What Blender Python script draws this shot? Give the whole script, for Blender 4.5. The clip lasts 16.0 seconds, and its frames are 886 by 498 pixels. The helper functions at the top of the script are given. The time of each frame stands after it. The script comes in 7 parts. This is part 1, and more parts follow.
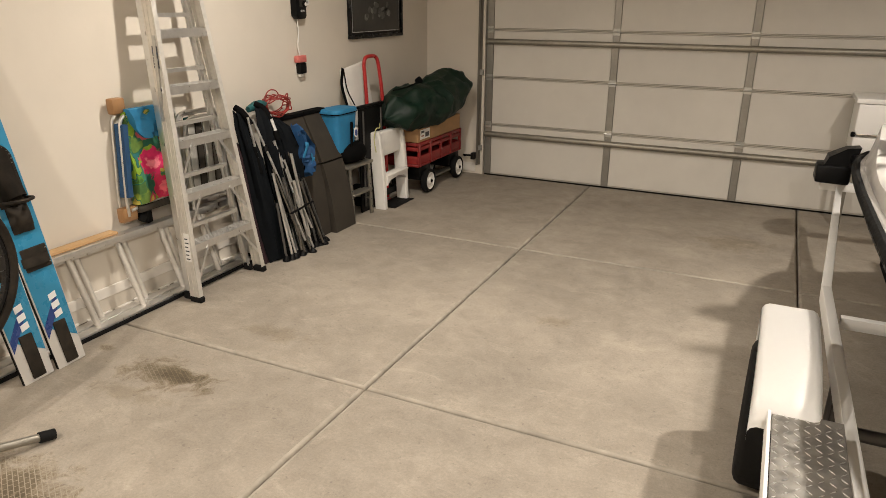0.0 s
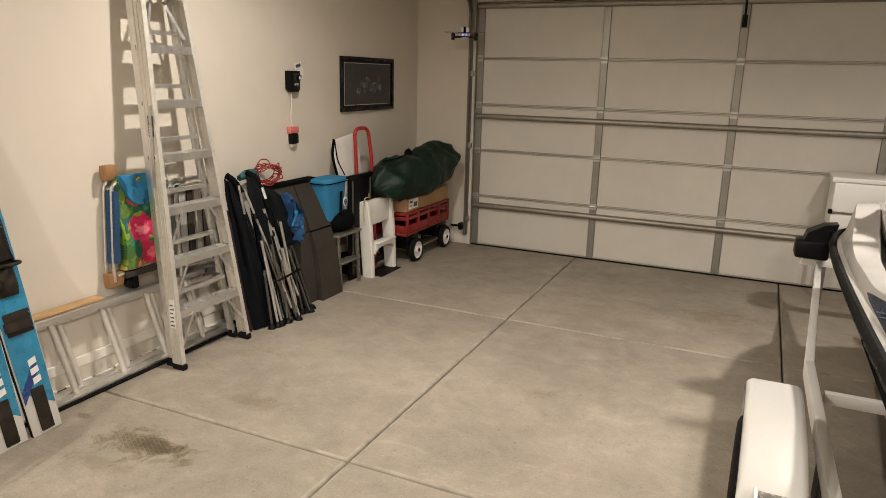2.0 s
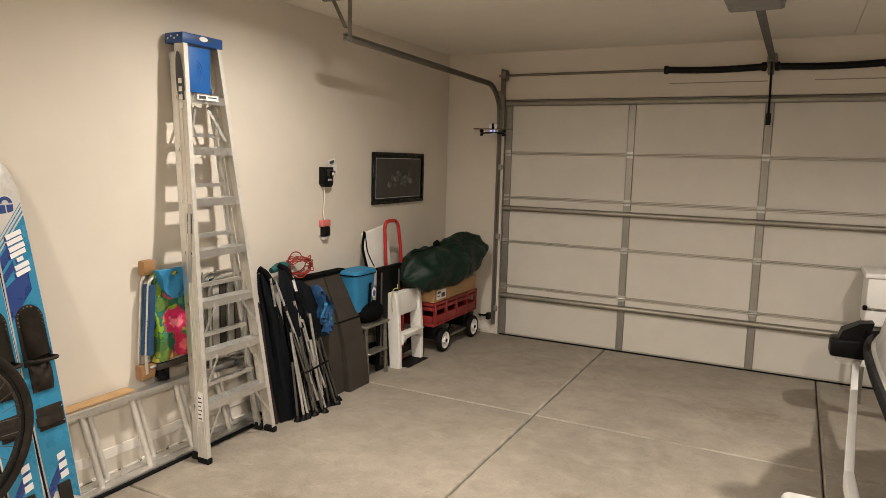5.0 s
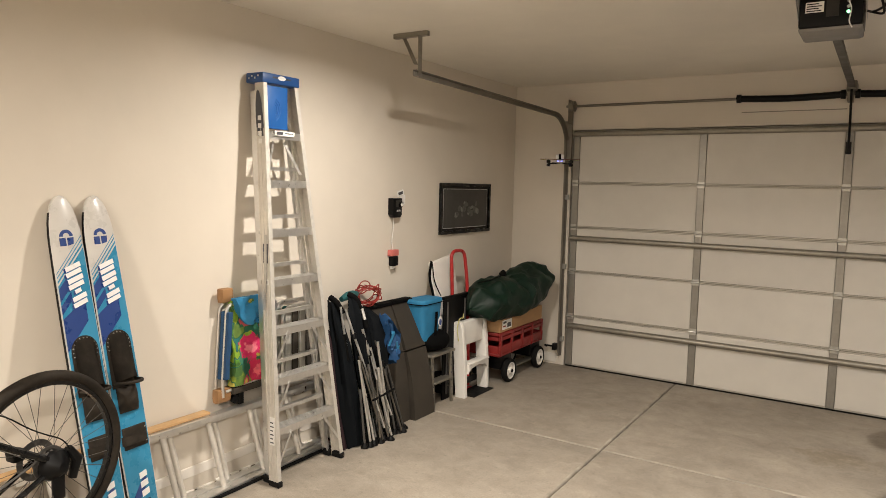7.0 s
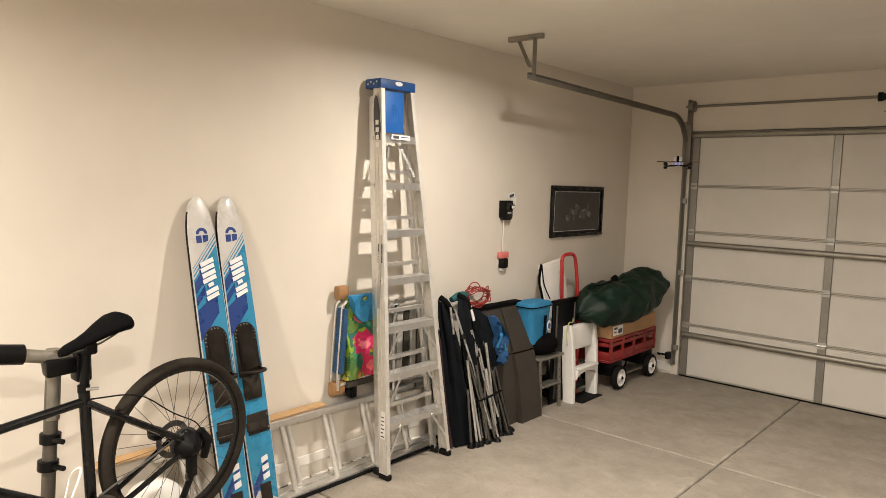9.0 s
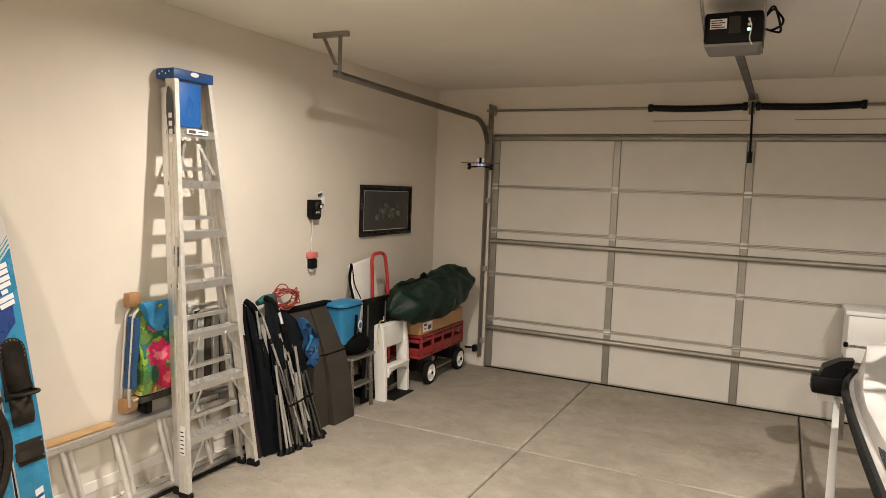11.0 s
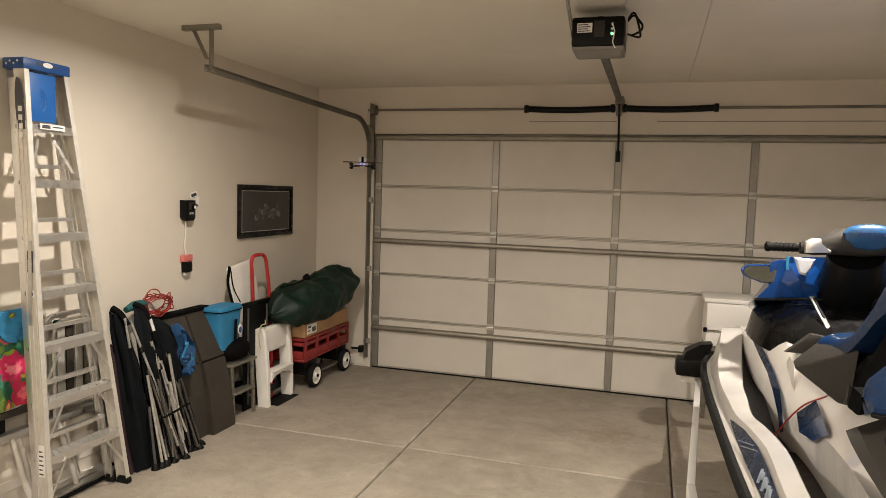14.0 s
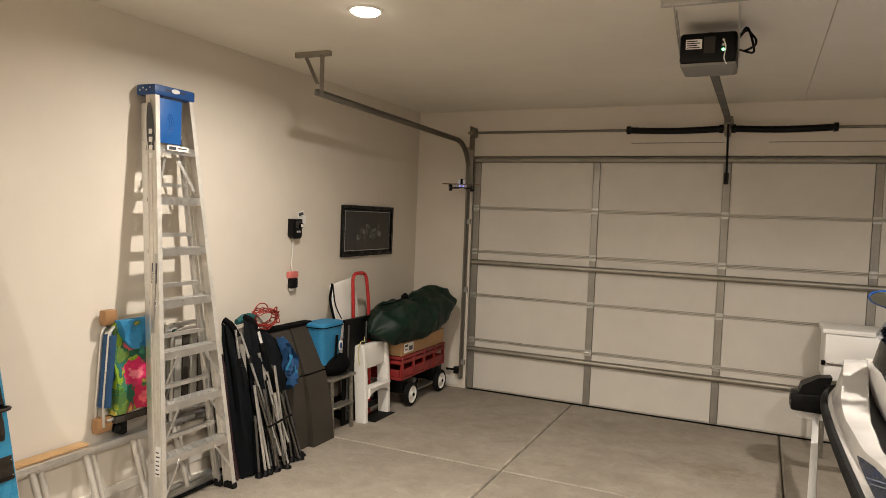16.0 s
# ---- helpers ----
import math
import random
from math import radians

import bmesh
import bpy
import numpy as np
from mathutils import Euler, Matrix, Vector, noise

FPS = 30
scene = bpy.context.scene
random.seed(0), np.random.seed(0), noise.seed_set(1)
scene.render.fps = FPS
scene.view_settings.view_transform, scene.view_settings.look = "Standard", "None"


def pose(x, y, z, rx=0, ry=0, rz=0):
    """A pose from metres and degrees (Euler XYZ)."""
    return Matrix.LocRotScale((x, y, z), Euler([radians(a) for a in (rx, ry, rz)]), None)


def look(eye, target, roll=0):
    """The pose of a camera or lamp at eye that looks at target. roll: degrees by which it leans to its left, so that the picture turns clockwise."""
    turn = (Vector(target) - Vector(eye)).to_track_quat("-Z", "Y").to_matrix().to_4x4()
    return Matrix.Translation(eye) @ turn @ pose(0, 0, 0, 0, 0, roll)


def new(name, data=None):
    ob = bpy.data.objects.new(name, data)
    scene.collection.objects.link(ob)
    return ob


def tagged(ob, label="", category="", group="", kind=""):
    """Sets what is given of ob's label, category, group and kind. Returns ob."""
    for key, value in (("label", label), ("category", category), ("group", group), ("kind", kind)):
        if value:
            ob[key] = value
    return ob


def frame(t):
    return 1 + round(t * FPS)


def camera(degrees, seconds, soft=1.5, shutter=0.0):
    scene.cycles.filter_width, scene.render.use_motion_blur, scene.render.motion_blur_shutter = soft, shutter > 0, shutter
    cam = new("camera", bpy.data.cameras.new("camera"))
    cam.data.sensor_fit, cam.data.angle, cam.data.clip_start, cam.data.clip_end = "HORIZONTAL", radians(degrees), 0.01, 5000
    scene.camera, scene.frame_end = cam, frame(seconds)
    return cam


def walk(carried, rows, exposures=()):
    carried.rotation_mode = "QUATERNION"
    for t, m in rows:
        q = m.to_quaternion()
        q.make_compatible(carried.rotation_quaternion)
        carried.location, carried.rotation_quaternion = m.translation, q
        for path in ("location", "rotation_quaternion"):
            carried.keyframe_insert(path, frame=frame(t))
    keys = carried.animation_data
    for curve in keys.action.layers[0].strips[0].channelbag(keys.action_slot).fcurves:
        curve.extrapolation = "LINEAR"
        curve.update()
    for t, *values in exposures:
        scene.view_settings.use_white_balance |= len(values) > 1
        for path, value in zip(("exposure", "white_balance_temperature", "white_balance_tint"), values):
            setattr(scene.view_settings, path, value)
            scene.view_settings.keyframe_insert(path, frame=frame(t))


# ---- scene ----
cam = camera(65.6, 16.0, soft=0.45, shutter=0.0)
PATH = [
    (0, (3.266, -6.453, 1.678), (2.456, -4.754, 1.0), 0.3),
    (0.5, (3.26, -6.458, 1.674), (2.451, -4.746, 1.028), 0.9),
    (1, (3.258, -6.465, 1.681), (2.442, -4.738, 1.088), 1.7),
    (1.5, (3.27, -6.468, 1.695), (2.466, -4.722, 1.143), 1.6),
    (2, (3.275, -6.472, 1.695), (2.473, -4.707, 1.207), 1.4),
    (2.5, (3.279, -6.474, 1.707), (2.491, -4.684, 1.291), 1.2),
    (3, (3.268, -6.489, 1.697), (2.495, -4.668, 1.401), 1.5),
    (3.5, (3.276, -6.49, 1.703), (2.463, -4.682, 1.432), 1.3),
    (3.7, (3.287, -6.479, 1.713), (2.46, -4.676, 1.455), 1.2),
    (5.8, (3.305, -6.506, 1.82), (2.381, -4.752, 1.555), 1.8),
    (6, (3.315, -6.509, 1.824), (2.39, -4.756, 1.56), 1.8),
    (6.5, (3.314, -6.515, 1.817), (2.342, -4.782, 1.587), 1.3),
    (7, (3.312, -6.536, 1.818), (2.239, -4.859, 1.633), 1.3),
    (7.5, (3.319, -6.558, 1.825), (2.165, -4.935, 1.64), 1.4),
    (8, (3.318, -6.567, 1.83), (2.058, -5.026, 1.634), 1.0),
    (8.2, (3.318, -6.567, 1.83), (2.056, -5.028, 1.636), 1.1),
    (9.6, (3.314, -6.555, 1.83), (1.955, -5.101, 1.640), 1.9),
    (10.3, (3.306, -6.539, 1.83), (2.033, -5.01, 1.628), 2.4),
    (10.5, (3.298, -6.549, 1.853), (2.144, -4.928, 1.645), 2.8),
    (11, (3.325, -6.512, 1.835), (2.445, -4.725, 1.658), 2.1),
    (11.5, (3.36, -6.491, 1.821), (2.888, -4.553, 1.679), 2.1),
    (12, (3.369, -6.5, 1.829), (2.994, -4.542, 1.663), 2.6),
    (12.5, (3.367, -6.476, 1.808), (3.124, -4.5, 1.617), 3.5),
    (13, (3.367, -6.468, 1.791), (3.219, -4.482, 1.597), 2.7),
    (13.5, (3.341, -6.484, 1.815), (2.971, -4.528, 1.626), 1.6),
    (14, (3.358, -6.496, 1.812), (2.78, -4.589, 1.651), 1.7),
    (14.5, (3.357, -6.506, 1.807), (2.659, -4.637, 1.667), 1.7),
    (15, (3.355, -6.516, 1.799), (2.584, -4.674, 1.681), 1.7),
    (15.5, (3.342, -6.522, 1.799), (2.542, -4.691, 1.703), 1.9),
    (16, (3.329, -6.515, 1.776), (2.493, -4.701, 1.679), 2.2),
]
walk(cam, [(t, look(eye, target, roll)) for t, eye, target, roll in PATH], exposures=[(0.0, -0.27, 6500, 10), (1.5, -0.34, 6500, 10), (3.5, -0.28, 6500, 10), (6.0, -0.14, 6500, 10), (8.0, 0.0, 6450, 10), (10.5, 0.0, 6450, 10), (11.5, -0.08, 6500, 10), (13.0, -0.16, 6680, 10), (14.0, -0.2, 6650, 10), (16.0, -0.2, 6520, 10)])

# ---- world and lights ----
world = bpy.data.worlds.new("night")
scene.world = world
world.use_nodes = True
world.node_tree.nodes["Background"].inputs[0].default_value = (0.02, 0.022, 0.03, 1)
world.node_tree.nodes["Background"].inputs[1].default_value = 0.3

CEIL = 2.85          # ceiling height
WEST, EAST, SOUTH = 0.0, 8.7, -8.2
LAMPS = [(1.36, -3.34, 62.0, 167), (4.44, -3.30, 80.0, 150), (1.35, -7.0, 98.0, 167), (4.10, -6.9, 134.0, 167)]
for lx, ly, watts, spread in LAMPS:
    data = bpy.data.lights.new("ceiling_lamp_light", "AREA")
    data.shape, data.size, data.energy, data.color = "DISK", 0.10, watts, (1.0, 0.912, 0.805)
    data.spread = radians(spread)
    ob = new("ceiling_lamp_light", data)
    ob.matrix_world = pose(lx, ly, CEIL - 0.034)

# ---- helpers of the scene ----
def thing(name, label, category, at=(0, 0, 0), rz=0.0, group="", rx=0.0, ry=0.0):
    ob = new(name)
    ob.empty_display_size = 0.1
    ob.matrix_world = pose(*at, rx, ry, rz)
    return tagged(ob, label, category, group)


def mesh_of(bm, name, smooth=True):
    bmesh.ops.recalc_face_normals(bm, faces=bm.faces)
    me = bpy.data.meshes.new(name)
    bm.to_mesh(me)
    bm.free()
    if smooth:
        me.shade_smooth()
        me.set_sharp_from_angle(angle=radians(38))
    return me


def part(name, bm, material, parent, label="", kind="", smooth=True):
    """A bmesh as one mesh object under a thing, a part or a piece of the setting."""
    me = bm if isinstance(bm, bpy.types.Mesh) else mesh_of(bm, name, smooth)
    if not me.materials:
        me.materials.append(material)
    ob = new(name, me)
    ob.parent = parent
    return tagged(ob, label, "", "", kind)


def placed(name, me, parent, m, label=""):
    ob = new(name, me)
    ob.parent = parent
    ob.matrix_basis = m
    return tagged(ob, label)


def box(x0, y0, z0, x1, y1, z1, bevel=0.0, seg=1, bm=None):
    bm = bm or bmesh.new()
    made = bmesh.ops.create_cube(bm, size=1.0)["verts"]
    c = Vector(((x0 + x1) / 2, (y0 + y1) / 2, (z0 + z1) / 2))
    s = (abs(x1 - x0), abs(y1 - y0), abs(z1 - z0))
    for v in made:
        v.co = Vector((v.co.x * s[0], v.co.y * s[1], v.co.z * s[2])) + c
    if bevel:
        edges = list({e for v in made for e in v.link_edges})
        bmesh.ops.bevel(bm, geom=edges, offset=bevel, segments=seg, profile=0.5, affect="EDGES")
    return bm


def ring(c, u, v, r, n, r2=None):
    r2 = r if r2 is None else r2
    return [c + u * (r * math.cos(2 * math.pi * k / n)) + v * (r2 * math.sin(2 * math.pi * k / n)) for k in range(n)]


def loft(sections, bm=None, closed=True, caps=True):
    """Skins a row of point loops that have the same count."""
    bm = bm or bmesh.new()
    rows = [[bm.verts.new(p) for p in sec] for sec in sections]
    n = len(rows[0])
    for a, b in zip(rows, rows[1:]):
        for k in range(n if closed else n - 1):
            bm.faces.new((a[k], a[(k + 1) % n], b[(k + 1) % n], b[k]))
    if caps and closed:
        bm.faces.new(rows[0][::-1])
        bm.faces.new(rows[-1])
    return bm


def rounded_path(pts, radius, steps=5):
    """Corners of a path rounded off."""
    pts = [Vector(p) for p in pts]
    out = [pts[0]]
    for a, b, c in zip(pts, pts[1:], pts[2:]):
        d1, d2 = (a - b), (c - b)
        r = min(radius, d1.length * 0.45, d2.length * 0.45)
        p, q = b + d1.normalized() * r, b + d2.normalized() * r
        for k in range(steps + 1):
            t = k / steps
            out.append(p * (1 - t) ** 2 + b * (2 * t * (1 - t)) + q * t * t)
    return out + [pts[-1]]


def tube(pts, r, seg=8, bm=None, loop=False, flat=1.0):
    """A round bar along a path; r may be a list of radii. flat squeezes its second direction."""
    pts = [Vector(p) for p in pts]
    n = len(pts)
    rs = r if isinstance(r, (list, tuple)) else [r] * n
    secs, side = [], None
    for k, p in enumerate(pts):
        if loop:
            d = (pts[(k + 1) % n] - pts[k - 1]).normalized()
        else:
            d = (pts[min(k + 1, n - 1)] - pts[max(k - 1, 0)]).normalized()
        if side is None:
            side = d.cross(Vector((0, 0, 1)) if abs(d.z) < 0.9 else Vector((1, 0, 0))).normalized()
        else:
            side = (side - d * side.dot(d)).normalized()
        secs.append(ring(p, side, d.cross(side), rs[k], seg, rs[k] * flat))
    if loop:
        secs.append(secs[0])
    bm = loft(secs, bm, True, not loop)
    if loop:
        bmesh.ops.remove_doubles(bm, verts=bm.verts, dist=1e-6)
    return bm


def prism(outline, y0, y1, axis="y", bm=None, bevel=0.0):
    """A flat outline of (a, b) pairs drawn out between two planes across the axis."""
    def put(a, b, d):
        return {"x": (d, a, b), "y": (a, d, b), "z": (a, b, d)}[axis]
    bm = bm or bmesh.new()
    lo = [bm.verts.new(put(a, b, y0)) for a, b in outline]
    hi = [bm.verts.new(put(a, b, y1)) for a, b in outline]
    f = [bm.faces.new(lo[::-1]), bm.faces.new(hi)]
    n = len(lo)
    for k in range(n):
        f.append(bm.faces.new((lo[k], lo[(k + 1) % n], hi[(k + 1) % n], hi[k])))
    if bevel:
        edges = list({e for x in f[:2] for e in x.edges})
        bmesh.ops.bevel(bm, geom=edges, offset=bevel, segments=2, profile=0.5, affect="EDGES")
    return bm


def bar(a, b, w, h, bevel=0.0, bm=None, up=(0, 0, 1)):
    """A square bar from a to b, w across and h high."""
    a, b = Vector(a), Vector(b)
    d = (b - a).normalized()
    up = Vector(up)
    if abs(d.dot(up)) > 0.95:
        up = Vector((1, 0, 0)) if abs(d.x) < 0.9 else Vector((0, 1, 0))
    s = d.cross(up).normalized()
    u = s.cross(d).normalized()
    bm = bm or bmesh.new()
    secs = [[p + s * (i * w / 2) + u * (j * h / 2) for i, j in ((-1, -1), (1, -1), (1, 1), (-1, 1))] for p in (a, b)]
    before = set(bm.edges)
    loft(secs, bm)
    if bevel:
        bmesh.ops.bevel(bm, geom=[e for e in bm.edges if e not in before], offset=bevel, segments=2, profile=0.5, affect="EDGES")
    return bm


def lathe(profile, c, axis, seg=24, bm=None, close=False):
    """Turns (radius, along) pairs round an axis through c."""
    c, axis = Vector(c), Vector(axis).normalized()
    u = axis.orthogonal().normalized()
    v = axis.cross(u)
    secs = [ring(c + axis * h, u, v, max(r, 1e-4), seg) for r, h in profile]
    if close:
        secs.append(secs[0])
    return loft(secs, bm, True, not close)


def moved(bm, m):
    bmesh.ops.transform(bm, matrix=m, verts=bm.verts)
    return bm


def roughen(bm, amount, scale, seed=0.0):
    for v in bm.verts:
        n = noise.noise_vector(v.co * scale + Vector((seed, seed, seed)))
        v.co += n * amount
    return bm


# ---- materials ----
def material(name, colour, rough=0.5, metal=0.0, var=0.12, scale=12.0, bump=0.0, bump_scale=80.0, stain=0.0, stain_scale=1.5,
             coat=0.0, sheen=0.0, second=None, rough_var=0.1, spec=0.5):
    mat = bpy.data.materials.new(name)
    mat.use_nodes = True
    nt = mat.node_tree
    n, l = nt.nodes, nt.links
    p = n["Principled BSDF"]
    p.inputs["Metallic"].default_value = metal
    p.inputs["Specular IOR Level"].default_value = spec
    p.inputs["Coat Weight"].default_value = coat
    p.inputs["Coat Roughness"].default_value = 0.08
    p.inputs["Sheen Weight"].default_value = sheen
    tc = n.new("ShaderNodeTexCoord")
    info = n.new("ShaderNodeObjectInfo")
    off = n.new("ShaderNodeVectorMath")
    off.operation = "MULTIPLY_ADD"
    off.inputs[1].default_value = (1, 1, 1)
    l.new(tc.outputs["Object"], off.inputs[0])
    shift = n.new("ShaderNodeVectorMath")
    shift.operation = "SCALE"
    shift.inputs[0].default_value = (7.0, 5.0, 3.0)
    l.new(info.outputs["Random"], shift.inputs["Scale"])
    l.new(shift.outputs[0], off.inputs[2])

    def tex(s, detail=5.0, rough_=0.6):
        t = n.new("ShaderNodeTexNoise")
        t.inputs["Scale"].default_value = s
        t.inputs["Detail"].default_value = detail
        t.inputs["Roughness"].default_value = rough_
        l.new(off.outputs[0], t.inputs["Vector"])
        return t
    fine, broad = tex(scale), tex(stain_scale, 4.0, 0.55)
    ramp = n.new("ShaderNodeMapRange")
    ramp.inputs[1].default_value, ramp.inputs[2].default_value = 0.25, 0.75
    ramp.inputs[3].default_value, ramp.inputs[4].default_value = 1 - var, 1 + var
    l.new(fine.outputs["Fac"], ramp.inputs[0])
    ramp2 = n.new("ShaderNodeMapRange")
    ramp2.inputs[1].default_value, ramp2.inputs[2].default_value = 0.3, 0.7
    ramp2.inputs[3].default_value, ramp2.inputs[4].default_value = 1 - stain, 1 + stain * 0.4
    l.new(broad.outputs["Fac"], ramp2.inputs[0])
    mul = n.new("ShaderNodeMath")
    mul.operation = "MULTIPLY"
    l.new(ramp.outputs[0], mul.inputs[0])
    l.new(ramp2.outputs[0], mul.inputs[1])
    base = n.new("ShaderNodeMix")
    base.data_type = "RGBA"
    base.inputs["A"].default_value = (*colour, 1)
    base.inputs["B"].default_value = (*(second or colour), 1)
    l.new(broad.outputs["Fac"], base.inputs["Factor"])
    sc = n.new("ShaderNodeVectorMath")
    sc.operation = "SCALE"
    l.new(base.outputs["Result"], sc.inputs[0])
    l.new(mul.outputs[0], sc.inputs["Scale"])
    l.new(sc.outputs[0], p.inputs["Base Color"])
    rr = n.new("ShaderNodeMapRange")
    rr.inputs[1].default_value, rr.inputs[2].default_value = 0.3, 0.7
    rr.inputs[3].default_value, rr.inputs[4].default_value = max(0.02, rough - rough_var), min(1.0, rough + rough_var)
    l.new(fine.outputs["Fac"], rr.inputs[0])
    l.new(rr.outputs[0], p.inputs["Roughness"])
    if bump:
        bt = tex(bump_scale, 3.0)
        bn = n.new("ShaderNodeBump")
        bn.inputs["Strength"].default_value = min(1.0, bump * 100)
        bn.inputs["Distance"].default_value = bump
        l.new(bt.outputs["Fac"], bn.inputs["Height"])
        l.new(bn.outputs[0], p.inputs["Normal"])
    return mat


def glowing(name, colour, strength):
    mat = bpy.data.materials.new(name)
    mat.use_nodes = True
    p = mat.node_tree.nodes["Principled BSDF"]
    p.inputs["Base Color"].default_value = (*colour, 1)
    p.inputs["Emission Color"].default_value = (*colour, 1)
    p.inputs["Emission Strength"].default_value = strength
    return mat


WALL = material("wall_paint", (0.68, 0.625, 0.545), 0.75, var=0.03, scale=3, bump=0.0015, bump_scale=70, stain=0.05, stain_scale=0.8, spec=0.25)
CEILING = material("ceiling_paint", (0.77, 0.725, 0.645), 0.85, var=0.03, scale=4, bump=0.002, bump_scale=55, stain=0.06, stain_scale=0.7, spec=0.2)
TRIM = material("trim_paint", (0.78, 0.74, 0.68), 0.5, var=0.03, stain=0.06)
DOORWHITE = material("door_paint", (0.64, 0.61, 0.555), 0.55, var=0.03, scale=6, bump=0.0006, bump_scale=120, stain=0.06, stain_scale=1.1, spec=0.35)
GALV = material("galvanised_steel", (0.55, 0.54, 0.51), 0.42, 0.85, var=0.16, scale=30, stain=0.18, stain_scale=3)
GALV_DULL = material("dull_galvanised_steel", (0.31, 0.288, 0.245), 0.47, 0.8, var=0.16, scale=26, stain=0.2, stain_scale=3)
STEEL_DARK = material("dark_steel", (0.10, 0.095, 0.09), 0.5, 0.6, var=0.2)
ALU = material("aluminium", (0.74, 0.73, 0.71), 0.36, 0.9, var=0.08, scale=40, stain=0.12, stain_scale=4)
PLATE = material("worn_plate_aluminium", (0.42, 0.40, 0.365), 0.38, 0.85, var=0.15, scale=30, stain=0.25, stain_scale=5)
RAILALU = material("mill_finish_aluminium", (0.70, 0.67, 0.62), 0.52, 0.55, var=0.1, scale=40, stain=0.15, stain_scale=4)
CHROME = material("chrome", (0.85, 0.85, 0.84), 0.12, 1.0, var=0.03, rough_var=0.05)
BLACKP = material("black_plastic", (0.004, 0.004, 0.0043), 0.40, var=0.2, scale=60, stain=0.1, spec=0.16)
BLACKG = material("gloss_black_plastic", (0.004, 0.004, 0.0045), 0.25, spec=0.3, var=0.1, coat=0.08)
RUBBER = material("black_rubber", (0.008, 0.0078, 0.0075), 0.75, spec=0.15, var=0.2, scale=50, bump=0.0008, bump_scale=200, stain=0.2)
WHITEP = material("white_plastic", (0.80, 0.78, 0.74), 0.42, var=0.04, stain=0.08, stain_scale=4)
PAPER = material("white_paper", (0.82, 0.81, 0.78), 0.6, var=0.03)
INK = material("dark_ink", (0.06, 0.06, 0.07), 0.6, var=0.05)
REDPAINT = material("red_paint", (0.40, 0.022, 0.022), 0.33, var=0.08, stain=0.1, stain_scale=5)
REDP = material("red_plastic", (0.23, 0.014, 0.013), 0.45, var=0.08, stain=0.12, stain_scale=4)
PINK = material("pink_red_plastic", (0.62, 0.17, 0.15), 0.45, var=0.06)
CARD = material("cardboard", (0.42, 0.25, 0.12), 0.85, var=0.08, scale=25, stain=0.12, stain_scale=4, bump=0.0006, bump_scale=150)
TARP = material("dark_green_tarpaulin", (0.0034, 0.0175, 0.0098), 0.50, spec=0.28, var=0.25, scale=14, stain=0.2, stain_scale=5, bump=0.007, bump_scale=14)
BLUEF = material("bright_blue_fabric", (0.02, 0.19, 0.38), 0.7, var=0.1, scale=40, stain=0.12, stain_scale=8, bump=0.0015, bump_scale=60)
NAVYF = material("navy_fabric", (0.0055, 0.0068, 0.0085), 0.8, spec=0.08, var=0.2, scale=40, stain=0.2, stain_scale=9, bump=0.003, bump_scale=45)
BLUEDK = material("royal_blue_fabric", (0.012, 0.06, 0.15), 0.75, var=0.15, scale=40, stain=0.2, stain_scale=9, bump=0.002, bump_scale=60)
BLACKF = material("black_fabric", (0.0045, 0.0045, 0.0046), 0.85, spec=0.05, var=0.2, scale=50, bump=0.002, bump_scale=90)
MAROONF = material("maroon_fabric", (0.025, 0.008, 0.011), 0.85, var=0.2, scale=50, bump=0.002, bump_scale=90)
TEALF = material("teal_fabric", (0.010, 0.085, 0.09), 0.8, var=0.15, scale=40, bump=0.002, bump_scale=60)
FOAM = material("dark_grey_foam", (0.047, 0.040, 0.032), 0.85, spec=0.2, var=0.14, scale=22, stain=0.15, stain_scale=4, bump=0.001, bump_scale=160)
ARMWOOD = material("oiled_wood", (0.29, 0.155, 0.065), 0.5, var=0.12, scale=18, stain=0.15, stain_scale=5)
WOOD = material("pale_wood", (0.50, 0.31, 0.145), 0.5, var=0.1, scale=18, stain=0.12, stain_scale=5)
GELCOAT = material("white_gelcoat", (0.83, 0.805, 0.77), 0.22, var=0.02, stain=0.04, coat=0.5, rough_var=0.05)
HULLBLACK = material("black_gelcoat", (0.006, 0.007, 0.010), 0.3, spec=0.3, var=0.15, scale=20, stain=0.2, stain_scale=5)
PAINTW = material("white_enamel", (0.90, 0.885, 0.86), 0.32, var=0.006, stain=0.008, stain_scale=2, rough_var=0.03)
BLUEG = material("metallic_blue_gelcoat", (0.007, 0.06, 0.26), 0.2, 0.35, var=0.06, coat=0.8, rough_var=0.05)
BLUEV = material("blue_vinyl", (0.002, 0.022, 0.076), 0.40, spec=0.3, var=0.1, scale=50, stain=0.1, stain_scale=4, bump=0.0005, bump_scale=300)
GREYP = material("dark_grey_plastic", (0.036, 0.033, 0.029), 0.5, spec=0.22, var=0.12, scale=40, stain=0.12, bump=0.0004, bump_scale=250)
NAVYG = material("navy_gloss_decal", (0.02, 0.05, 0.13), 0.25, 0.2, var=0.2, scale=8, coat=0.4)
SILVERP = material("silver_plastic", (0.55, 0.55, 0.55), 0.3, 0.5, var=0.05)
CLEARP = material("clear_lens", (0.85, 0.86, 0.88), 0.1, 0.2, var=0.03, coat=1.0)
REDW = material("red_wire", (0.26, 0.022, 0.016), 0.5, var=0.1)
YELLOW = material("yellow_plastic", (0.52, 0.50, 0.20), 0.4, var=0.08)
LEDBLUE = glowing("blue_led", (0.15, 0.2, 1.0), 6.0)
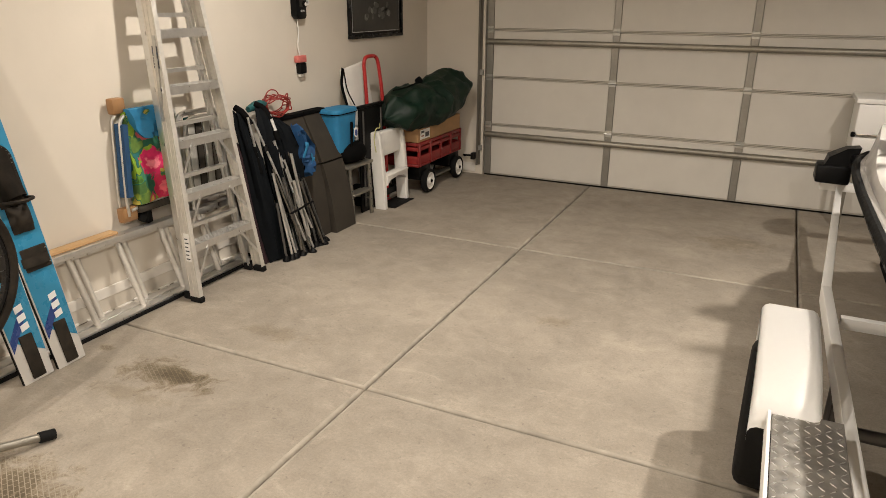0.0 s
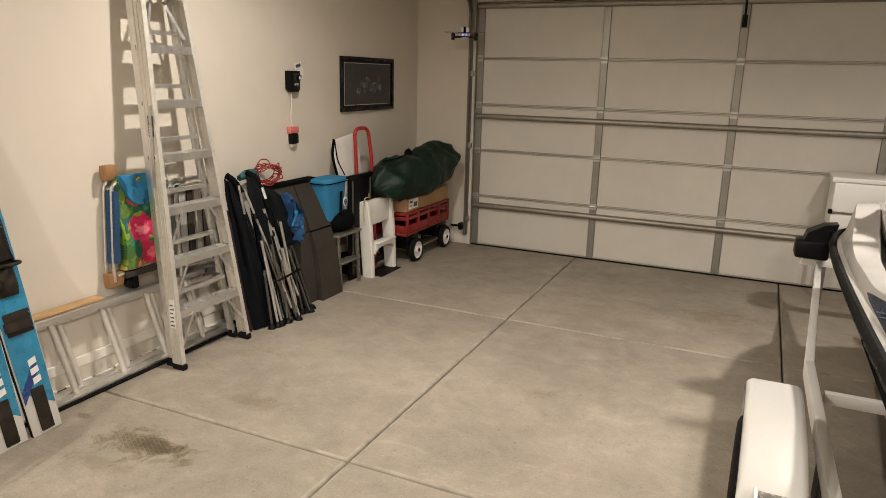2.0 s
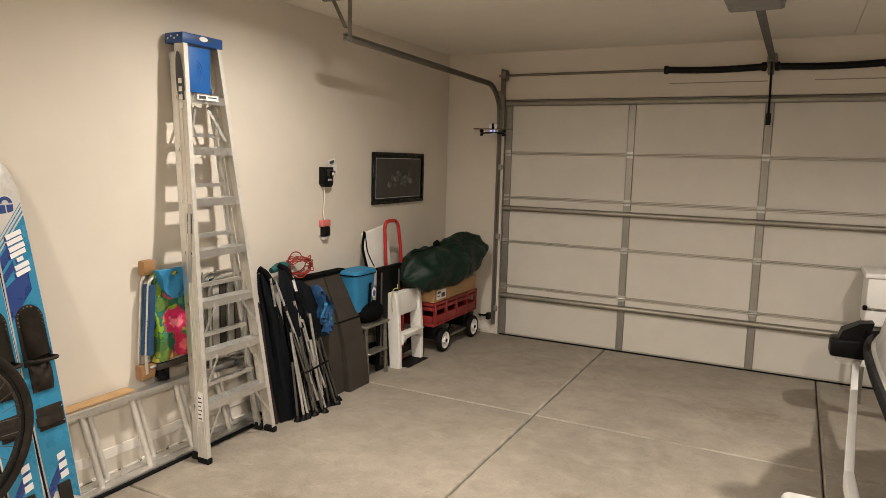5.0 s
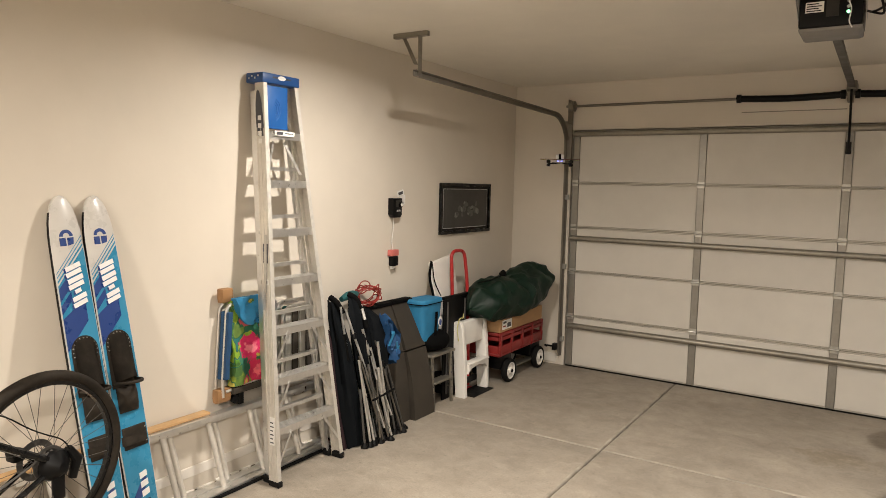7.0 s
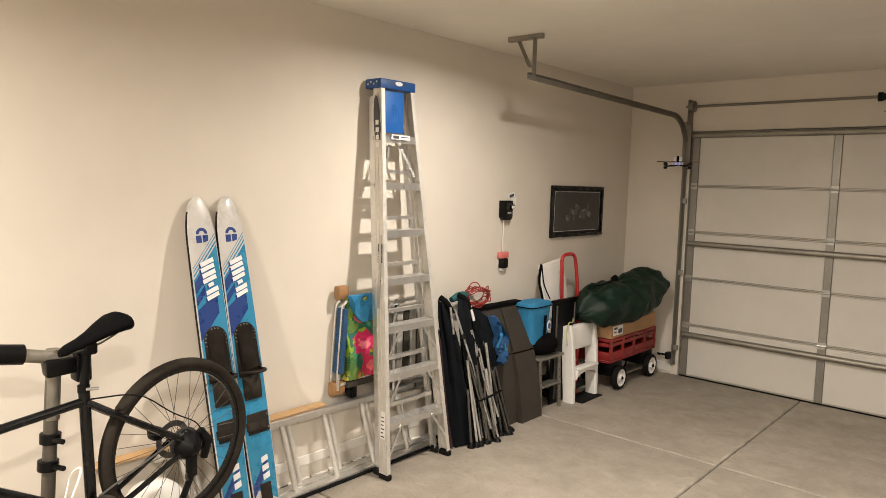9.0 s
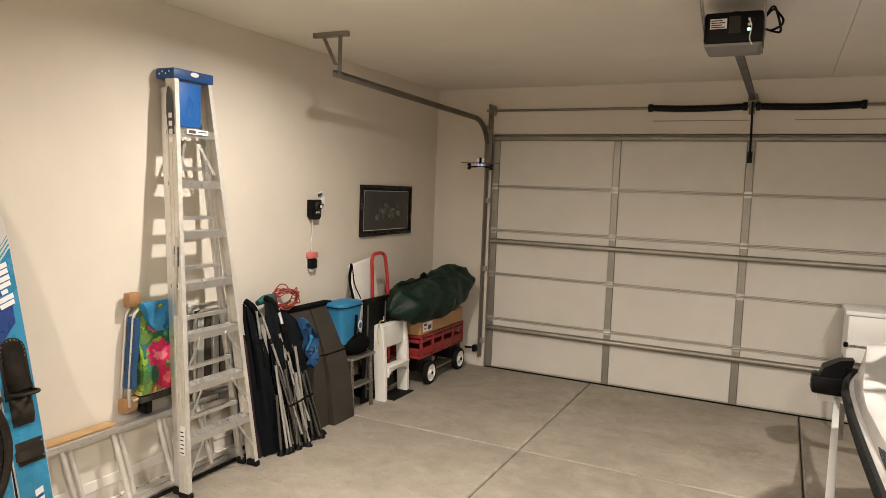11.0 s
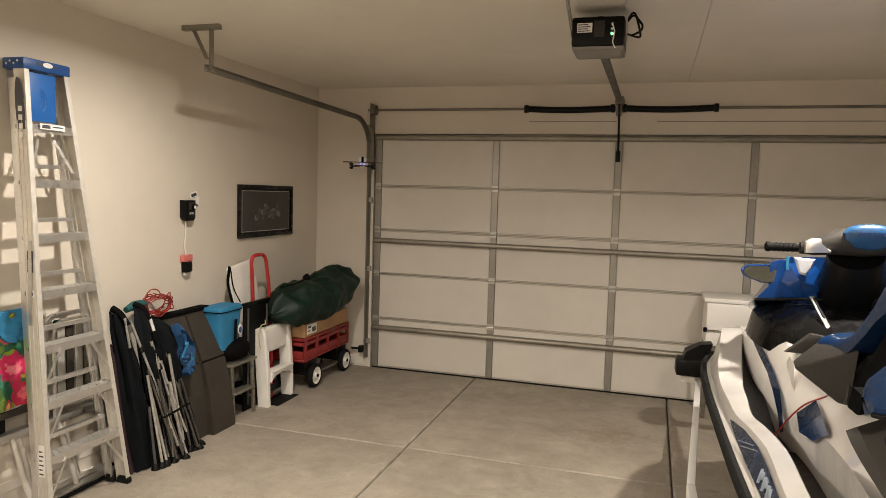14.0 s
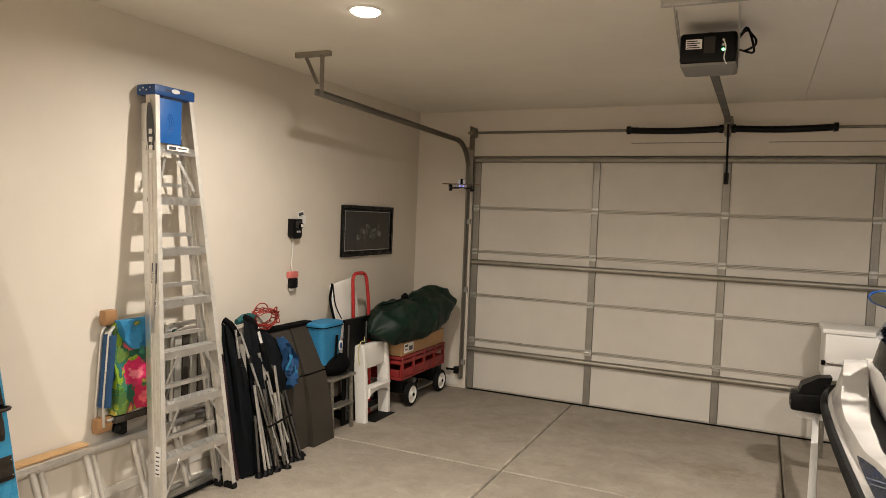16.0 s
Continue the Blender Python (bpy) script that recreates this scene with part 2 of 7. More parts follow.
LEDGREEN = glowing("green_led", (0.3, 1.0, 0.45), 3.0)
GLOW = glowing("lamp_glow", (1.0, 0.92, 0.80), 40.0)


def wpart(name, bm, mat, parent, label="", kind="", smooth=True):
    """A part whose mesh is given in the place's own coordinates."""
    ob = part(name, bm, mat, parent, label, kind, smooth)
    if parent is not None and parent.parent is None:
        ob.matrix_parent_inverse = parent.matrix_basis.inverted()
    return ob


def floral():
    mat = bpy.data.materials.new("floral_print_fabric")
    mat.use_nodes = True
    nt = mat.node_tree
    n, l = nt.nodes, nt.links
    p = n["Principled BSDF"]
    p.inputs["Roughness"].default_value = 0.8
    tc = n.new("ShaderNodeTexCoord")
    warp = n.new("ShaderNodeTexNoise")
    warp.inputs["Scale"].default_value = 9.0
    l.new(tc.outputs["Object"], warp.inputs["Vector"])
    mixv = n.new("ShaderNodeMix")
    mixv.data_type = "VECTOR"
    mixv.inputs["Factor"].default_value = 0.16
    l.new(tc.outputs["Object"], mixv.inputs["A"])
    l.new(warp.outputs["Color"], mixv.inputs["B"])
    vor = n.new("ShaderNodeTexVoronoi")
    vor.inputs["Scale"].default_value = 13.0
    vor.feature = "SMOOTH_F1"
    vor.inputs["Smoothness"].default_value = 0.35
    l.new(mixv.outputs["Result"], vor.inputs["Vector"])
    sep = n.new("ShaderNodeSeparateColor")
    l.new(vor.outputs["Color"], sep.inputs[0])
    ramp = n.new("ShaderNodeValToRGB")
    ramp.color_ramp.interpolation = "LINEAR"
    cols = [(0.0, (0.16, 0.34, 0.02)), (0.22, (0.28, 0.36, 0.03)), (0.42, (0.015, 0.10, 0.035)), (0.58, (0.012, 0.14, 0.15)),
            (0.72, (0.10, 0.28, 0.02)), (0.86, (0.02, 0.06, 0.03)), (0.96, (0.42, 0.36, 0.06))]
    el = ramp.color_ramp.elements
    el[0].position, el[0].color = cols[0][0], (*cols[0][1], 1)
    el[1].position, el[1].color = cols[1][0], (*cols[1][1], 1)
    for pos, c in cols[2:]:
        e = el.new(pos)
        e.color = (*c, 1)
    l.new(sep.outputs[0], ramp.inputs[0])
    colour = ramp.outputs[0]
    petal = n.new("ShaderNodeTexNoise")
    petal.inputs["Scale"].default_value, petal.inputs["Detail"].default_value = 26.0, 2.0
    l.new(tc.outputs["Object"], petal.inputs["Vector"])
    for y, z, r, deep, core in ((-3.72, 0.805, 0.085, (0.55, 0.015, 0.10), (0.75, 0.20, 0.25)), (-3.665, 0.655, 0.080, (0.45, 0.012, 0.06), (0.70, 0.12, 0.15)),
                                (-3.745, 0.985, 0.050, (0.42, 0.07, 0.08), (0.60, 0.25, 0.22)), (-3.60, 0.93, 0.055, (0.40, 0.02, 0.03), (0.6, 0.1, 0.1)), (-3.755, 0.60, 0.035, (0.5, 0.05, 0.1), (0.7, 0.5, 0.1))):
        sub = n.new("ShaderNodeMapping")
        sub.inputs["Location"].default_value, sub.inputs["Scale"].default_value = (0, -y / r, -z / r), (0, 1 / r, 1 / r)
        l.new(tc.outputs["Object"], sub.inputs["Vector"])
        ln = n.new("ShaderNodeVectorMath")
        ln.operation = "LENGTH"
        l.new(sub.outputs[0], ln.inputs[0])
        add = n.new("ShaderNodeMath")
        add.operation = "MULTIPLY_ADD"
        add.inputs[1].default_value = 1.5
        l.new(petal.outputs["Fac"], add.inputs[0])
        l.new(ln.outputs["Value"], add.inputs[2])
        for lo, hi, c in ((1.62, 1.72, deep), (1.05, 1.25, core)):
            edge = n.new("ShaderNodeMapRange")
            edge.inputs[1].default_value, edge.inputs[2].default_value, edge.inputs[3].default_value, edge.inputs[4].default_value = lo, hi, 1.0, 0.0
            l.new(add.outputs[0], edge.inputs[0])
            over = n.new("ShaderNodeMix")
            over.data_type = "RGBA"
            l.new(edge.outputs[0], over.inputs["Factor"])
            l.new(colour, over.inputs["A"])
            over.inputs["B"].default_value = (*c, 1)
            colour = over.outputs["Result"]
    grain = n.new("ShaderNodeTexNoise")
    grain.inputs["Scale"].default_value = 30.0
    l.new(tc.outputs["Object"], grain.inputs["Vector"])
    mr = n.new("ShaderNodeMapRange")
    mr.inputs[3].default_value, mr.inputs[4].default_value = 0.6, 1.4
    l.new(grain.outputs["Fac"], mr.inputs[0])
    sc = n.new("ShaderNodeVectorMath")
    sc.operation = "SCALE"
    l.new(colour, sc.inputs[0])
    l.new(mr.outputs[0], sc.inputs["Scale"])
    l.new(sc.outputs[0], p.inputs["Base Color"])
    return mat


FLORAL = floral()
PRINTGREY = material("grey_blue_print", (0.20, 0.235, 0.28), 0.4, var=0.1)
SKIBLUE = material("light_blue_lacquer", (0.035, 0.24, 0.42), 0.3, var=0.05, stain=0.08, coat=0.3)
SKINAVY = material("navy_lacquer", (0.02, 0.05, 0.20), 0.3, var=0.05, coat=0.3)
SKIGREY = material("pale_grey_lacquer", (0.56, 0.54, 0.51), 0.32, var=0.03, stain=0.05, coat=0.3)
SKIWHITE = material("white_lacquer", (0.80, 0.80, 0.80), 0.32, var=0.03, coat=0.2)
CAPBLUE = material("blue_ladder_plastic", (0.012, 0.07, 0.25), 0.4, var=0.08, stain=0.1)
TRAYBLUE = material("bright_blue_ladder_plastic", (0.015, 0.12, 0.42), 0.4, var=0.06, stain=0.08)
WEB = material("grey_webbing", (0.36, 0.35, 0.32), 0.8, var=0.1, scale=40)
PICTURE = material("dark_print", (0.055, 0.055, 0.052), 0.35, var=0.5, scale=6, stain=0.5, stain_scale=3, second=(0.02, 0.02, 0.02))
DIMPRINT = material("dim_print", (0.085, 0.085, 0.08), 0.4, var=0.6, scale=40)
PALEPRINT = material("pale_print", (0.17, 0.17, 0.16), 0.4, var=0.5, scale=30)

BLUEV2 = material("satin_blue_padding", (0.012, 0.075, 0.20), 0.42, var=0.08, scale=40, stain=0.08)
CHROME2 = material("brushed_silver", (0.85, 0.84, 0.82), 0.28, 0.6, var=0.05)
MIRROR = material("silvered_glass", (0.36, 0.42, 0.45), 0.03, 1.0, var=0.01, rough_var=0.01)
BLUEDK2 = material("mid_blue_fabric", (0.006, 0.055, 0.16), 0.75, var=0.15, scale=40, stain=0.25, stain_scale=9, bump=0.002, bump_scale=60)
BINDING = material("worn_binding_rubber", (0.030, 0.024, 0.018), 0.75, var=0.35, scale=45, bump=0.002, bump_scale=120, stain=0.35, stain_scale=11, spec=0.2)
TYRE = material("dusty_tyre_rubber", (0.026, 0.021, 0.016), 0.8, var=0.35, scale=60, bump=0.003, bump_scale=90, stain=0.35, stain_scale=9, spec=0.15)
POLE = material("worn_grey_tube", (0.13, 0.115, 0.095), 0.45, 0.6, var=0.2, scale=30, stain=0.2, stain_scale=6)

# ---- structure ----
def setting(name, bm, mat, label="", smooth=False):
    ob = part(name, bm, mat, None, label, "structure", smooth)
    return ob


setting("wall_west", box(WEST - 0.15, SOUTH, 0, WEST, 0.15, CEIL), WALL, "warm white painted garage side wall")
setting("wall_east", box(EAST, SOUTH, 0, EAST + 0.15, 0.15, CEIL), WALL, "warm white painted garage side wall")
setting("wall_south", box(WEST - 0.15, SOUTH - 0.15, 0, EAST + 0.15, SOUTH, CEIL), WALL, "warm white painted rear wall")
D1, D2 = (0.64, 5.42), (5.80, 8.24)      # the two overhead doors, along the wall
DTOP = 2.392
bm = box(WEST, 0.0, 0, D1[0] - 0.005, 0.15, CEIL)
box(D1[1] + 0.005, 0.0, 0, D2[0] - 0.005, 0.15, CEIL, bm=bm)
box(D2[1] + 0.005, 0.0, 0, EAST, 0.15, CEIL, bm=bm)
box(D1[0] - 0.005, 0.0, DTOP, D1[1] + 0.005, 0.15, CEIL, bm=bm)
box(D2[0] - 0.005, 0.0, DTOP, D2[1] + 0.005, 0.15, CEIL, bm=bm)
setting("wall_north", bm, WALL, "warm white wall with two overhead door openings")

bm = box(WEST - 0.15, SOUTH - 0.15, CEIL + 0.012, EAST + 0.15, 0.15, CEIL + 0.15)
for x0, x1 in ((WEST - 0.15, 3.593), (3.597, EAST + 0.15)):       # two boards that meet in a hairline joint
    box(x0, SOUTH - 0.15, CEIL, x1, 0.15, CEIL + 0.0118, bm=bm)
setting("ceiling", bm, CEILING, "textured warm white plasterboard ceiling")

# baseboard along the side wall and the front piers
setting("baseboard", box(0.0, SOUTH, 0.088, 0.013, 0.0, 0.148, 0.003), TRIM, "white painted baseboard")
setting("wall_kerb", box(0.0, SOUTH, 0.0, 0.007, 0.0, 0.087), WALL, "painted concrete kerb below the baseboard")
bm = bmesh.new()
rnd = random.Random(12)
y = -5.6
while y < -1.2:                           # crumbling filler in the joint between floor and wall
    w = rnd.uniform(0.05, 0.16)
    box(0.0075, y, 0.0, rnd.uniform(0.018, 0.034), y + w, rnd.uniform(0.008, 0.018), 0.003, bm=bm)
    y += w + rnd.uniform(0.002, 0.05)
roughen(bm, 0.004, 25)
for v in bm.verts:
    v.co.z, v.co.x = max(v.co.z, 0.0003), max(v.co.x, 0.0075)
setting("trim", bm, TRIM, "crumbling pale filler in the joint at the wall")
bm = box(0.014, -0.013, 0.022, 0.56, 0.0, 0.112, 0.003)
setting("baseboard", bm, TRIM, "white painted baseboard")
bm = box(5.52, -0.014, 0.0, 5.72, 0.0, 0.085, 0.003)
setting("baseboard", bm, TRIM, "white painted baseboard")


# concrete: slabs with tooled joints, each a piece of the floor
def concrete():
    mat = bpy.data.materials.new("trowelled_concrete")
    mat.use_nodes = True
    nt = mat.node_tree
    n, l = nt.nodes, nt.links
    p = n["Principled BSDF"]
    tc = n.new("ShaderNodeTexCoord")

    def tex(scale, detail, rough, dist=0.0, stretch=None):
        t = n.new("ShaderNodeTexNoise")
        t.inputs["Scale"].default_value, t.inputs["Detail"].default_value = scale, detail
        t.inputs["Roughness"].default_value, t.inputs["Distortion"].default_value = rough, dist
        src = tc.outputs["Object"]
        if stretch:
            m = n.new("ShaderNodeMapping")
            m.inputs["Scale"].default_value, m.inputs["Rotation"].default_value = stretch, (0, 0, 0.6)
            l.new(src, m.inputs["Vector"])
            src = m.outputs[0]
        l.new(src, t.inputs["Vector"])
        return t.outputs["Fac"]

    def span(fac, lo, hi, a, b):
        m = n.new("ShaderNodeMapRange")
        for k, v in enumerate((lo, hi, a, b)):
            m.inputs[k + 1].default_value = v
        l.new(fac, m.inputs[0])
        return m.outputs[0]

    def times(a, b):
        m = n.new("ShaderNodeMath")
        m.operation = "MULTIPLY"
        l.new(a, m.inputs[0])
        l.new(b, m.inputs[1])
        return m.outputs[0]
    cloud = span(tex(0.8, 6, 0.6, 0.3), 0.3, 0.7, 0.84, 1.12)
    mottle = span(tex(5.5, 9, 0.76, 0.5), 0.34, 0.68, 0.85, 1.12)
    wash = span(tex(2.2, 9, 0.80, 1.4, (0.8, 1.3, 1)), 0.50, 0.66, 0.98, 1.10)
    dust = span(tex(1.6, 7, 0.72, 0.9), 0.54, 0.72, 1.0, 0.84)
    grain = span(tex(85, 6, 0.85), 0.3, 0.7, 0.82, 1.17)
    value = times(times(cloud, mottle), times(times(grain, wash), dust))

    # trowel arcs and pale scuffs
    scuff = tex(1.7, 9, 0.8, 2.6, (0.7, 1.3, 1))
    value = times(value, span(scuff, 0.575, 0.63, 1.0, 1.14))
    value = times(value, span(tex(13, 7, 0.8, 0.6), 0.58, 0.68, 1.0, 0.85))

    # scattered small pits and drips
    speck = tex(38, 2, 0.5)
    value = times(value, span(speck, 0.66, 0.72, 1.0, 0.80))

    # oil and tyre stains, each a torn spot with a darker core
    edge = tex(9.0, 8, 0.78, 0.8)
    oil = None
    for cx, cy, rx, ry, dark, printed in ((0.84, -4.43, 0.36, 0.15, 0.50, 0.55), (0.93, -4.40, 0.20, 0.08, 0.60, 0.0), (0.36, -4.36, 0.06, 0.045, 0.60, 0.6), (0.93, -5.24, 0.44, 0.16, 0.40, 1.0), (1.05, -5.32, 0.24, 0.09, 0.60, 1.0),
                                          (0.80, -4.62, 0.30, 0.08, 0.84, 0.0), (1.05, -3.85, 0.30, 0.10, 0.82, 0.0), (2.35, -3.05, 0.16, 0.10, 0.80, 0.0), (3.15, -1.2, 0.35, 0.25, 0.80, 0.0), (1.25, -5.6, 0.5, 0.25, 0.78, 0.0)):
        m = n.new("ShaderNodeMapping")
        m.inputs["Location"].default_value = (-cx / rx, -cy / ry, 0)
        m.inputs["Scale"].default_value = (1 / rx, 1 / ry, 0)
        l.new(tc.outputs["Object"], m.inputs["Vector"])
        ln = n.new("ShaderNodeVectorMath")
        ln.operation = "LENGTH"
        l.new(m.outputs[0], ln.inputs[0])
        add = n.new("ShaderNodeMath")
        add.operation = "MULTIPLY_ADD"
        l.new(edge, add.inputs[0])
        add.inputs[1].default_value = 3.2
        l.new(ln.outputs["Value"], add.inputs[2])
        spot = span(add.outputs[0], 1.85, 2.45, dark, 1.0)
        if printed:                       # the lattice of a tyre's tread
            bm_ = n.new("ShaderNodeMapping")
            bm_.inputs["Rotation"].default_value = (0, 0, 0.55)
            l.new(tc.outputs["Object"], bm_.inputs["Vector"])
            br = n.new("ShaderNodeTexBrick")
            br.inputs["Scale"].default_value, br.inputs["Mortar Size"].default_value, br.inputs["Mortar Smooth"].default_value = 14.0, 0.045, 0.7
            l.new(bm_.outputs[0], br.inputs["Vector"])
            top = n.new("ShaderNodeMath")
            top.operation = "MAXIMUM"
            l.new(spot, top.inputs[0])
            l.new(span(br.outputs["Fac"], 0.0, 1.0, 0.0, 0.62 + 0.28 * printed), top.inputs[1])
            spot = top.outputs[0]
        oil = spot if oil is None else times(oil, spot)
    value = times(value, oil)
    hue = n.new("ShaderNodeMix")
    hue.data_type = "RGBA"
    hue.inputs["A"].default_value = (0.302, 0.260, 0.210, 1)
    hue.inputs["B"].default_value = (0.332, 0.294, 0.244, 1)
    l.new(tex(0.8, 4, 0.6, 0.4), hue.inputs["Factor"])
    brown = n.new("ShaderNodeMix")
    brown.data_type, brown.blend_type = "RGBA", "MULTIPLY"
    l.new(span(oil, 0.4, 1.0, 1.0, 0.0), brown.inputs["Factor"])
    l.new(hue.outputs["Result"], brown.inputs["A"])
    brown.inputs["B"].default_value = (1.0, 0.90, 0.70, 1)
    sc = n.new("ShaderNodeVectorMath")
    sc.operation = "SCALE"
    l.new(brown.outputs["Result"], sc.inputs[0])
    l.new(value, sc.inputs["Scale"])
    l.new(sc.outputs[0], p.inputs["Base Color"])
    l.new(span(tex(5, 6, 0.6), 0.3, 0.7, 0.5, 0.8), p.inputs["Roughness"])
    p.inputs["Specular IOR Level"].default_value = 0.35
    bn = n.new("ShaderNodeBump")
    bn.inputs["Strength"].default_value, bn.inputs["Distance"].default_value = 0.35, 0.003
    l.new(tex(45, 8, 0.7), bn.inputs["Height"])
    l.new(bn.outputs[0], p.inputs["Normal"])
    return mat


CONCRETE = concrete()
TOOLED = material("tooled_concrete_edge", (0.345, 0.308, 0.256), 0.7, var=0.18, scale=16, stain=0.25, stain_scale=5, bump=0.002, bump_scale=60, spec=0.2)
floor = setting("floor", box(WEST - 0.15, SOUTH - 0.15, -0.2, EAST + 0.15, 0.3, -0.045), CONCRETE, "grey-beige trowelled concrete garage floor in jointed slabs")
XJ = [WEST, 1.757, 3.565, 5.37, 7.18, EAST]
YJ = [SOUTH, -6.24, -4.115, -1.995, 0.16]
for x0, x1 in zip(XJ, XJ[1:]):
    for y0, y1 in zip(YJ, YJ[1:]):
        g = 0.0035
        bm = box(x0 + g, y0 + (0.0018 if y0 == -1.995 else g), -0.05, x1 - g, y1 - (0.0018 if y1 == -1.995 else g), 0.0)
        top = [e for e in bm.edges if all(v.co.z > -0.01 for v in e.verts)]
        rim = bmesh.ops.bevel(bm, geom=top, offset=0.018, segments=4, profile=0.55, affect="EDGES")["faces"]
        for f in rim:
            f.material_index = 1
        me = mesh_of(bm, "slab")
        me.materials.append(CONCRETE)
        me.materials.append(TOOLED)
        part("slab", me, CONCRETE, floor)


# ---- overhead doors ----
ROWS_Z = [0.012, 0.520, 0.980, 1.428, 1.870, 2.385]


def overhead_door(name, x0, x1, columns, label, struts, step):
    """step: the spacing of the stiles, counted from the door's middle."""
    door = setting(name, box(x0, 0.030, 0.012, x1, 0.055, 2.385), DOORWHITE, label)
    sw = 0.062
    xs = [(x0 + x1) / 2 + step * (k - columns / 2) for k in range(columns + 1)]
    cols = []
    for k in range(columns + 1):
        lo, hi = xs[k] - sw / 2, xs[k] + sw / 2
        if k == 0:
            lo, hi = x0, x0 + 0.066
        if k == columns:
            lo, hi = x1 - 0.066, x1
        cols.append((lo, hi))
    panels = {}
    for j in range(5):
        z0, z1 = ROWS_Z[j], ROWS_Z[j + 1]
        for k in range(columns):
            a, b = cols[k][1] + 0.002, cols[k + 1][0] - 0.002
            key = (j, round(b - a, 3))
            if key not in panels:
                panels[key] = mesh_of(box(-(b - a) / 2, -0.012, z0 + 0.014, (b - a) / 2, 0.029, z1 - 0.014, 0.003), "panel", False)
                panels[key].materials.append(DOORWHITE)
            placed("panel", panels[key], door, pose((a + b) / 2, 0.012, 0))
        # the folded metal edges of the section, above and below the joint
        part("edge_rail", box(x0, 0.0, z1 - 0.012, x1, 0.028, z1 - 0.0015, 0.002), DOORPAINT_EDGE, door)
        part("edge_rail", box(x0, 0.0, z0 + 0.0015, x1, 0.028, z0 + 0.012, 0.002), DOORPAINT_EDGE, door)
    for k, (lo, hi) in enumerate(cols):
        w = hi - lo
        for j in range(5):
            z0, z1 = ROWS_Z[j] + 0.003, ROWS_Z[j + 1] - 0.003
            bm = box(lo, -0.004, z0, hi, 0.0285, z1, 0.003)
            for h in range(3):
                zz = z0 + (z1 - z0) * (0.25 + 0.25 * h)
                lathe([(0.006, 0), (0.006, 0.0012)], ((lo + hi) / 2 + 0.015 * ((h % 2) * 2 - 1), -0.004, zz), (0, -1, 0), 8, bm)
            part("stile", bm, GALV_STILE, door)
        for z in ROWS_Z[1:5]:
            c = (lo + hi) / 2
            bm = box(c - 0.032, -0.010, z - 0.030, c + 0.032, -0.0045, z + 0.030, 0.002)
            tube([(c - 0.036, -0.014, z), (c + 0.036, -0.014, z)], 0.009, 8, bm)
            part("hinge", bm, GALV, door)
    for z in struts:
        bm = prism([(-0.048, z - 0.016), (-0.040, z - 0.023), (-0.004, z - 0.026), (-0.004, z - 0.020), (-0.036, z - 0.017), (-0.040, z),
                    (-0.036, z + 0.017), (-0.004, z + 0.020), (-0.004, z + 0.026), (-0.040, z + 0.023), (-0.048, z + 0.016), (-0.052, z)], x0 + 0.01, x1 - 0.01, "x")
        part("strut", bm, GALV_DULL, door)
    part("bottom_seal", box(x0, -0.002, 0.0, x1, 0.05, 0.0115), RUBBER, door)
    return door


DOORPAINT_EDGE = material("door_edge_paint", (0.50, 0.47, 0.41), 0.45, 0.3, var=0.04, stain=0.1, stain_scale=2)
GALV_STILE = material("stile_steel", (0.31, 0.295, 0.265), 0.42, 0.6, var=0.1, scale=30, stain=0.15, stain_scale=3)
overhead_door("door_1", D1[0] + 0.015, D1[1] - 0.005, 4, "wide white sectional overhead garage door, closed", (0.425, 1.318, 2.352), 1.140)
overhead_door("door_2", D2[0] + 0.01, D2[1] - 0.01, 2, "narrow white sectional overhead garage door, closed", (0.425, 2.352), 1.16)


# tracks of the overhead doors
def door_track(x, side, reach, label):
    ob = thing("door_track", label, "door track", (x, -0.03, 0), group="overhead door tracks")
    path = [(0, 0, 0.10), (0, 0, 2.19)]
    for k in range(1, 9):
        a = radians(90 * k / 8)
        path.append((0, -0.33 * (1 - math.cos(a)), 2.19 + 0.33 * math.sin(a)))
    path.append((0, -reach, 2.565))
    prof = [(-0.021, -0.020), (0.021, -0.020), (0.021, 0.0), (0.017, 0.0), (0.017, -0.016), (-0.017, -0.016), (-0.017, 0.010), (-0.021, 0.010)]
    secs = []
    for k, p in enumerate(path):
        q0, q1 = Vector(path[max(k - 1, 0)]), Vector(path[min(k + 1, len(path) - 1)])
        d = (q1 - q0).normalized()
        nrm = Vector((0, -d.z, d.y))          # towards the room
        secs.append([Vector(p) + nrm * a + Vector((side * b, 0, 0)) for a, b in prof])
    part("rail", loft(secs), GALV_TRACK, ob)
    for z in (0.25, 1.0, 1.7):
        part("jamb_bracket", box(-0.03, -0.005, z, 0.03, 0.029, z + 0.05, 0.002), GALV, ob)
    part("flag_angle", box(-0.04, 0.0, 2.1, 0.04, 0.029, 2.48, 0.002), GALV_DULL, ob)
    return ob


GALV_TRACK = material("track_steel", (0.235, 0.212, 0.178), 0.5, 0.6, var=0.14, scale=30, stain=0.2, stain_scale=3)
t1 = door_track(0.60, 1, 2.66, "galvanised steel overhead door track curving under the ceiling")
t2 = door_track(5.47, -1, 2.66, "galvanised steel overhead door track curving under the ceiling")
t3 = door_track(5.755, 1, 2.66, "galvanised steel overhead door track curving under the ceiling")
t4 = door_track(8.28, -1, 2.66, "galvanised steel overhead door track curving under the ceiling")


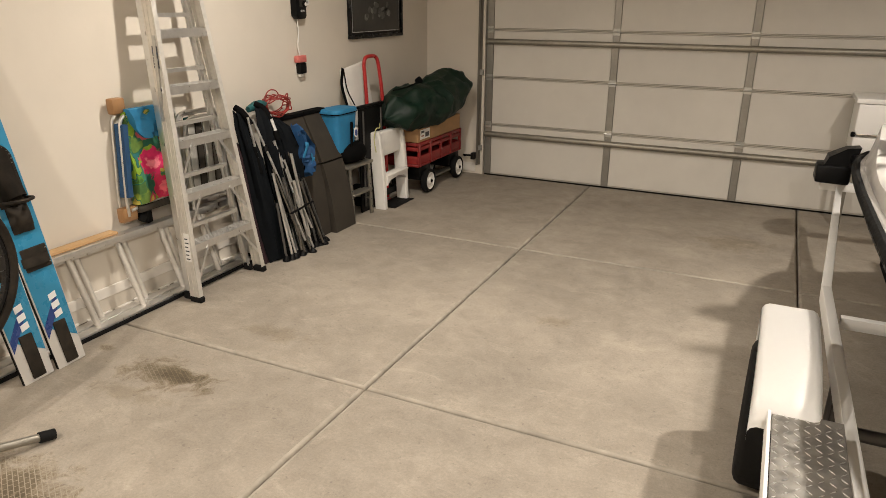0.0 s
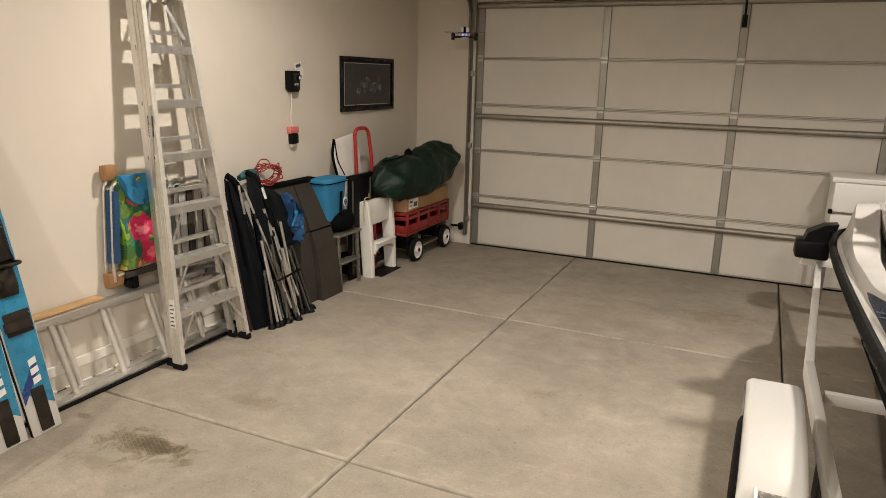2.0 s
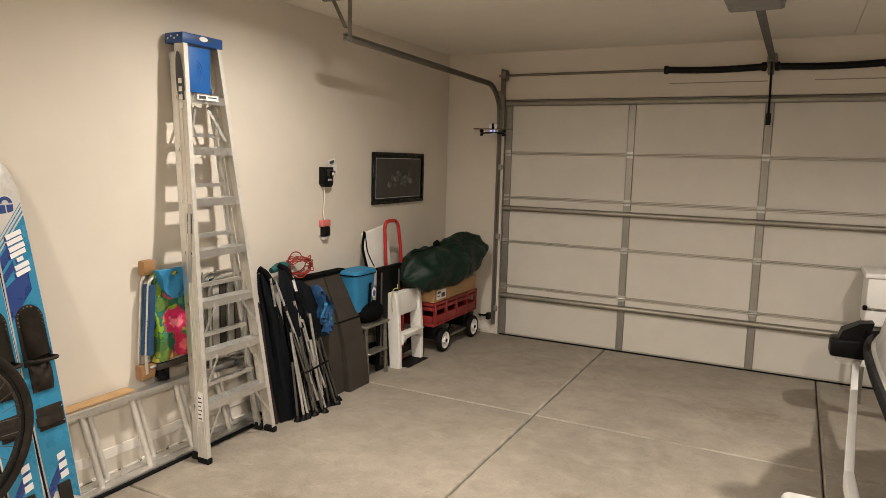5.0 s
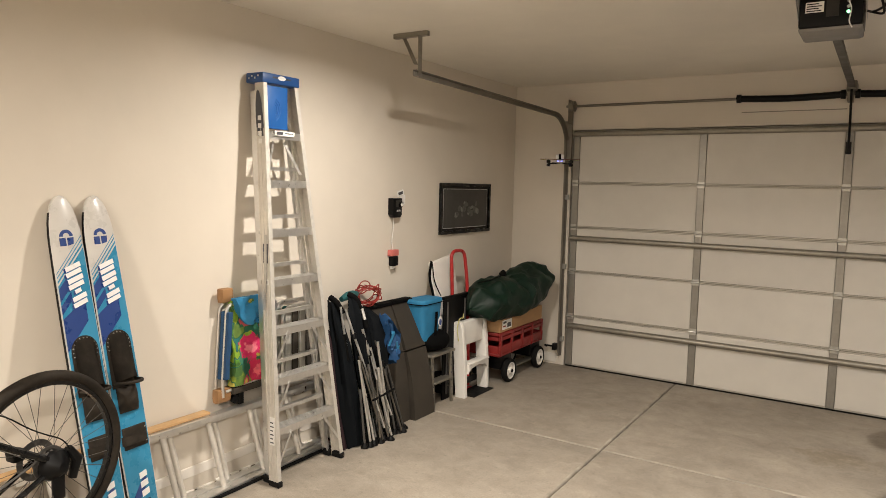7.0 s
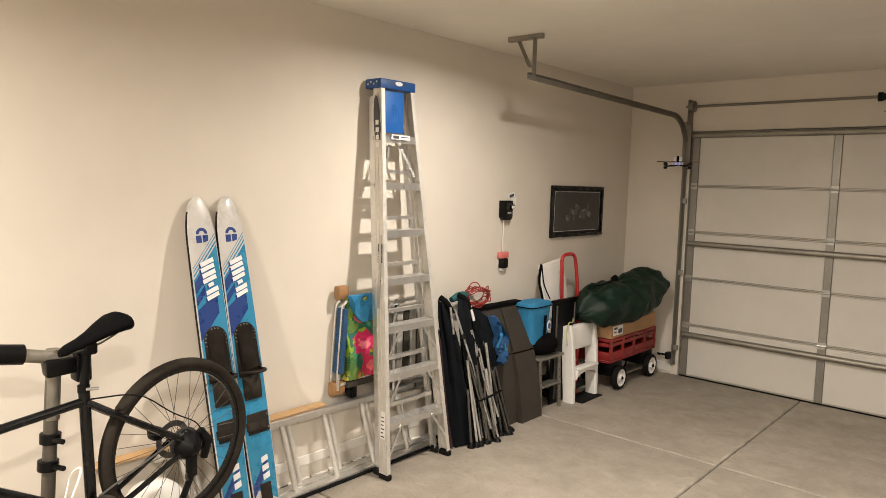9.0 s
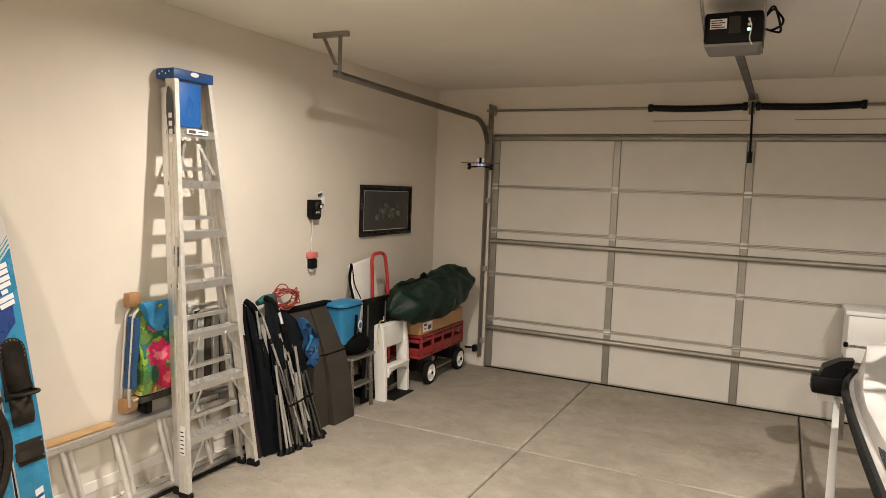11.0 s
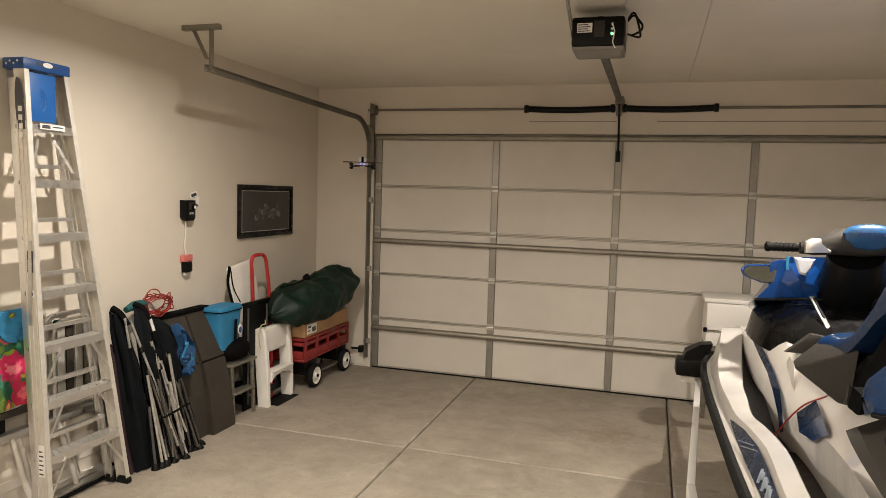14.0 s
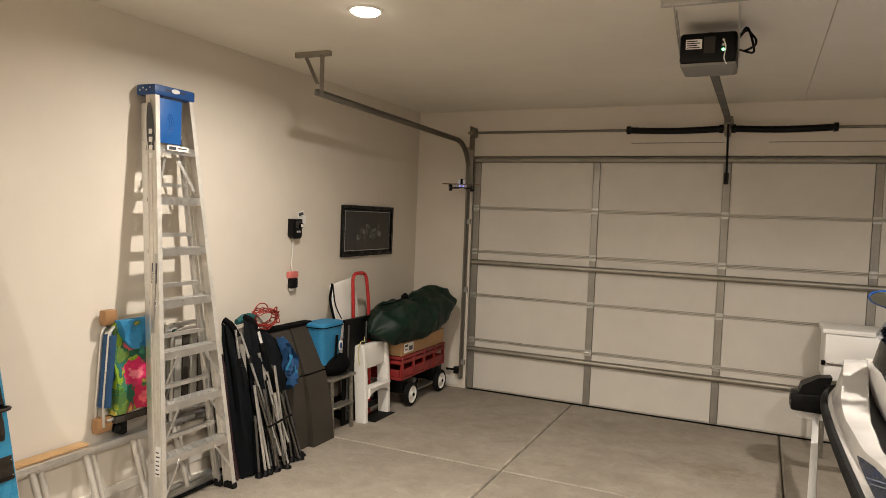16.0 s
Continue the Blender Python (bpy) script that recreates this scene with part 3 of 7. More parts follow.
def track_hanger(x):
    ob = thing("track_hanger", "perforated galvanised angle hanger fixed to the ceiling", "bracket", (x, -2.62, CEIL), group="ceiling hangers")
    bm = box(-0.23, -0.018, -0.034, 0.05, 0.018, -0.0, 0.002)
    part("ceiling_angle", bm, GALV_DULL, ob)
    part("drop_angle", bar((0.0, -0.02, -0.03), (0.0, -0.02, -0.30), 0.044, 0.004), GALV_DULL, ob)
    part("brace", bar((-0.16, 0.02, -0.03), (-0.035, -0.016, -0.22), 0.032, 0.004), GALV_DULL, ob)
    return ob


for x in (0.60, 5.47, 5.755, 8.28):
    track_hanger(x)

# ---- aluminium stepladder folded against the wall ----
def lad(u, h, d=0.0):
    """A point of the stepladder: u 0 to 1 across, h up, d back from its front."""
    k = h / 2.44
    y0, y1 = -3.735 + 0.114 * k, -3.145 - 0.195 * k
    return Vector((0.395 - 0.245 * k - d, y0 + (y1 - y0) * u, h))


ladder = thing("stepladder", "tall aluminium stepladder with blue top, folded against the wall", "stepladder", (0.28, -3.43, 0))


def rail_between(a, b, depth, width, inward):
    """An open channel rail; inward is +1 or -1 along the wall."""
    secs = []
    for p in (a, b):
        t = 0.004
        prof = [(0, 0), (-depth, 0), (-depth, width), (-depth + t, width), (-depth + t, t), (-t, t), (-t, width), (0, width)]
        secs.append([p + Vector((x, inward * y, 0)) for x, y in prof])
    return loft(secs)


for u, inw, foot_u in ((0.0, 1, 0.0), (1.0, -1, 1.0)):
    rail = wpart("front_rail", rail_between(lad(u, 0.03), lad(u, 2.415), 0.074, 0.030, inw), RAILALU, ladder)
    for d in (0.010, 0.037, 0.064):
        wpart("rail_rib", bar(lad(u, 0.06, d) - Vector((0, inw * 0.0008, 0)), lad(u, 2.38, d) - Vector((0, inw * 0.0008, 0)), 0.003, 0.0028, up=(1, 0, 0)), RAILALU, rail)
    c = lad(u, 0.0)
    wpart("foot", box(c.x - 0.080, c.y - (0.003 if inw > 0 else 0.036), 0.0, c.x + 0.008, c.y + (0.036 if inw > 0 else 0.003), 0.036, 0.006), RUBBER, ladder)
    a, b = lad(u, 0.035, 0.095) + Vector((0, inw * 0.03, 0)), lad(u, 2.36, 0.085) + Vector((0, inw * 0.012, 0))
    wpart("rear_rail", rail_between(a, b, 0.045, 0.022, inw), ALU, ladder)
    wpart("rear_foot", box(a.x - 0.05, a.y - 0.016, 0.0, a.x + 0.010, a.y + 0.016, 0.045, 0.006), RUBBER, ladder)
for k in range(7):
    h = 0.344 + 0.2955 * k
    a, b = lad(0, h) + Vector((-0.006, 0.0045, 0)), lad(1, h) + Vector((-0.006, -0.0045, 0))
    bm = bmesh.new()
    secs = []
    for p in (a, b):
        prof = [(0.004, 0.0), (-0.082, 0.0), (-0.082, -0.028), (-0.079, -0.028), (-0.079, -0.004), (0.001, -0.004), (0.001, -0.044), (0.004, -0.044)]
        secs.append([p + Vector((x, 0, z)) for x, z in prof])
    loft(secs, bm)
    for q in range(5):
        x = -0.01 - 0.016 * q
        bar(a + Vector((x, 0, 0.0012)), b + Vector((x, 0, 0.0012)), 0.006, 0.0024, bm=bm)
    wpart("step", bm, ALU, ladder)
    if k < 3:
        for u, inw in ((0.0, 1), (1.0, -1)):
            p0 = lad(u, h - 0.20) + Vector((-0.004, inw * 0.026, 0))
            p1 = lad(u, h - 0.03) + Vector((-0.004, inw * 0.135, 0))
            wpart("step_brace", bar(p0, p1, 0.016, 0.003, up=(1, 0, 0)), ALU, ladder)
for k in range(7):
    h = 0.42 + 0.295 * k
    a, b = lad(0, h, 0.10) + Vector((0, 0.03, 0)), lad(1, h, 0.10) - Vector((0, 0.03, 0))
    wpart("rear_bar", bar(a, b, 0.030, 0.022, up=(0, 0, 1)), ALU, ladder)
for u, inw in ((0.0, 1), (1.0, -1)):
    p0, p1 = lad(u, 1.50, 0.02) + Vector((0, -inw * 0.006, 0)), lad(u, 1.05, 0.05) + Vector((0, -inw * 0.006, 0))
    wpart("spreader_bar", bar(p0, p1, 0.005, 0.020, up=(1, 0, 0)), GALV, ladder)
    p0, p1 = lad(u, 1.86, 0.03) + Vector((0, inw * 0.04, 0)), lad(u, 2.06, 0.06) + Vector((0, inw * 0.12, 0))
    wpart("top_brace", bar(p0, p1, 0.018, 0.003, up=(1, 0, 0)), ALU, ladder)
cl, cr = lad(0, 2.40), lad(1, 2.40)
bm = box(cl.x - 0.140, cl.y - 0.010, 2.404, cl.x + 0.006, cr.y + 0.010, 2.464, 0.008, 2)
cap = wpart("top_cap", bm, CAPBLUE, ladder, "blue moulded top")
bm = lathe([(0.001, 0), (0.032, 0), (0.032, 0.002)], (0, 0, 0), (1, 0, 0), 20)
moved(bm, Matrix.Translation((cl.x + 0.0066, (cl.y + cr.y) / 2, 2.442)) @ Matrix.Diagonal((1, 1, 0.42, 1)))
wpart("badge", bm, PAPER, cap, "pale oval badge")
wpart("recess", box(cl.x + 0.0062, cl.y + 0.07, 2.436, cl.x + 0.0075, cr.y - 0.07, 2.446), INK, cap)
for j in range(4):
    c = Vector((cl.x - 0.11 + 0.026 * j, cl.y - 0.011, 2.431 + 0.012 * (j % 2)))
    wpart("rivet", lathe([(0.006, 0), (0.006, 0.002), (0.001, 0.003)], c, (0, -1, 0), 8), ALU, cap)
a, b = lad(0.10, 2.15, 0.03), lad(0.70, 2.37, 0.03)
tray = wpart("tool_tray", box(a.x - 0.02, a.y, 2.135, a.x + 0.004, b.y, 2.392, 0.006, 2), TRAYBLUE, ladder, "bright blue folding tool tray")
for k in range(3):
    r = 0.03 + 0.014 * k
    pts = [Vector((a.x + 0.005, (a.y + b.y) / 2 - 0.03 + r * math.cos(radians(w)), 2.25 + r * 1.2 * math.sin(radians(w)))) for w in range(-70, 71, 14)]
    wpart("rib", tube(pts, 0.0022, 6), TRAYBLUE, tray)
# stickers on rail and step
e = lad(0, 2.2)
bm = lathe([(0.001, 0), (0.185, 0), (0.185, 0.0012)], (0, 0, 0), (0, -1, 0), 28)
moved(bm, Matrix.Translation(lad(0, 2.175, 0.038) + Vector((0, -0.0030, 0))) @ Matrix.Rotation(radians(-5.7), 4, "Y") @ Matrix.Diagonal((0.165, 1, 1, 1)))
st = wpart("oval_sticker", bm, INK, ladder, "black oval sticker with pale marks")
for k in range(6):
    c = lad(0, 2.055 + 0.046 * k, 0.038)
    wpart("mark", box(c.x - 0.013, c.y - 0.0062, c.z - 0.014, c.x + 0.013, c.y - 0.0044, c.z + 0.014), PAPER, st)
c = lad(0.3, 2.115)
lab = wpart("step_label", bar(lad(0.22, 2.108) + Vector((0.009, 0, 0)), lad(0.72, 2.108) + Vector((0.009, 0, 0)), 0.0015, 0.030), PAPER, ladder)
wpart("print", bar(lad(0.26, 2.108) + Vector((0.0105, 0, 0)), lad(0.42, 2.108) + Vector((0.0105, 0, 0)), 0.0012, 0.018), INK, lab)
wpart("print", bar(lad(0.47, 2.110) + Vector((0.0105, 0, 0)), lad(0.68, 2.110) + Vector((0.0105, 0, 0)), 0.0012, 0.006), INK, lab)
for h, tall, dark in ((1.33, 0.115, True), (1.20, 0.035, True), (0.25, 0.17, False)):
    c = lad(0, h)
    lab = wpart("rail_label", box(c.x - 0.055, c.y - 0.0016, h, c.x - 0.016, c.y - 0.0002, h + tall), INK if dark and tall > 0.05 else PAPER, ladder)
    if tall > 0.05:
        for q in range(6):
            z = h + 0.012 + q * (tall - 0.024) / 6
            wpart("print", box(c.x - 0.050, c.y - 0.0028, z, c.x - 0.022 - 0.006 * (q % 2), c.y - 0.0018, z + 0.007), SKINAVY if dark and q > 3 else (PAPER if dark else INK), lab)
    else:
        wpart("print", box(c.x - 0.046, c.y - 0.0028, h + 0.008, c.x - 0.026, c.y - 0.0018, h + 0.026), INK, lab)

# ---- extension ladder lying on its side along the wall ----
ext = thing("extension_ladder", "aluminium extension ladder lying on its side along the wall", "ladder", (0.1, -3.9, 0))
EY0, EY1 = -5.05, -2.98
for xb, xt, z0, z1, y0, y1, off in ((0.185, 0.085, 0.0, 0.452, EY0, EY1, 0.0), (0.120, 0.045, 0.004, 0.425, EY0 + 0.12, EY1 + 0.06, -0.045)):
    for x, z in ((xb, z0), (xt, z1 - 0.034)):
        prof = [(x - 0.034, z), (x + 0.026, z), (x + 0.026, z + 0.034), (x - 0.034, z + 0.034)]
        bm = loft([[(px, y, pz) for px, pz in prof] for y in (y0, y1)])
        bmesh.ops.bevel(bm, geom=list(bm.edges), offset=0.004, segments=2, profile=0.5, affect="EDGES")
        wpart("side_rail", bm, ALU, ext)
    y = y0 + 0.155 + off
    while y < y1 - 0.05:
        wpart("rung", tube([(xb - 0.02, y + 0.042, z0 + 0.03), (xt - 0.012, y, z1 - 0.03)], 0.0165, 10), RAILALU, ext)
        y += 0.305
# black strip standing in for the shade under the front bottom rail
wpart("rail_bumper", box(0.2125, EY0 + 0.01, 0.001, 0.226, EY1 - 0.02, 0.022, 0.003), RUBBER, ext)
for y in (EY0 + 0.02, EY1 - 0.04):
    wpart("end_pad", box(0.145, y - 0.03, 0.001, 0.216, y + 0.05, 0.050, 0.006), RUBBER, ext)

stick = thing("wooden_board", "long pale wooden board lying on top of the ladder", "board", (0.03, -4.5, 0.456))
bm = box(0.018, -5.35, 0.4535, 0.085, -3.965, 0.470, 0.005, 2)
wpart("plank", roughen(bm, 0.002, 3.0), WOOD, stick)

# ---- beach chair folded flat, standing on the ladder ----
bc = thing("beach_chair", "folded wood-armed beach chair with floral print fabric and a blue pouch", "beach chair", (0.1, -3.75, 0.456))
for z, y0, y1 in ((1.115, -3.905, -3.845), (0.515, -3.945, -3.865)):
    bm = prism([(-0.02, 0), (0.02, 0), (0.028, 0.03), (0.026, 0.085), (-0.026, 0.085), (-0.028, 0.03)], y0 - 0.012, y1 + 0.008, "y")
    bmesh.ops.bevel(bm, geom=list(bm.edges), offset=0.008, segments=2, profile=0.5, affect="EDGES")
    wpart("wooden_arm", moved(bm, Matrix.Translation((0.10, 0, z - 0.02))), ARMWOOD, bc)
for x in (0.065, 0.125):
    frame_pts = rounded_path([(x, -3.92, 0.53), (x, -3.92, 0.62), (x, -3.885, 1.09), (x, -3.50, 1.09), (x, -3.46, 0.60), (x, -3.90, 0.56)], 0.06)
    wpart("frame_tube", tube(frame_pts, 0.010, 8), ALU, bc)
bm = bmesh.new()
secs = []
for j in range(9):
    z = 0.585 + 0.52 * j / 8
    row = []
    for k in range(9):
        y = -3.865 + 0.30 * k / 8 + 0.012 * math.sin(j * 0.9)
        row.append((0.145 + 0.014 * math.sin(k * 1.1 + j * 0.5) + 0.01 * math.sin(j * 0.8), y, z))
    row += [(0.10, y_, z) for _, y_, _ in row[::-1]]
    secs.append(row)
wpart("seat_fabric", loft(secs, bm), FLORAL, bc, "floral print fabric, green, pink and yellow")
secs = []
for j in range(7):
    t = j / 6
    z = 1.12 - 0.17 * t
    half = 0.12 * (1 - 0.55 * t ** 2)
    cen = -3.735 + 0.03 * t
    row = [(0.165 + 0.02 * math.sin(k * 1.3 + j), cen - half + 2 * half * k / 6, z) for k in range(7)]
    row += [(0.125, p[1], z) for p in row[::-1]]
    secs.append(row)
wpart("pouch", loft(secs), BLUEF, bc, "bright blue fabric pouch")
bm = loft([[(0.155, -3.925 + 0.03 * t, 0.64 + 0.40 * t), (0.085, -3.925 + 0.03 * t, 0.64 + 0.40 * t), (0.085, -3.895 + 0.03 * t, 0.64 + 0.40 * t), (0.155, -3.895 + 0.03 * t, 0.64 + 0.40 * t)] for t in (0, 0.25, 0.5, 0.75, 1)])
wpart("side_band", roughen(bm, 0.004, 12), BLUEDK, bc)
wpart("base_bar", box(0.06, -3.86, 0.535, 0.15, -3.52, 0.575, 0.008, 2), FOAM, bc)
wpart("hinge_knob", roughen(lathe([(0.012, 0), (0.026, 0.006), (0.026, 0.03), (0.012, 0.036)], (0.10, -3.83, 0.50), (1, 0, 0), 12), 0.006, 30), BLACKP, bc)
wpart("rest_foot", box(0.07, -3.80, 0.4565, 0.13, -3.76, 0.54, 0.006), BLACKP, bc)
bc.matrix_basis = Matrix.Translation((-0.045, 0.045, 0.0)) @ bc.matrix_basis


# ---- two lawn chairs of bent tube, folded behind the stepladder ----
def lawn_chair(x, y0, y1, z0, z1, mat, label):
    ob = thing("lawn_chair", label, "folding chair", (x, (y0 + y1) / 2, z0 - 0.05), group="folded lawn chairs")
    for dx, ins in ((0.0, 0.0), (0.028, 0.035)):
        pts = rounded_path([(x + dx, y0 + ins, z0 - 0.05), (x + dx, y0 + ins, z1 - ins), (x + dx, y1 - ins, z1 - ins), (x + dx, y1 - ins + 0.03, z0)], 0.08)
        wpart("frame_tube", tube(pts, 0.011, 8), ALU, ob)
    wpart("lower_tube", tube(rounded_path([(x + 0.02, y0, z0 + 0.01), (x + 0.05, y1, z0 - 0.01), (x + 0.05, y1 + 0.05, z0 + 0.06)], 0.04), 0.011, 8), ALU, ob)
    for k in range(4):
        y = y0 + 0.07 + (y1 - y0 - 0.16) * k / 3
        wpart("webbing", box(x + 0.012, y, z0 + 0.03, x + 0.018, y + 0.052, z1 - 0.05), mat[k % len(mat)], ob)
    wpart("top_band", box(x + 0.006, y0 + 0.05, z1 - 0.07, x + 0.024, y0 + 0.15, z1 - 0.03, 0.004), TEALF, ob)
    return ob


lawn_chair(0.095, -3.47, -3.12, 0.51, 1.05, (WEB, FOAM), "folded tubular aluminium lawn chair with grey webbing")
lawn_chair(0.045, -3.41, -3.06, 0.51, 1.03, (WEB, PAPER), "folded tubular aluminium lawn chair with pale webbing")

# ---- folded camp chairs ----
def cloth_bundle(path, widths, seed, mat, parent, name="fabric", label=""):
    secs = []
    pts = [Vector(p) for p in path]
    for k, p in enumerate(pts):
        w, dd = widths[min(k, len(widths) - 1)]
        row = []
        for q in range(18):
            a = 2 * math.pi * q / 18
            fold = 1 + 0.22 * math.sin(5 * a + seed + 0.7 * k) + 0.12 * math.sin(9 * a + 2 * seed)
            row.append(p + Vector((dd * fold * math.cos(a), w * fold * math.sin(a), 0.01 * math.sin(3 * a + seed))))
        secs.append(row)
    return wpart(name, loft(secs), mat, parent, label)


def camp_chair(base, label, cloths, poles, tips):
    """base: a floor point; cloths: (path, widths, seed, material); poles: (foot, top, radius, material); tips: short arm ends."""
    ob = thing("camp_chair", label, "camp chair", base, group="folded camp chairs")
    for path, widths, seed, mat in cloths:
        cloth_bundle(path, widths, seed, mat, ob)
    for a, b, rad, mat in poles:
        wpart("pole", tube([a, b], rad, 8), mat, ob)
        if a[2] < 0.06:
            wpart("foot_cap", lathe([(0.016, 0.0), (0.028, 0.004), (0.024, 0.018), (0.012, 0.04)], (a[0], a[1], 0.0), (0, 0, 1), 12), BLACKP, ob)
    for pts in tips:
        wpart("arm_tip", tube(rounded_path(pts, 0.04, 3), 0.021, 10), BLACKF, ob)
    return ob


camp_chair((0.33, -2.95, 0), "folded navy camp chair standing against the wall",
           [([(0.33, -2.945, 0.01), (0.30, -2.955, 0.2), (0.26, -2.965, 0.45), (0.22, -2.975, 0.7), (0.17, -2.985, 0.9), (0.14, -2.985, 1.0)],
             [(0.07, 0.035), (0.075, 0.045), (0.075, 0.05), (0.07, 0.05), (0.05, 0.04), (0.03, 0.03)], 3.0, NAVYF)],
           [((0.27, -2.965, 0.62), (0.215, -2.985, 0.97), 0.0085, ALU), ((0.425, -2.90, 0.03), (0.325, -2.915, 0.60), 0.0095, ALU), ((0.43, -2.865, 0.03), (0.33, -2.90, 0.52), 0.0095, ALU),
            ((0.41, -2.945, 0.03), (0.35, -2.93, 0.40), 0.009, STEEL_DARK)],
           [[(0.22, -2.965, 0.92), (0.18, -2.985, 1.0), (0.13, -3.0, 1.03)], [(0.27, -2.97, 0.60), (0.25, -2.975, 0.68), (0.235, -2.98, 0.78)]])
camp_chair((0.38, -2.80, 0), "folded navy camp chair with pale steel poles",
           [([(0.29, -2.79, 0.30), (0.27, -2.80, 0.5), (0.25, -2.80, 0.72), (0.20, -2.80, 0.92), (0.16, -2.80, 1.01)],
             [(0.03, 0.03), (0.07, 0.045), (0.085, 0.055), (0.06, 0.05), (0.03, 0.03)], 8.0, NAVYF),
            ([(0.38, -2.83, 0.01), (0.34, -2.84, 0.15), (0.30, -2.845, 0.34)], [(0.055, 0.03), (0.05, 0.03), (0.03, 0.02)], 2.2, BLACKF)],
           [((0.405, -2.815, 0.03), (0.315, -2.795, 0.45), 0.010, ALU), ((0.41, -2.77, 0.03), (0.32, -2.81, 0.42), 0.010, ALU), ((0.345, -2.72, 0.30), (0.29, -2.835, 0.80), 0.010, ALU),
            ((0.36, -2.70, 0.32), (0.31, -2.77, 0.66), 0.009, ALU), ((0.40, -2.66, 0.10), (0.345, -2.735, 0.70), 0.010, ALU), ((0.43, -2.70, 0.03), (0.37, -2.755, 0.52), 0.0095, ALU), ((0.435, -2.79, 0.03), (0.355, -2.85, 0.56), 0.0095, STEEL_DARK), ((0.40, -2.735, 0.03), (0.33, -2.76, 0.36), 0.008, STEEL_DARK),
            ((0.29, -2.80, 0.84), (0.235, -2.79, 0.96), 0.011, ALU), ((0.345, -2.86, 0.335), (0.36, -2.69, 0.36), 0.013, BLACKP)],
           [[(0.24, -2.79, 0.93), (0.19, -2.80, 1.01), (0.14, -2.82, 1.03)], [(0.30, -2.80, 0.80), (0.28, -2.80, 0.86)]])
camp_chair((0.36, -2.58, 0), "folded black and blue camp chair with thin dark legs",
           [([(0.30, -2.61, 0.42), (0.28, -2.625, 0.55), (0.26, -2.64, 0.72), (0.22, -2.66, 0.85), (0.18, -2.67, 0.90)],
             [(0.05, 0.03), (0.075, 0.045), (0.085, 0.05), (0.06, 0.04), (0.03, 0.02)], 12.0, NAVYF),
            ([(0.37, -2.54, 0.01), (0.345, -2.565, 0.15), (0.315, -2.60, 0.32), (0.30, -2.61, 0.46)], [(0.085, 0.035), (0.075, 0.035), (0.06, 0.03), (0.04, 0.02)], 6.0, BLACKF)],
           [((0.40, -2.49, 0.03), (0.33, -2.60, 0.50), 0.009, STEEL_DARK), ((0.405, -2.54, 0.03), (0.335, -2.62, 0.50), 0.009, STEEL_DARK), ((0.41, -2.60, 0.03), (0.34, -2.64, 0.48), 0.009, STEEL_DARK),
            ((0.37, -2.46, 0.03), (0.32, -2.57, 0.46), 0.009, STEEL_DARK)],
           [[(0.31, -2.55, 0.56), (0.34, -2.51, 0.55)]])
spare = thing("camp_chair", "folded black camp chair with splayed slim legs", "camp chair", (0.37, -2.62, 0), group="folded camp chairs")
cloth_bundle([(0.33, -2.66, 0.30), (0.305, -2.69, 0.45), (0.28, -2.70, 0.62), (0.25, -2.71, 0.78)], [(0.035, 0.02), (0.05, 0.03), (0.05, 0.035), (0.03, 0.02)], 4.4, BLACKF, spare)
for k in range(9):
    rnd = random.Random(300 + k)
    foot = Vector((0.375 + rnd.uniform(0.0, 0.075), -2.80 + 0.038 * k + rnd.uniform(-0.02, 0.02), 0.022))
    top = Vector((0.315 + rnd.uniform(0.0, 0.03), foot.y - rnd.uniform(0.02, 0.13), rnd.uniform(0.42, 0.62)))
    mid = foot.lerp(top, 0.55) + Vector((rnd.uniform(0.0, 0.015), rnd.uniform(-0.012, 0.012), 0))
    pale = k in (1, 2, 4)
    wpart("leg", tube([foot, mid, top], 0.0075, 8), POLE if pale else BLACKP, spare)
    wpart("foot_pad", lathe([(0.010, 0.030), (0.017, 0.022), (0.030, 0.008), (0.031, 0.001), (0.004, 0.0004)], (foot.x + 0.012, foot.y + 0.01, 0.0), (0, 0, 1), 14), BLACKP, spare)
wpart("leg_band", tube(rounded_path([(0.425, -2.88, 0.325), (0.43, -2.78, 0.335), (0.425, -2.68, 0.345), (0.40, -2.60, 0.335)], 0.03), 0.012, 8, flat=0.4), BLACKF, spare)
for ya, za, yb, zb, rad in ((-2.945, 0.95, -2.765, 0.10, 0.0085), (-2.835, 0.90, -2.66, 0.16, 0.0075), (-2.80, 0.74, -2.70, 0.03, 0.0075), (-2.89, 0.62, -2.80, 0.03, 0.007), (-2.70, 0.70, -2.58, 0.03, 0.007), (-2.74, 0.50, -2.83, 0.05, 0.007)):
    wpart("pole", tube([(0.465 - 0.255 * z, y, z) for y, z in ((ya, za), ((ya + yb) / 2 + 0.006, (za + zb) / 2), (yb, zb))], rad, 8), ALU if rad > 0.007 else POLE, spare)
for y, z in ((-2.90, 0.76), (-2.77, 0.62), (-2.82, 0.45), (-2.66, 0.52)):
    wpart("pole_joint", lathe([(0.008, -0.024), (0.0165, -0.02), (0.0165, 0.02), (0.008, 0.024)], (0.462 - 0.255 * z, y, z), (-0.25, 0.2, 1), 10), BLACKP, spare)
bag = thing("chair_bag", "dark maroon cloth chair bag standing between ladder and chairs", "bag", (0.25, -3.02, 0))
cloth_bundle([(0.27, -3.03, 0.005), (0.24, -3.035, 0.2), (0.20, -3.04, 0.5), (0.16, -3.045, 0.72), (0.14, -3.05, 0.80)], [(0.05, 0.06), (0.055, 0.05), (0.05, 0.05), (0.045, 0.04), (0.02, 0.02)], 5.0, MAROONF, bag)
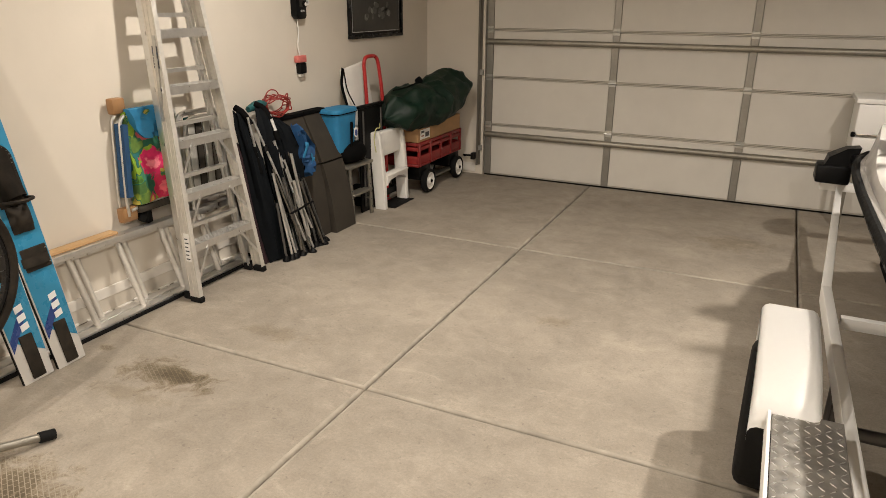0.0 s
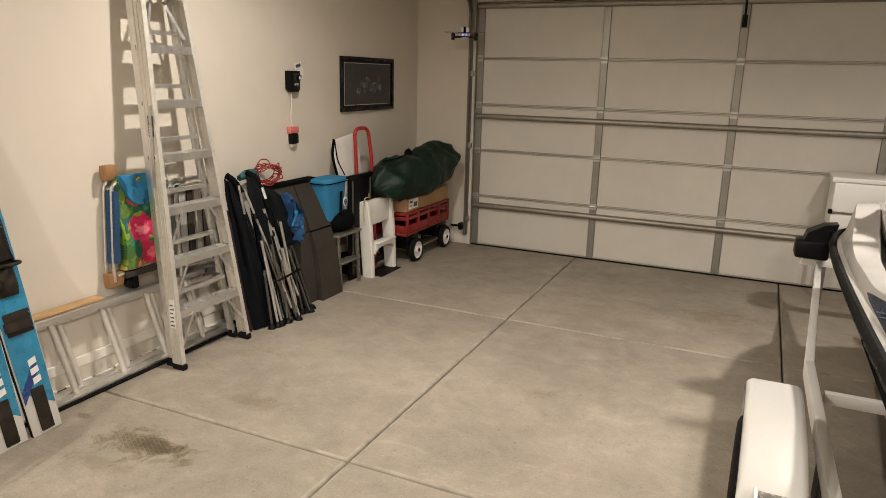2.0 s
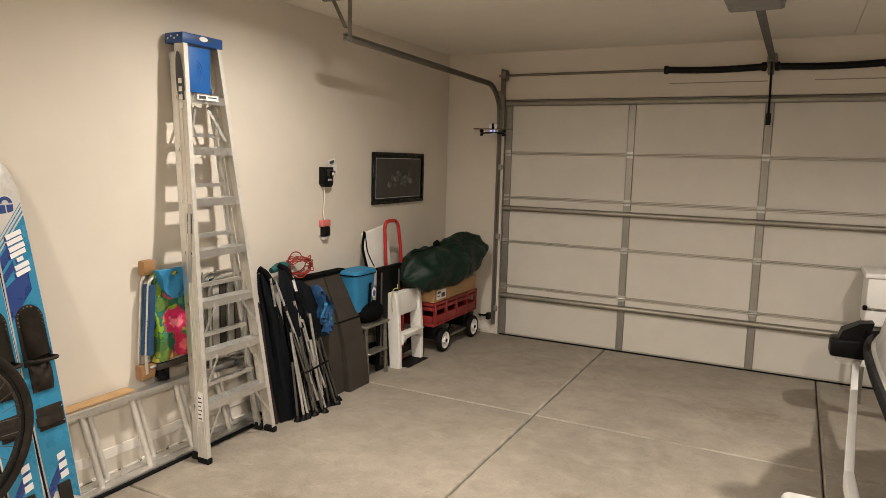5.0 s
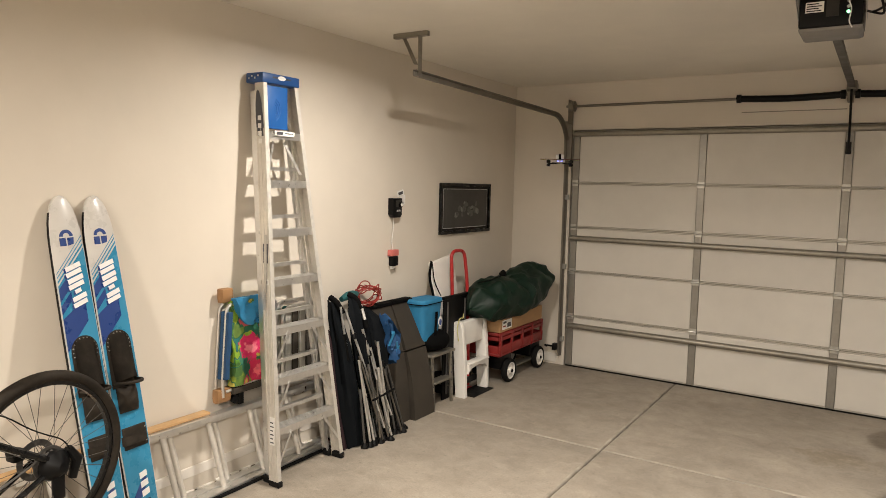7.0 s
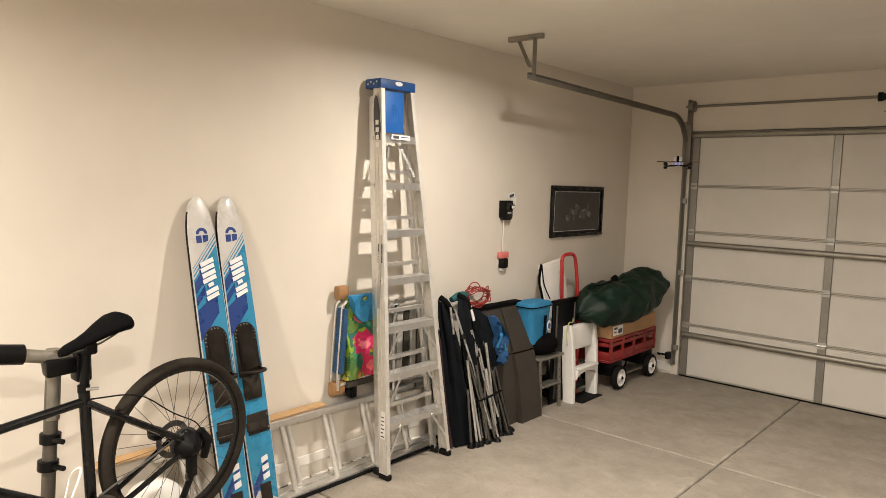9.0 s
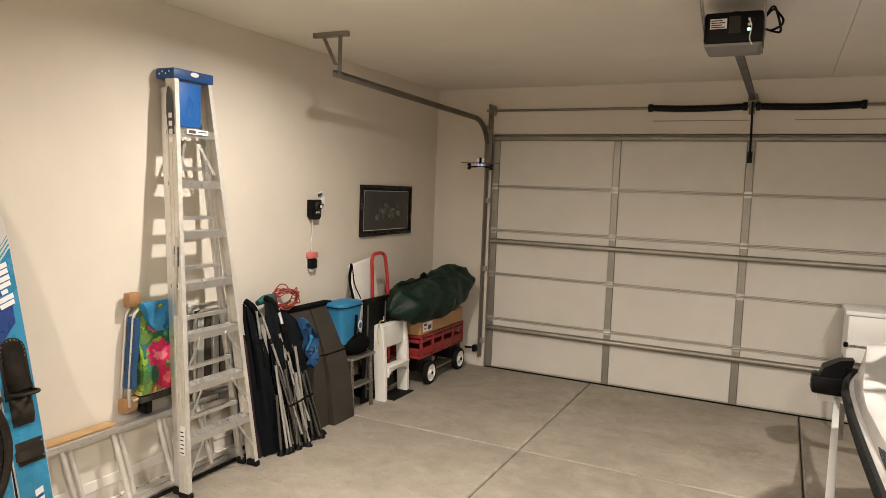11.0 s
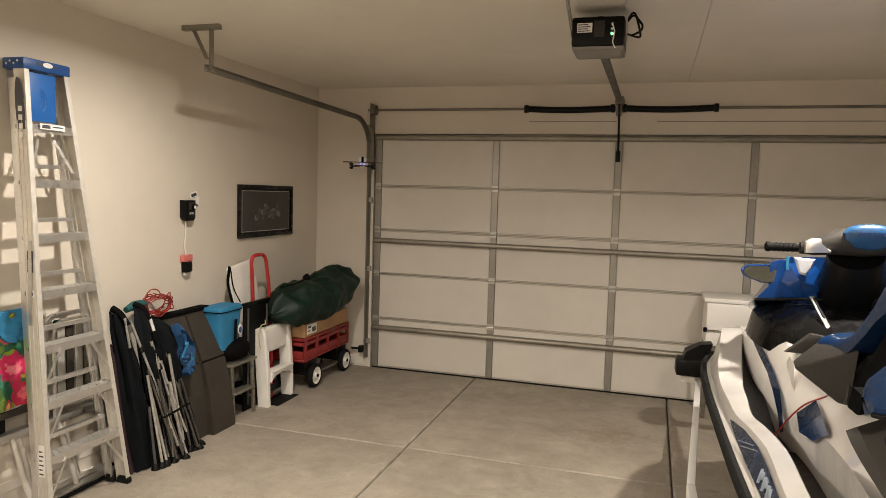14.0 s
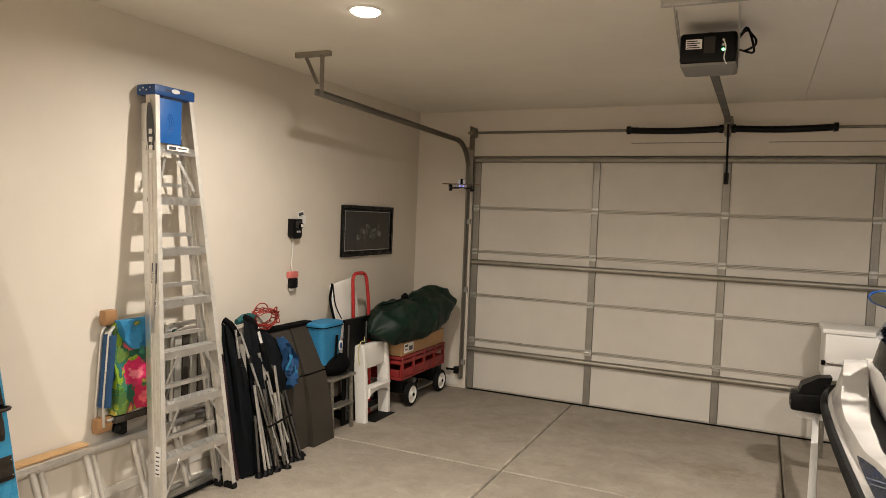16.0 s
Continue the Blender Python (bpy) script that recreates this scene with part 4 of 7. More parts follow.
roll = thing("teal_cloth", "teal rolled cloth lying across the folded chairs", "cloth", (0.10, -2.75, 0.98))
wpart("cloth_roll", roughen(tube([(0.13, -2.88, 1.00), (0.12, -2.80, 1.015), (0.10, -2.72, 1.01), (0.07, -2.62, 1.0)], [0.02, 0.03, 0.03, 0.016], 14), 0.008, 18), TEALF, roll)
strap = thing("blue_straps", "bunched bright blue cloth straps on the chairs", "strap", (0.3, -2.58, 0.7))
secs = []
for j in range(9):
    t = j / 8
    z = 0.86 - 0.34 * t
    half = 0.030 + 0.032 * math.sin(math.pi * min(1.0, t * 1.15)) 
    cen = -2.60 + 0.05 * math.sin(2.6 * t) + 0.02 * t
    row = [(0.315 + 0.035 * math.sin(k * 1.5 + j * 0.8) + 0.05 * t, cen - half + 2 * half * k / 8, z + 0.02 * math.sin(k * 1.1 + j)) for k in range(9)]
    row += [(0.285 + 0.05 * t, p[1], p[2]) for p in row[::-1]]
    secs.append(row)
wpart("cloth", roughen(loft(secs), 0.024, 17), BLUEDK2, strap, "crumpled mid-blue cloth")
for k in range(4):
    rnd = random.Random(40 + k)
    y, z = -2.62 + 0.035 * k, 0.76 - 0.05 * k
    pts = [(0.345 + rnd.uniform(0, 0.03), y + rnd.uniform(-0.05, 0.05), z + rnd.uniform(-0.09, 0.08)) for _ in range(4)]
    wpart("strap", tube(rounded_path(pts, 0.05, 3), 0.014, 8, flat=0.25), BLUEF if k % 2 else BLUEDK2, strap)

# ---- coiled red cord on top of the panels ----
cord = thing("coiled_cable", "tangled coil of red electric cord", "cord", (0.10, -2.55, 0.905))
for k in range(4):
    rnd = random.Random(70 + k)
    pts = []
    for q in range(26):
        a = 2 * math.pi * q / 13 + k
        r = 0.10 + rnd.uniform(-0.025, 0.03)
        pts.append((0.10 + 0.05 * math.sin(a * 1.0 + k) + rnd.uniform(-0.02, 0.02), -2.555 + r * 1.15 * math.cos(a), 0.985 + 0.062 * math.sin(a) + rnd.uniform(-0.018, 0.018)))
    wpart("loop", tube(rounded_path(pts, 0.03, 2), 0.0042, 6), REDW, cord)
wpart("loose_loop", tube(rounded_path([(0.09, -2.62, 0.95), (0.09, -2.66, 1.05), (0.09, -2.60, 1.10), (0.09, -2.52, 1.085), (0.10, -2.50, 1.02)], 0.05, 4), 0.0042, 6), REDW, cord)
wpart("loose_loop", tube(rounded_path([(0.10, -2.50, 0.95), (0.09, -2.43, 1.04), (0.09, -2.40, 1.055), (0.10, -2.42, 0.93)], 0.03, 4), 0.0042, 6), REDW, cord)

# ---- two dark folding pads leaning on the wall ----
def folding_pad(y0, y1, yb0, yb1, label, out=0.0):
    ob = thing("folding_pad", label, "foam pad", (0.25, (y0 + y1) / 2, 0), group="foam pads")
    for name, t0, t1 in (("lower_half", 0.0, 0.585), ("upper_half", 0.60, 1.0)):
        secs = []
        for k in range(6):
            t = t0 + (t1 - t0) * k / 5
            bow = 0.055 * math.sin(math.pi * t) + out * (1 - t)
            x = 0.325 - 0.21 * t + bow
            z = 0.895 * t
            ya, yb = yb0 + (y0 - yb0) * t, yb1 + (y1 - yb1) * t
            secs.append([(x, ya, z), (x, yb, z), (x - 0.055, yb, z - 0.01 * t), (x - 0.055, ya, z - 0.01 * t)])
        bm = loft(secs)
        bmesh.ops.bevel(bm, geom=[e for e in bm.edges if e.calc_face_angle(0) > 0.8], offset=0.008, segments=2, profile=0.5, affect="EDGES")
        wpart(name, bm, FOAM, ob)
    wpart("top_edge", box(0.058, y0 - 0.006, 0.875, 0.135, y1 + 0.006, 0.905, 0.008, 2), BLACKF, ob)
    return ob


folding_pad(-2.66, -2.29, -2.66, -2.29, "dark grey folding foam pad leaning on the wall")
folding_pad(-2.275, -2.015, -2.285, -2.015, "dark grey folding foam pad leaning on the wall", 0.05)

# ---- perforated step stool with a black bag and a blue cooler on it ----
stool = thing("step_stool", "small grey metal step stool with perforated legs", "step stool", (0.3, -1.85, 0))
for y in (-1.98, -1.70):
    for xa, xb in ((0.335, 0.30), (0.10, 0.14)):
        bm = bar((xa, y, 0.0), (xb, y + 0.02, 0.43), 0.034, 0.018, 0.002, up=(1, 0, 0))
        leg = wpart("leg", bm, GALV_DULL, stool)
        if xa > 0.2:
            for k in range(6):
                z = 0.06 + 0.062 * k
                wpart("hole", lathe([(0.0065, 0), (0.0065, 0.0015)], (xa - (xa - xb) * z / 0.43 + 0.0092, y + 0.02 * z / 0.43, z), (1, 0, 0), 8), INK, leg)
    wpart("leg_brace", bar((0.32, y + 0.006, 0.13), (0.11, y + 0.006, 0.13), 0.02, 0.012), GALV_DULL, stool)
wpart("top_step", box(0.11, -2.02, 0.43, 0.345, -1.665, 0.452, 0.005, 2), GALV_DULL, stool)
wpart("lower_step", box(0.25, -1.97, 0.20, 0.345, -1.69, 0.218, 0.004), GALV_DULL, stool)
bb = thing("black_bag", "slumped black cloth bag on the step stool", "bag", (0.25, -1.84, 0.452))
bm = bmesh.new()
bmesh.ops.create_uvsphere(bm, u_segments=20, v_segments=12, radius=1.0)
for v in bm.verts:
    v.co = Vector((0.235 + 0.115 * v.co.x, -1.83 + 0.18 * v.co.y, 0.452 + 0.082 + 0.082 * max(-1, v.co.z * 1.1)))
wpart("body", roughen(bm, 0.012, 9), BLACKF, bb)
cooler = thing("soft_cooler", "bright blue soft cooler bag with a dark strap and round badge", "cooler bag", (0.22, -1.93, 0.55))
secs = []
for t in (0.0, 0.08, 0.35, 0.7, 0.97, 1.0):
    g = 0.80 + 0.20 * t
    z = 0.556 + 0.30 * t
    hx, hy = 0.095 * g, 0.148 * g
    secs.append([(0.19 + hx * math.copysign(abs(math.cos(a)) ** 0.35, math.cos(a)), -1.925 + hy * math.copysign(abs(math.sin(a)) ** 0.35, math.sin(a)), z) for a in [2 * math.pi * (k + 0.5) / 24 for k in range(24)]])
body = wpart("body", roughen(loft(secs), 0.004, 8), BLUEF, cooler)
secs2 = [[(p[0] * 1.0 + (p[0] - 0.19) * s, p[1] + (p[1] + 1.925) * s, z) for p in secs[-1]] for s, z in ((0.03, 0.857), (0.05, 0.865), (0.05, 0.882), (0.0, 0.893), (-0.5, 0.896))]
wpart("lid", roughen(loft(secs2), 0.003, 8), BLUEF, cooler)
wpart("zip", tube([Vector(p) + Vector(((p[0] - 0.19) * 0.06, (p[1] + 1.925) * 0.06, 0.004)) for p in secs[-1]], 0.004, 6, loop=True), BLACKF, cooler)
wpart("strap", bar((0.293, -1.905, 0.56), (0.302, -1.905, 0.79), 0.03, 0.006, up=(1, 0, 0)), BLACKF, cooler)
bd = wpart("badge", moved(lathe([(0.001, 0), (0.042, 0), (0.042, 0.003)], (0, 0, 0), (1, 0, 0), 20), Matrix.Translation((0.294, -1.838, 0.70)) @ Matrix.Diagonal((1, 0.7, 1, 1))), PAPER, cooler, "pale oval badge")
wpart("badge_mark", moved(lathe([(0.001, 0), (0.026, 0), (0.026, 0.002)], (0, 0, 0), (1, 0, 0), 16), Matrix.Translation((0.2972, -1.838, 0.695)) @ Matrix.Diagonal((1, 0.7, 1, 1))), SKINAVY, bd)

# ---- white plastic folding step stool ----
ws = thing("folding_step_stool", "white plastic two-step folding stool", "step stool", (0.28, -1.34, 0))
for y in (-1.555, -1.175):
    secs = []
    for x, z, d in ((0.375, 0.0, 0.075), (0.373, 0.06, 0.075), (0.368, 0.25, 0.085), (0.355, 0.45, 0.085), (0.338, 0.60, 0.075), (0.322, 0.645, 0.055), (0.312, 0.66, 0.02)):
        secs.append([(x + 0.012, y - 0.026, z), (x + 0.020, y - 0.016, z), (x + 0.020, y + 0.016, z), (x + 0.012, y + 0.026, z), (x - d, y + 0.026, z), (x - d, y - 0.026, z)])
    wpart("side_frame", loft(secs), WHITEP, ws)
wpart("top_step", box(0.285, -1.535, 0.44, 0.345, -1.195, 0.655, 0.018, 3), WHITEP, ws)
bm = prism([(-1.528, 0.285), (-1.528, 0.20), (-1.49, 0.245), (-1.365, 0.262), (-1.24, 0.245), (-1.202, 0.20), (-1.202, 0.285)], 0.335, 0.400, "x", None, 0.006)
wpart("lower_step", bm, WHITEP, ws)
wpart("step_pad", box(0.335, -1.52, 0.2855, 0.425, -1.21, 0.300, 0.006, 2), WHITEP, ws)
wpart("rear_tie", box(0.27, -1.52, 0.06, 0.285, -1.18, 0.12, 0.004), BLACKP, ws)
mat_ = thing("rubber_mat", "small black rubber mat under the white stool", "mat", (0.25, -1.36, 0))
wpart("sheet", roughen(box(0.27, -1.51, 0.0005, 0.45, -1.16, 0.006, 0.002), 0.001, 6), RUBBER, mat_)

# ---- hand truck, stadium seat, black crate ----
ht = thing("hand_truck", "red tubular hand truck leaning on the wall", "hand truck", (0.25, -1.5, 0))
pts = rounded_path([(0.235, -1.52, 0.02), (0.232, -1.53, 0.45), (0.228, -1.56, 1.0), (0.222, -1.575, 1.255), (0.222, -1.36, 1.255), (0.228, -1.31, 1.0), (0.232, -1.27, 0.45), (0.235, -1.26, 0.02)], 0.075, 6)
wpart("frame_tube", tube(pts, 0.0155, 10), REDPAINT, ht)
for z in (0.30, 0.62):
    wpart("cross_bar", tube([(0.234, -1.53, z), (0.234, -1.27, z)], 0.011, 8), REDPAINT, ht)
wpart("toe_plate", box(0.215, -1.53, 0.0, 0.30, -1.25, 0.006), REDPAINT, ht)
for y in (-1.58, -1.21):
    wpart("wheel", lathe([(0.02, -0.02), (0.09, -0.02), (0.10, -0.01), (0.10, 0.01), (0.09, 0.02), (0.02, 0.02)], (0.13, y, 0.10), (0, 1, 0), 18), RUBBER, ht)
panel = thing("folded_table", "black folded plastic table standing on its edge", "folding table", (0.27, -1.55, 0))
wpart("table_top", box(0.256, -1.745, 0.0, 0.272, -1.375, 0.862, 0.005, 2), BLACKP, panel)
wpart("top_edge", box(0.250, -1.755, 0.8625, 0.283, -1.365, 0.888, 0.006, 2), BLACKP, panel)
for y in (-1.70, -1.42):
    wpart("table_leg", tube([(0.280, y, 0.05), (0.280, y, 0.84)], 0.008, 8), STEEL_DARK, panel)
seat = thing("foam_board", "cream padded board with black straps leaning on the wall", "padded board", (0.16, -1.5, 0))
bm = box(-0.02, -0.185, 0.0, 0.02, 0.185, 1.20, 0.018, 3)
wpart("pad", moved(bm, Matrix.Translation((0.18, -1.36, 0.0)) @ Matrix.Rotation(radians(-4.5), 4, "Y") @ Matrix.Rotation(radians(8), 4, "X")), WHITEP, seat)
wpart("strap", tube(rounded_path([(0.16, -1.74, 0.88), (0.13, -1.77, 1.05), (0.105, -1.70, 1.17)], 0.06), 0.018, 8, flat=0.3), BLACKF, seat)
wpart("strap", tube(rounded_path([(0.18, -1.66, 0.88), (0.15, -1.72, 1.0), (0.105, -1.69, 1.16)], 0.06), 0.010, 8, flat=0.3), BLACKF, seat)
pin = thing("tie_strap", "thin yellow-green plastic tie hanging on the stool", "tie", (0.36, -1.60, 0.6))
wpart("band", tube(rounded_path([(0.345, -1.62, 0.50), (0.33, -1.63, 0.62), (0.34, -1.60, 0.70), (0.35, -1.555, 0.69), (0.35, -1.56, 0.73)], 0.04), 0.004, 6), YELLOW, pin)

# ---- red wagon with a cardboard box and a wrapped tree bag ----
wag = thing("toy_wagon", "red slatted toy wagon with white wheels", "wagon", (0.29, -0.7, 0))
WY0, WY1, WX0, WX1 = -1.10, -0.17, 0.13, 0.465
bm = box(WX0, WY0, 0.272, WX1, WY1, 0.298, 0.006)
wpart("bed", bm, REDP, wag)
for x in (WX0 + 0.006, WX1 - 0.006):
    for z, t in ((0.2985, 0.072), (0.418, 0.034), (0.462, 0.030)):
        wpart("side_slat", box(x - 0.009, WY0, z, x + 0.009, WY1, z + t, 0.005, 2), REDP, wag)
    for k in range(5):
        y = WY0 + 0.03 + (WY1 - WY0 - 0.06) * k / 4
        wpart("side_post", box(x - 0.014, y - 0.014, 0.275, x + 0.014, y + 0.014, 0.492, 0.005), REDP, wag)
for y in (WY0 + 0.008, WY1 - 0.008):
    for z, t in ((0.2985, 0.072), (0.418, 0.034), (0.462, 0.030)):
        wpart("end_slat", box(WX0 + 0.016, y - 0.009, z, WX1 - 0.016, y + 0.009, z + t, 0.005, 2), REDP, wag)
for y in (-0.885, -0.20 - 0.05):
    wpart("axle", tube([(0.14, y, 0.112), (0.46, y, 0.112)], 0.009, 8), STEEL_DARK, wag)
    wpart("bolster", box(0.17, y - 0.11, 0.125, 0.43, y + 0.11, 0.2715, 0.02, 2), BLACKP, wag)
    for x, s in ((0.455, 1), (0.145, -1)):
        tyre = wpart("wheel", lathe([(0.078, -0.026), (0.100, -0.028), (0.111, -0.014), (0.111, 0.014), (0.100, 0.028), (0.078, 0.026)], (x, y, 0.111), (1, 0, 0), 28, close=True), RUBBER, wag)
        hub = lathe([(0.02, 0.034), (0.03, 0.030), (0.036, 0.012), (0.066, 0.012), (0.074, 0.027), (0.079, 0.027), (0.079, -0.02), (0.02, -0.02)], (x, y, 0.111), (s, 0, 0), 28)
        rim = wpart("rim", hub, WHITEP, tyre, "white plastic wheel disc")
        wpart("hub_cap", lathe([(0.017, 0.03), (0.016, 0.040), (0.008, 0.045)], (x, y, 0.111), (s, 0, 0), 14), BLACKP, tyre)
wpart("tie_rod", box(0.36, -0.84, 0.10, 0.44, -0.30, 0.118, 0.003), GALV_DULL, wag)
wpart("tongue", tube([(0.30, -1.05, 0.20), (0.30, -1.12, 0.17), (0.29, -1.16, 0.30)], 0.010, 8), STEEL_DARK, wag)
cb = thing("cardboard_box", "brown cardboard box with a printed label, set on the wagon rails", "box", (0.30, -0.6, 0.493))
bm = box(0.135, -1.085, 0.4935, 0.458, -0.19, 0.634, 0.003)
wpart("carton", bm, CARD, cb)
lb = wpart("label", box(0.4585, -1.045, 0.515, 0.4600, -0.86, 0.600), PAPER, cb)
wpart("print", box(0.4602, -1.03, 0.570, 0.4612, -0.97, 0.590), INK, lb)
wpart("print", box(0.4602, -0.95, 0.530, 0.4612, -0.88, 0.570), INK, lb)
wpart("print", box(0.4602, -1.03, 0.540, 0.4612, -0.98, 0.550), REDW, lb)
tb = thing("tree_bag", "bulging dark green tarpaulin bag tied with cord, lying on the box", "storage bag", (0.35, -0.75, 0.63))
secs = []
N = 48
for k in range(N + 1):
    t = k / N
    y = -1.45 + 1.38 * (t + 0.02 * math.sin(2 * math.pi * t))
    fat = (math.sin(math.pi * min(1, max(0.02, 0.045 + 0.93 * t))) ** 0.34) * (0.92 + 0.14 * t) * min(1.0, 0.10 + 9.0 * t) * min(1.0, 0.10 + 12.0 * (1 - t))
    rx, rz = 0.245 * fat, (0.205 + 0.025 * t) * fat
    c = Vector((0.335 + 0.06 * t, y, 0.735 + 0.135 * t + 0.025 * math.sin(9 * t)))
    row = []
    for q in range(56):
        a = 2 * math.pi * q / 56
        wr = 1 + 0.04 * math.sin(5 * a + 7 * t) + 0.12 * noise.noise(Vector((math.cos(a) * 1.7, math.sin(a) * 1.7, t * 5)))
        row.append(c + Vector((rx * wr * math.cos(a), 0.02 * math.sin(3 * a), rz * wr * math.sin(a))))
    secs.append(row)
bm = loft(secs)
for v in bm.verts:
    crease = 0.5 - abs(noise.noise(v.co * 7.0)) * 1.6
    v.co += noise.noise_vector(v.co * 5.0) * 0.030 + Vector((0.5, 0, 0.6)) * crease * 0.050 + noise.noise_vector(v.co * 17.0) * 0.015
    t = (v.co.y + 1.45) / 1.38
    over = v.co.x > 0.452 or v.co.y < -1.115         # beyond the box the bag sags below its top
    v.co.z = max(v.co.z, (0.515 + 0.13 * min(1.0, t * 1.5)) if over else 0.6375)
    v.co.x = max(v.co.x, 0.03)
wpart("bag", bm, TARP, tb)
wpart("tie_cord", roughen(tube([(0.36, -1.34, 0.975), (0.40, -1.18, 0.985), (0.42, -1.03, 1.01), (0.40, -0.93, 1.04)], 0.006, 6), 0.003, 20), BLACKF, tb)
wpart("knot", roughen(lathe([(0.008, -0.04), (0.026, -0.02), (0.03, 0.01), (0.01, 0.04)], (0.41, -0.98, 1.025), (0, 1, 0.2), 12), 0.008, 30), BLACKF, tb)

# ---- framed picture ----
pic = thing("framed_picture", "dark wildlife print in a thin black frame on the wall", "picture", (0.0, -0.995, 1.38))
PY0, PY1, PZ0, PZ1 = -1.448, -0.545, 1.378, 1.838
for y0, z0, y1, z1 in ((PY0, PZ0, PY1, PZ0 + 0.03), (PY0, PZ1 - 0.03, PY1, PZ1), (PY0, PZ0 + 0.03, PY0 + 0.03, PZ1 - 0.03), (PY1 - 0.03, PZ0 + 0.03, PY1, PZ1 - 0.03)):
    wpart("frame_side", box(0.001, y0, z0, 0.026, y1, z1, 0.003), BLACKG, pic)
wpart("backing", box(0.001, PY0 + 0.03, PZ0 + 0.03, 0.012, PY1 - 0.03, PZ1 - 0.03), BLACKP, pic)
wpart("inner_line", box(0.012, PY0 + 0.055, PZ0 + 0.05, 0.0132, PY1 - 0.055, PZ1 - 0.05), SILVERP, pic)
pr = wpart("print", box(0.0132, PY0 + 0.061, PZ0 + 0.056, 0.0146, PY1 - 0.061, PZ1 - 0.056), PICTURE, pic)
for k in range(16):
    rnd = random.Random(90 + k)
    y, z = -1.16 + 0.023 * k + rnd.uniform(-0.02, 0.02), 1.605 + rnd.uniform(-0.07, 0.06)
    w, h = rnd.uniform(0.012, 0.034), rnd.uniform(0.014, 0.040)
    bm = lathe([(0.001, 0), (1, 0), (1, 0.02)], (0, 0, 0), (1, 0, 0), 14)
    bm = roughen(bm, 0.35, 2.3, k)
    for v in bm.verts:
        v.co.x = max(0.0, min(0.02, v.co.x))
    wpart("pale_shape", moved(bm, Matrix.Translation((0.0148 + 0.0002 * k, y, z)) @ Matrix.Rotation(rnd.uniform(0, 3), 4, "X") @ Matrix.Diagonal((0.008, w, h, 1))), PALEPRINT if k % 3 == 0 else DIMPRINT, pr)

# ---- timer, tags and outlet on the wall ----
tm = thing("wall_timer", "black plug-in timer box with a dial, hung on the wall", "timer", (0.0, -2.12, 1.6))
bm = prism([(-2.185, 1.575), (-2.160, 1.552), (-2.085, 1.552), (-2.066, 1.575), (-2.066, 1.706), (-2.185, 1.706)], 0.001, 0.055, "x", bevel=0.006)
wpart("case", bm, BLACKP, tm)
wpart("face", box(0.0555, -2.15, 1.635, 0.0585, -2.072, 1.690, 0.001), GREYP, tm)
wpart("dial", lathe([(0.024, 0.0), (0.024, 0.008), (0.015, 0.012)], (0.0585, -2.095, 1.655), (1, 0, 0), 20), BLACKG, tm)
wpart("dial_face", lathe([(0.013, 0.0), (0.013, 0.002)], (0.0708, -2.095, 1.655), (1, 0, 0), 16), PAPER, tm)
wpart("button", box(0.0555, -2.14, 1.60, 0.0595, -2.09, 1.615, 0.001), SILVERP, tm)
for y, z, w, h, r in ((-2.02, 1.745, 0.085, 0.045, 14), (-1.99, 1.695, 0.07, 0.075, 0), (-2.005, 1.655, 0.075, 0.03, 12)):
    tg = thing("paper_tag", "small white paper tag pinned beside the timer", "tag", (0.0, y, z), group="paper tags")
    bm = box(0.001, -w / 2, -h / 2, 0.003, w / 2, h / 2)
    wpart("sheet", moved(bm, Matrix.Translation((0, y, z)) @ Matrix.Rotation(radians(r), 4, "X")), PAPER, tg)
    if r == 14:
        bm = box(0.0032, -w * 0.36, -h * 0.26, 0.0042, w * 0.36, h * 0.26)
        wpart("print", moved(bm, Matrix.Translation((0, y, z)) @ Matrix.Rotation(radians(r), 4, "X")), INK, tg)
oc = thing("wall_outlet", "wall outlet with red adapter, black plug and white flex", "outlet", (0.0, -2.14, 1.22))
wpart("cover_plate", box(0.001, -2.18, 1.165, 0.006, -2.105, 1.285, 0.002), TRIM, oc)
wpart("red_adapter", box(0.006, -2.19, 1.245, 0.045, -2.085, 1.295, 0.006, 2), PINK, oc, "pinkish red plug adapter")
wpart("plug", roughen(box(0.006, -2.175, 1.165, 0.055, -2.10, 1.243, 0.010, 2), 0.003, 20), BLACKP, oc)
wpart("plug_tail", box(0.006, -2.16, 1.14, 0.035, -2.115, 1.166, 0.005), PAPER, oc)
wpart("flex", tube(rounded_path([(0.02, -2.135, 1.29), (0.016, -2.15, 1.36), (0.016, -2.13, 1.44), (0.022, -2.14, 1.55)], 0.04), 0.0045, 6), WHITEP, oc)

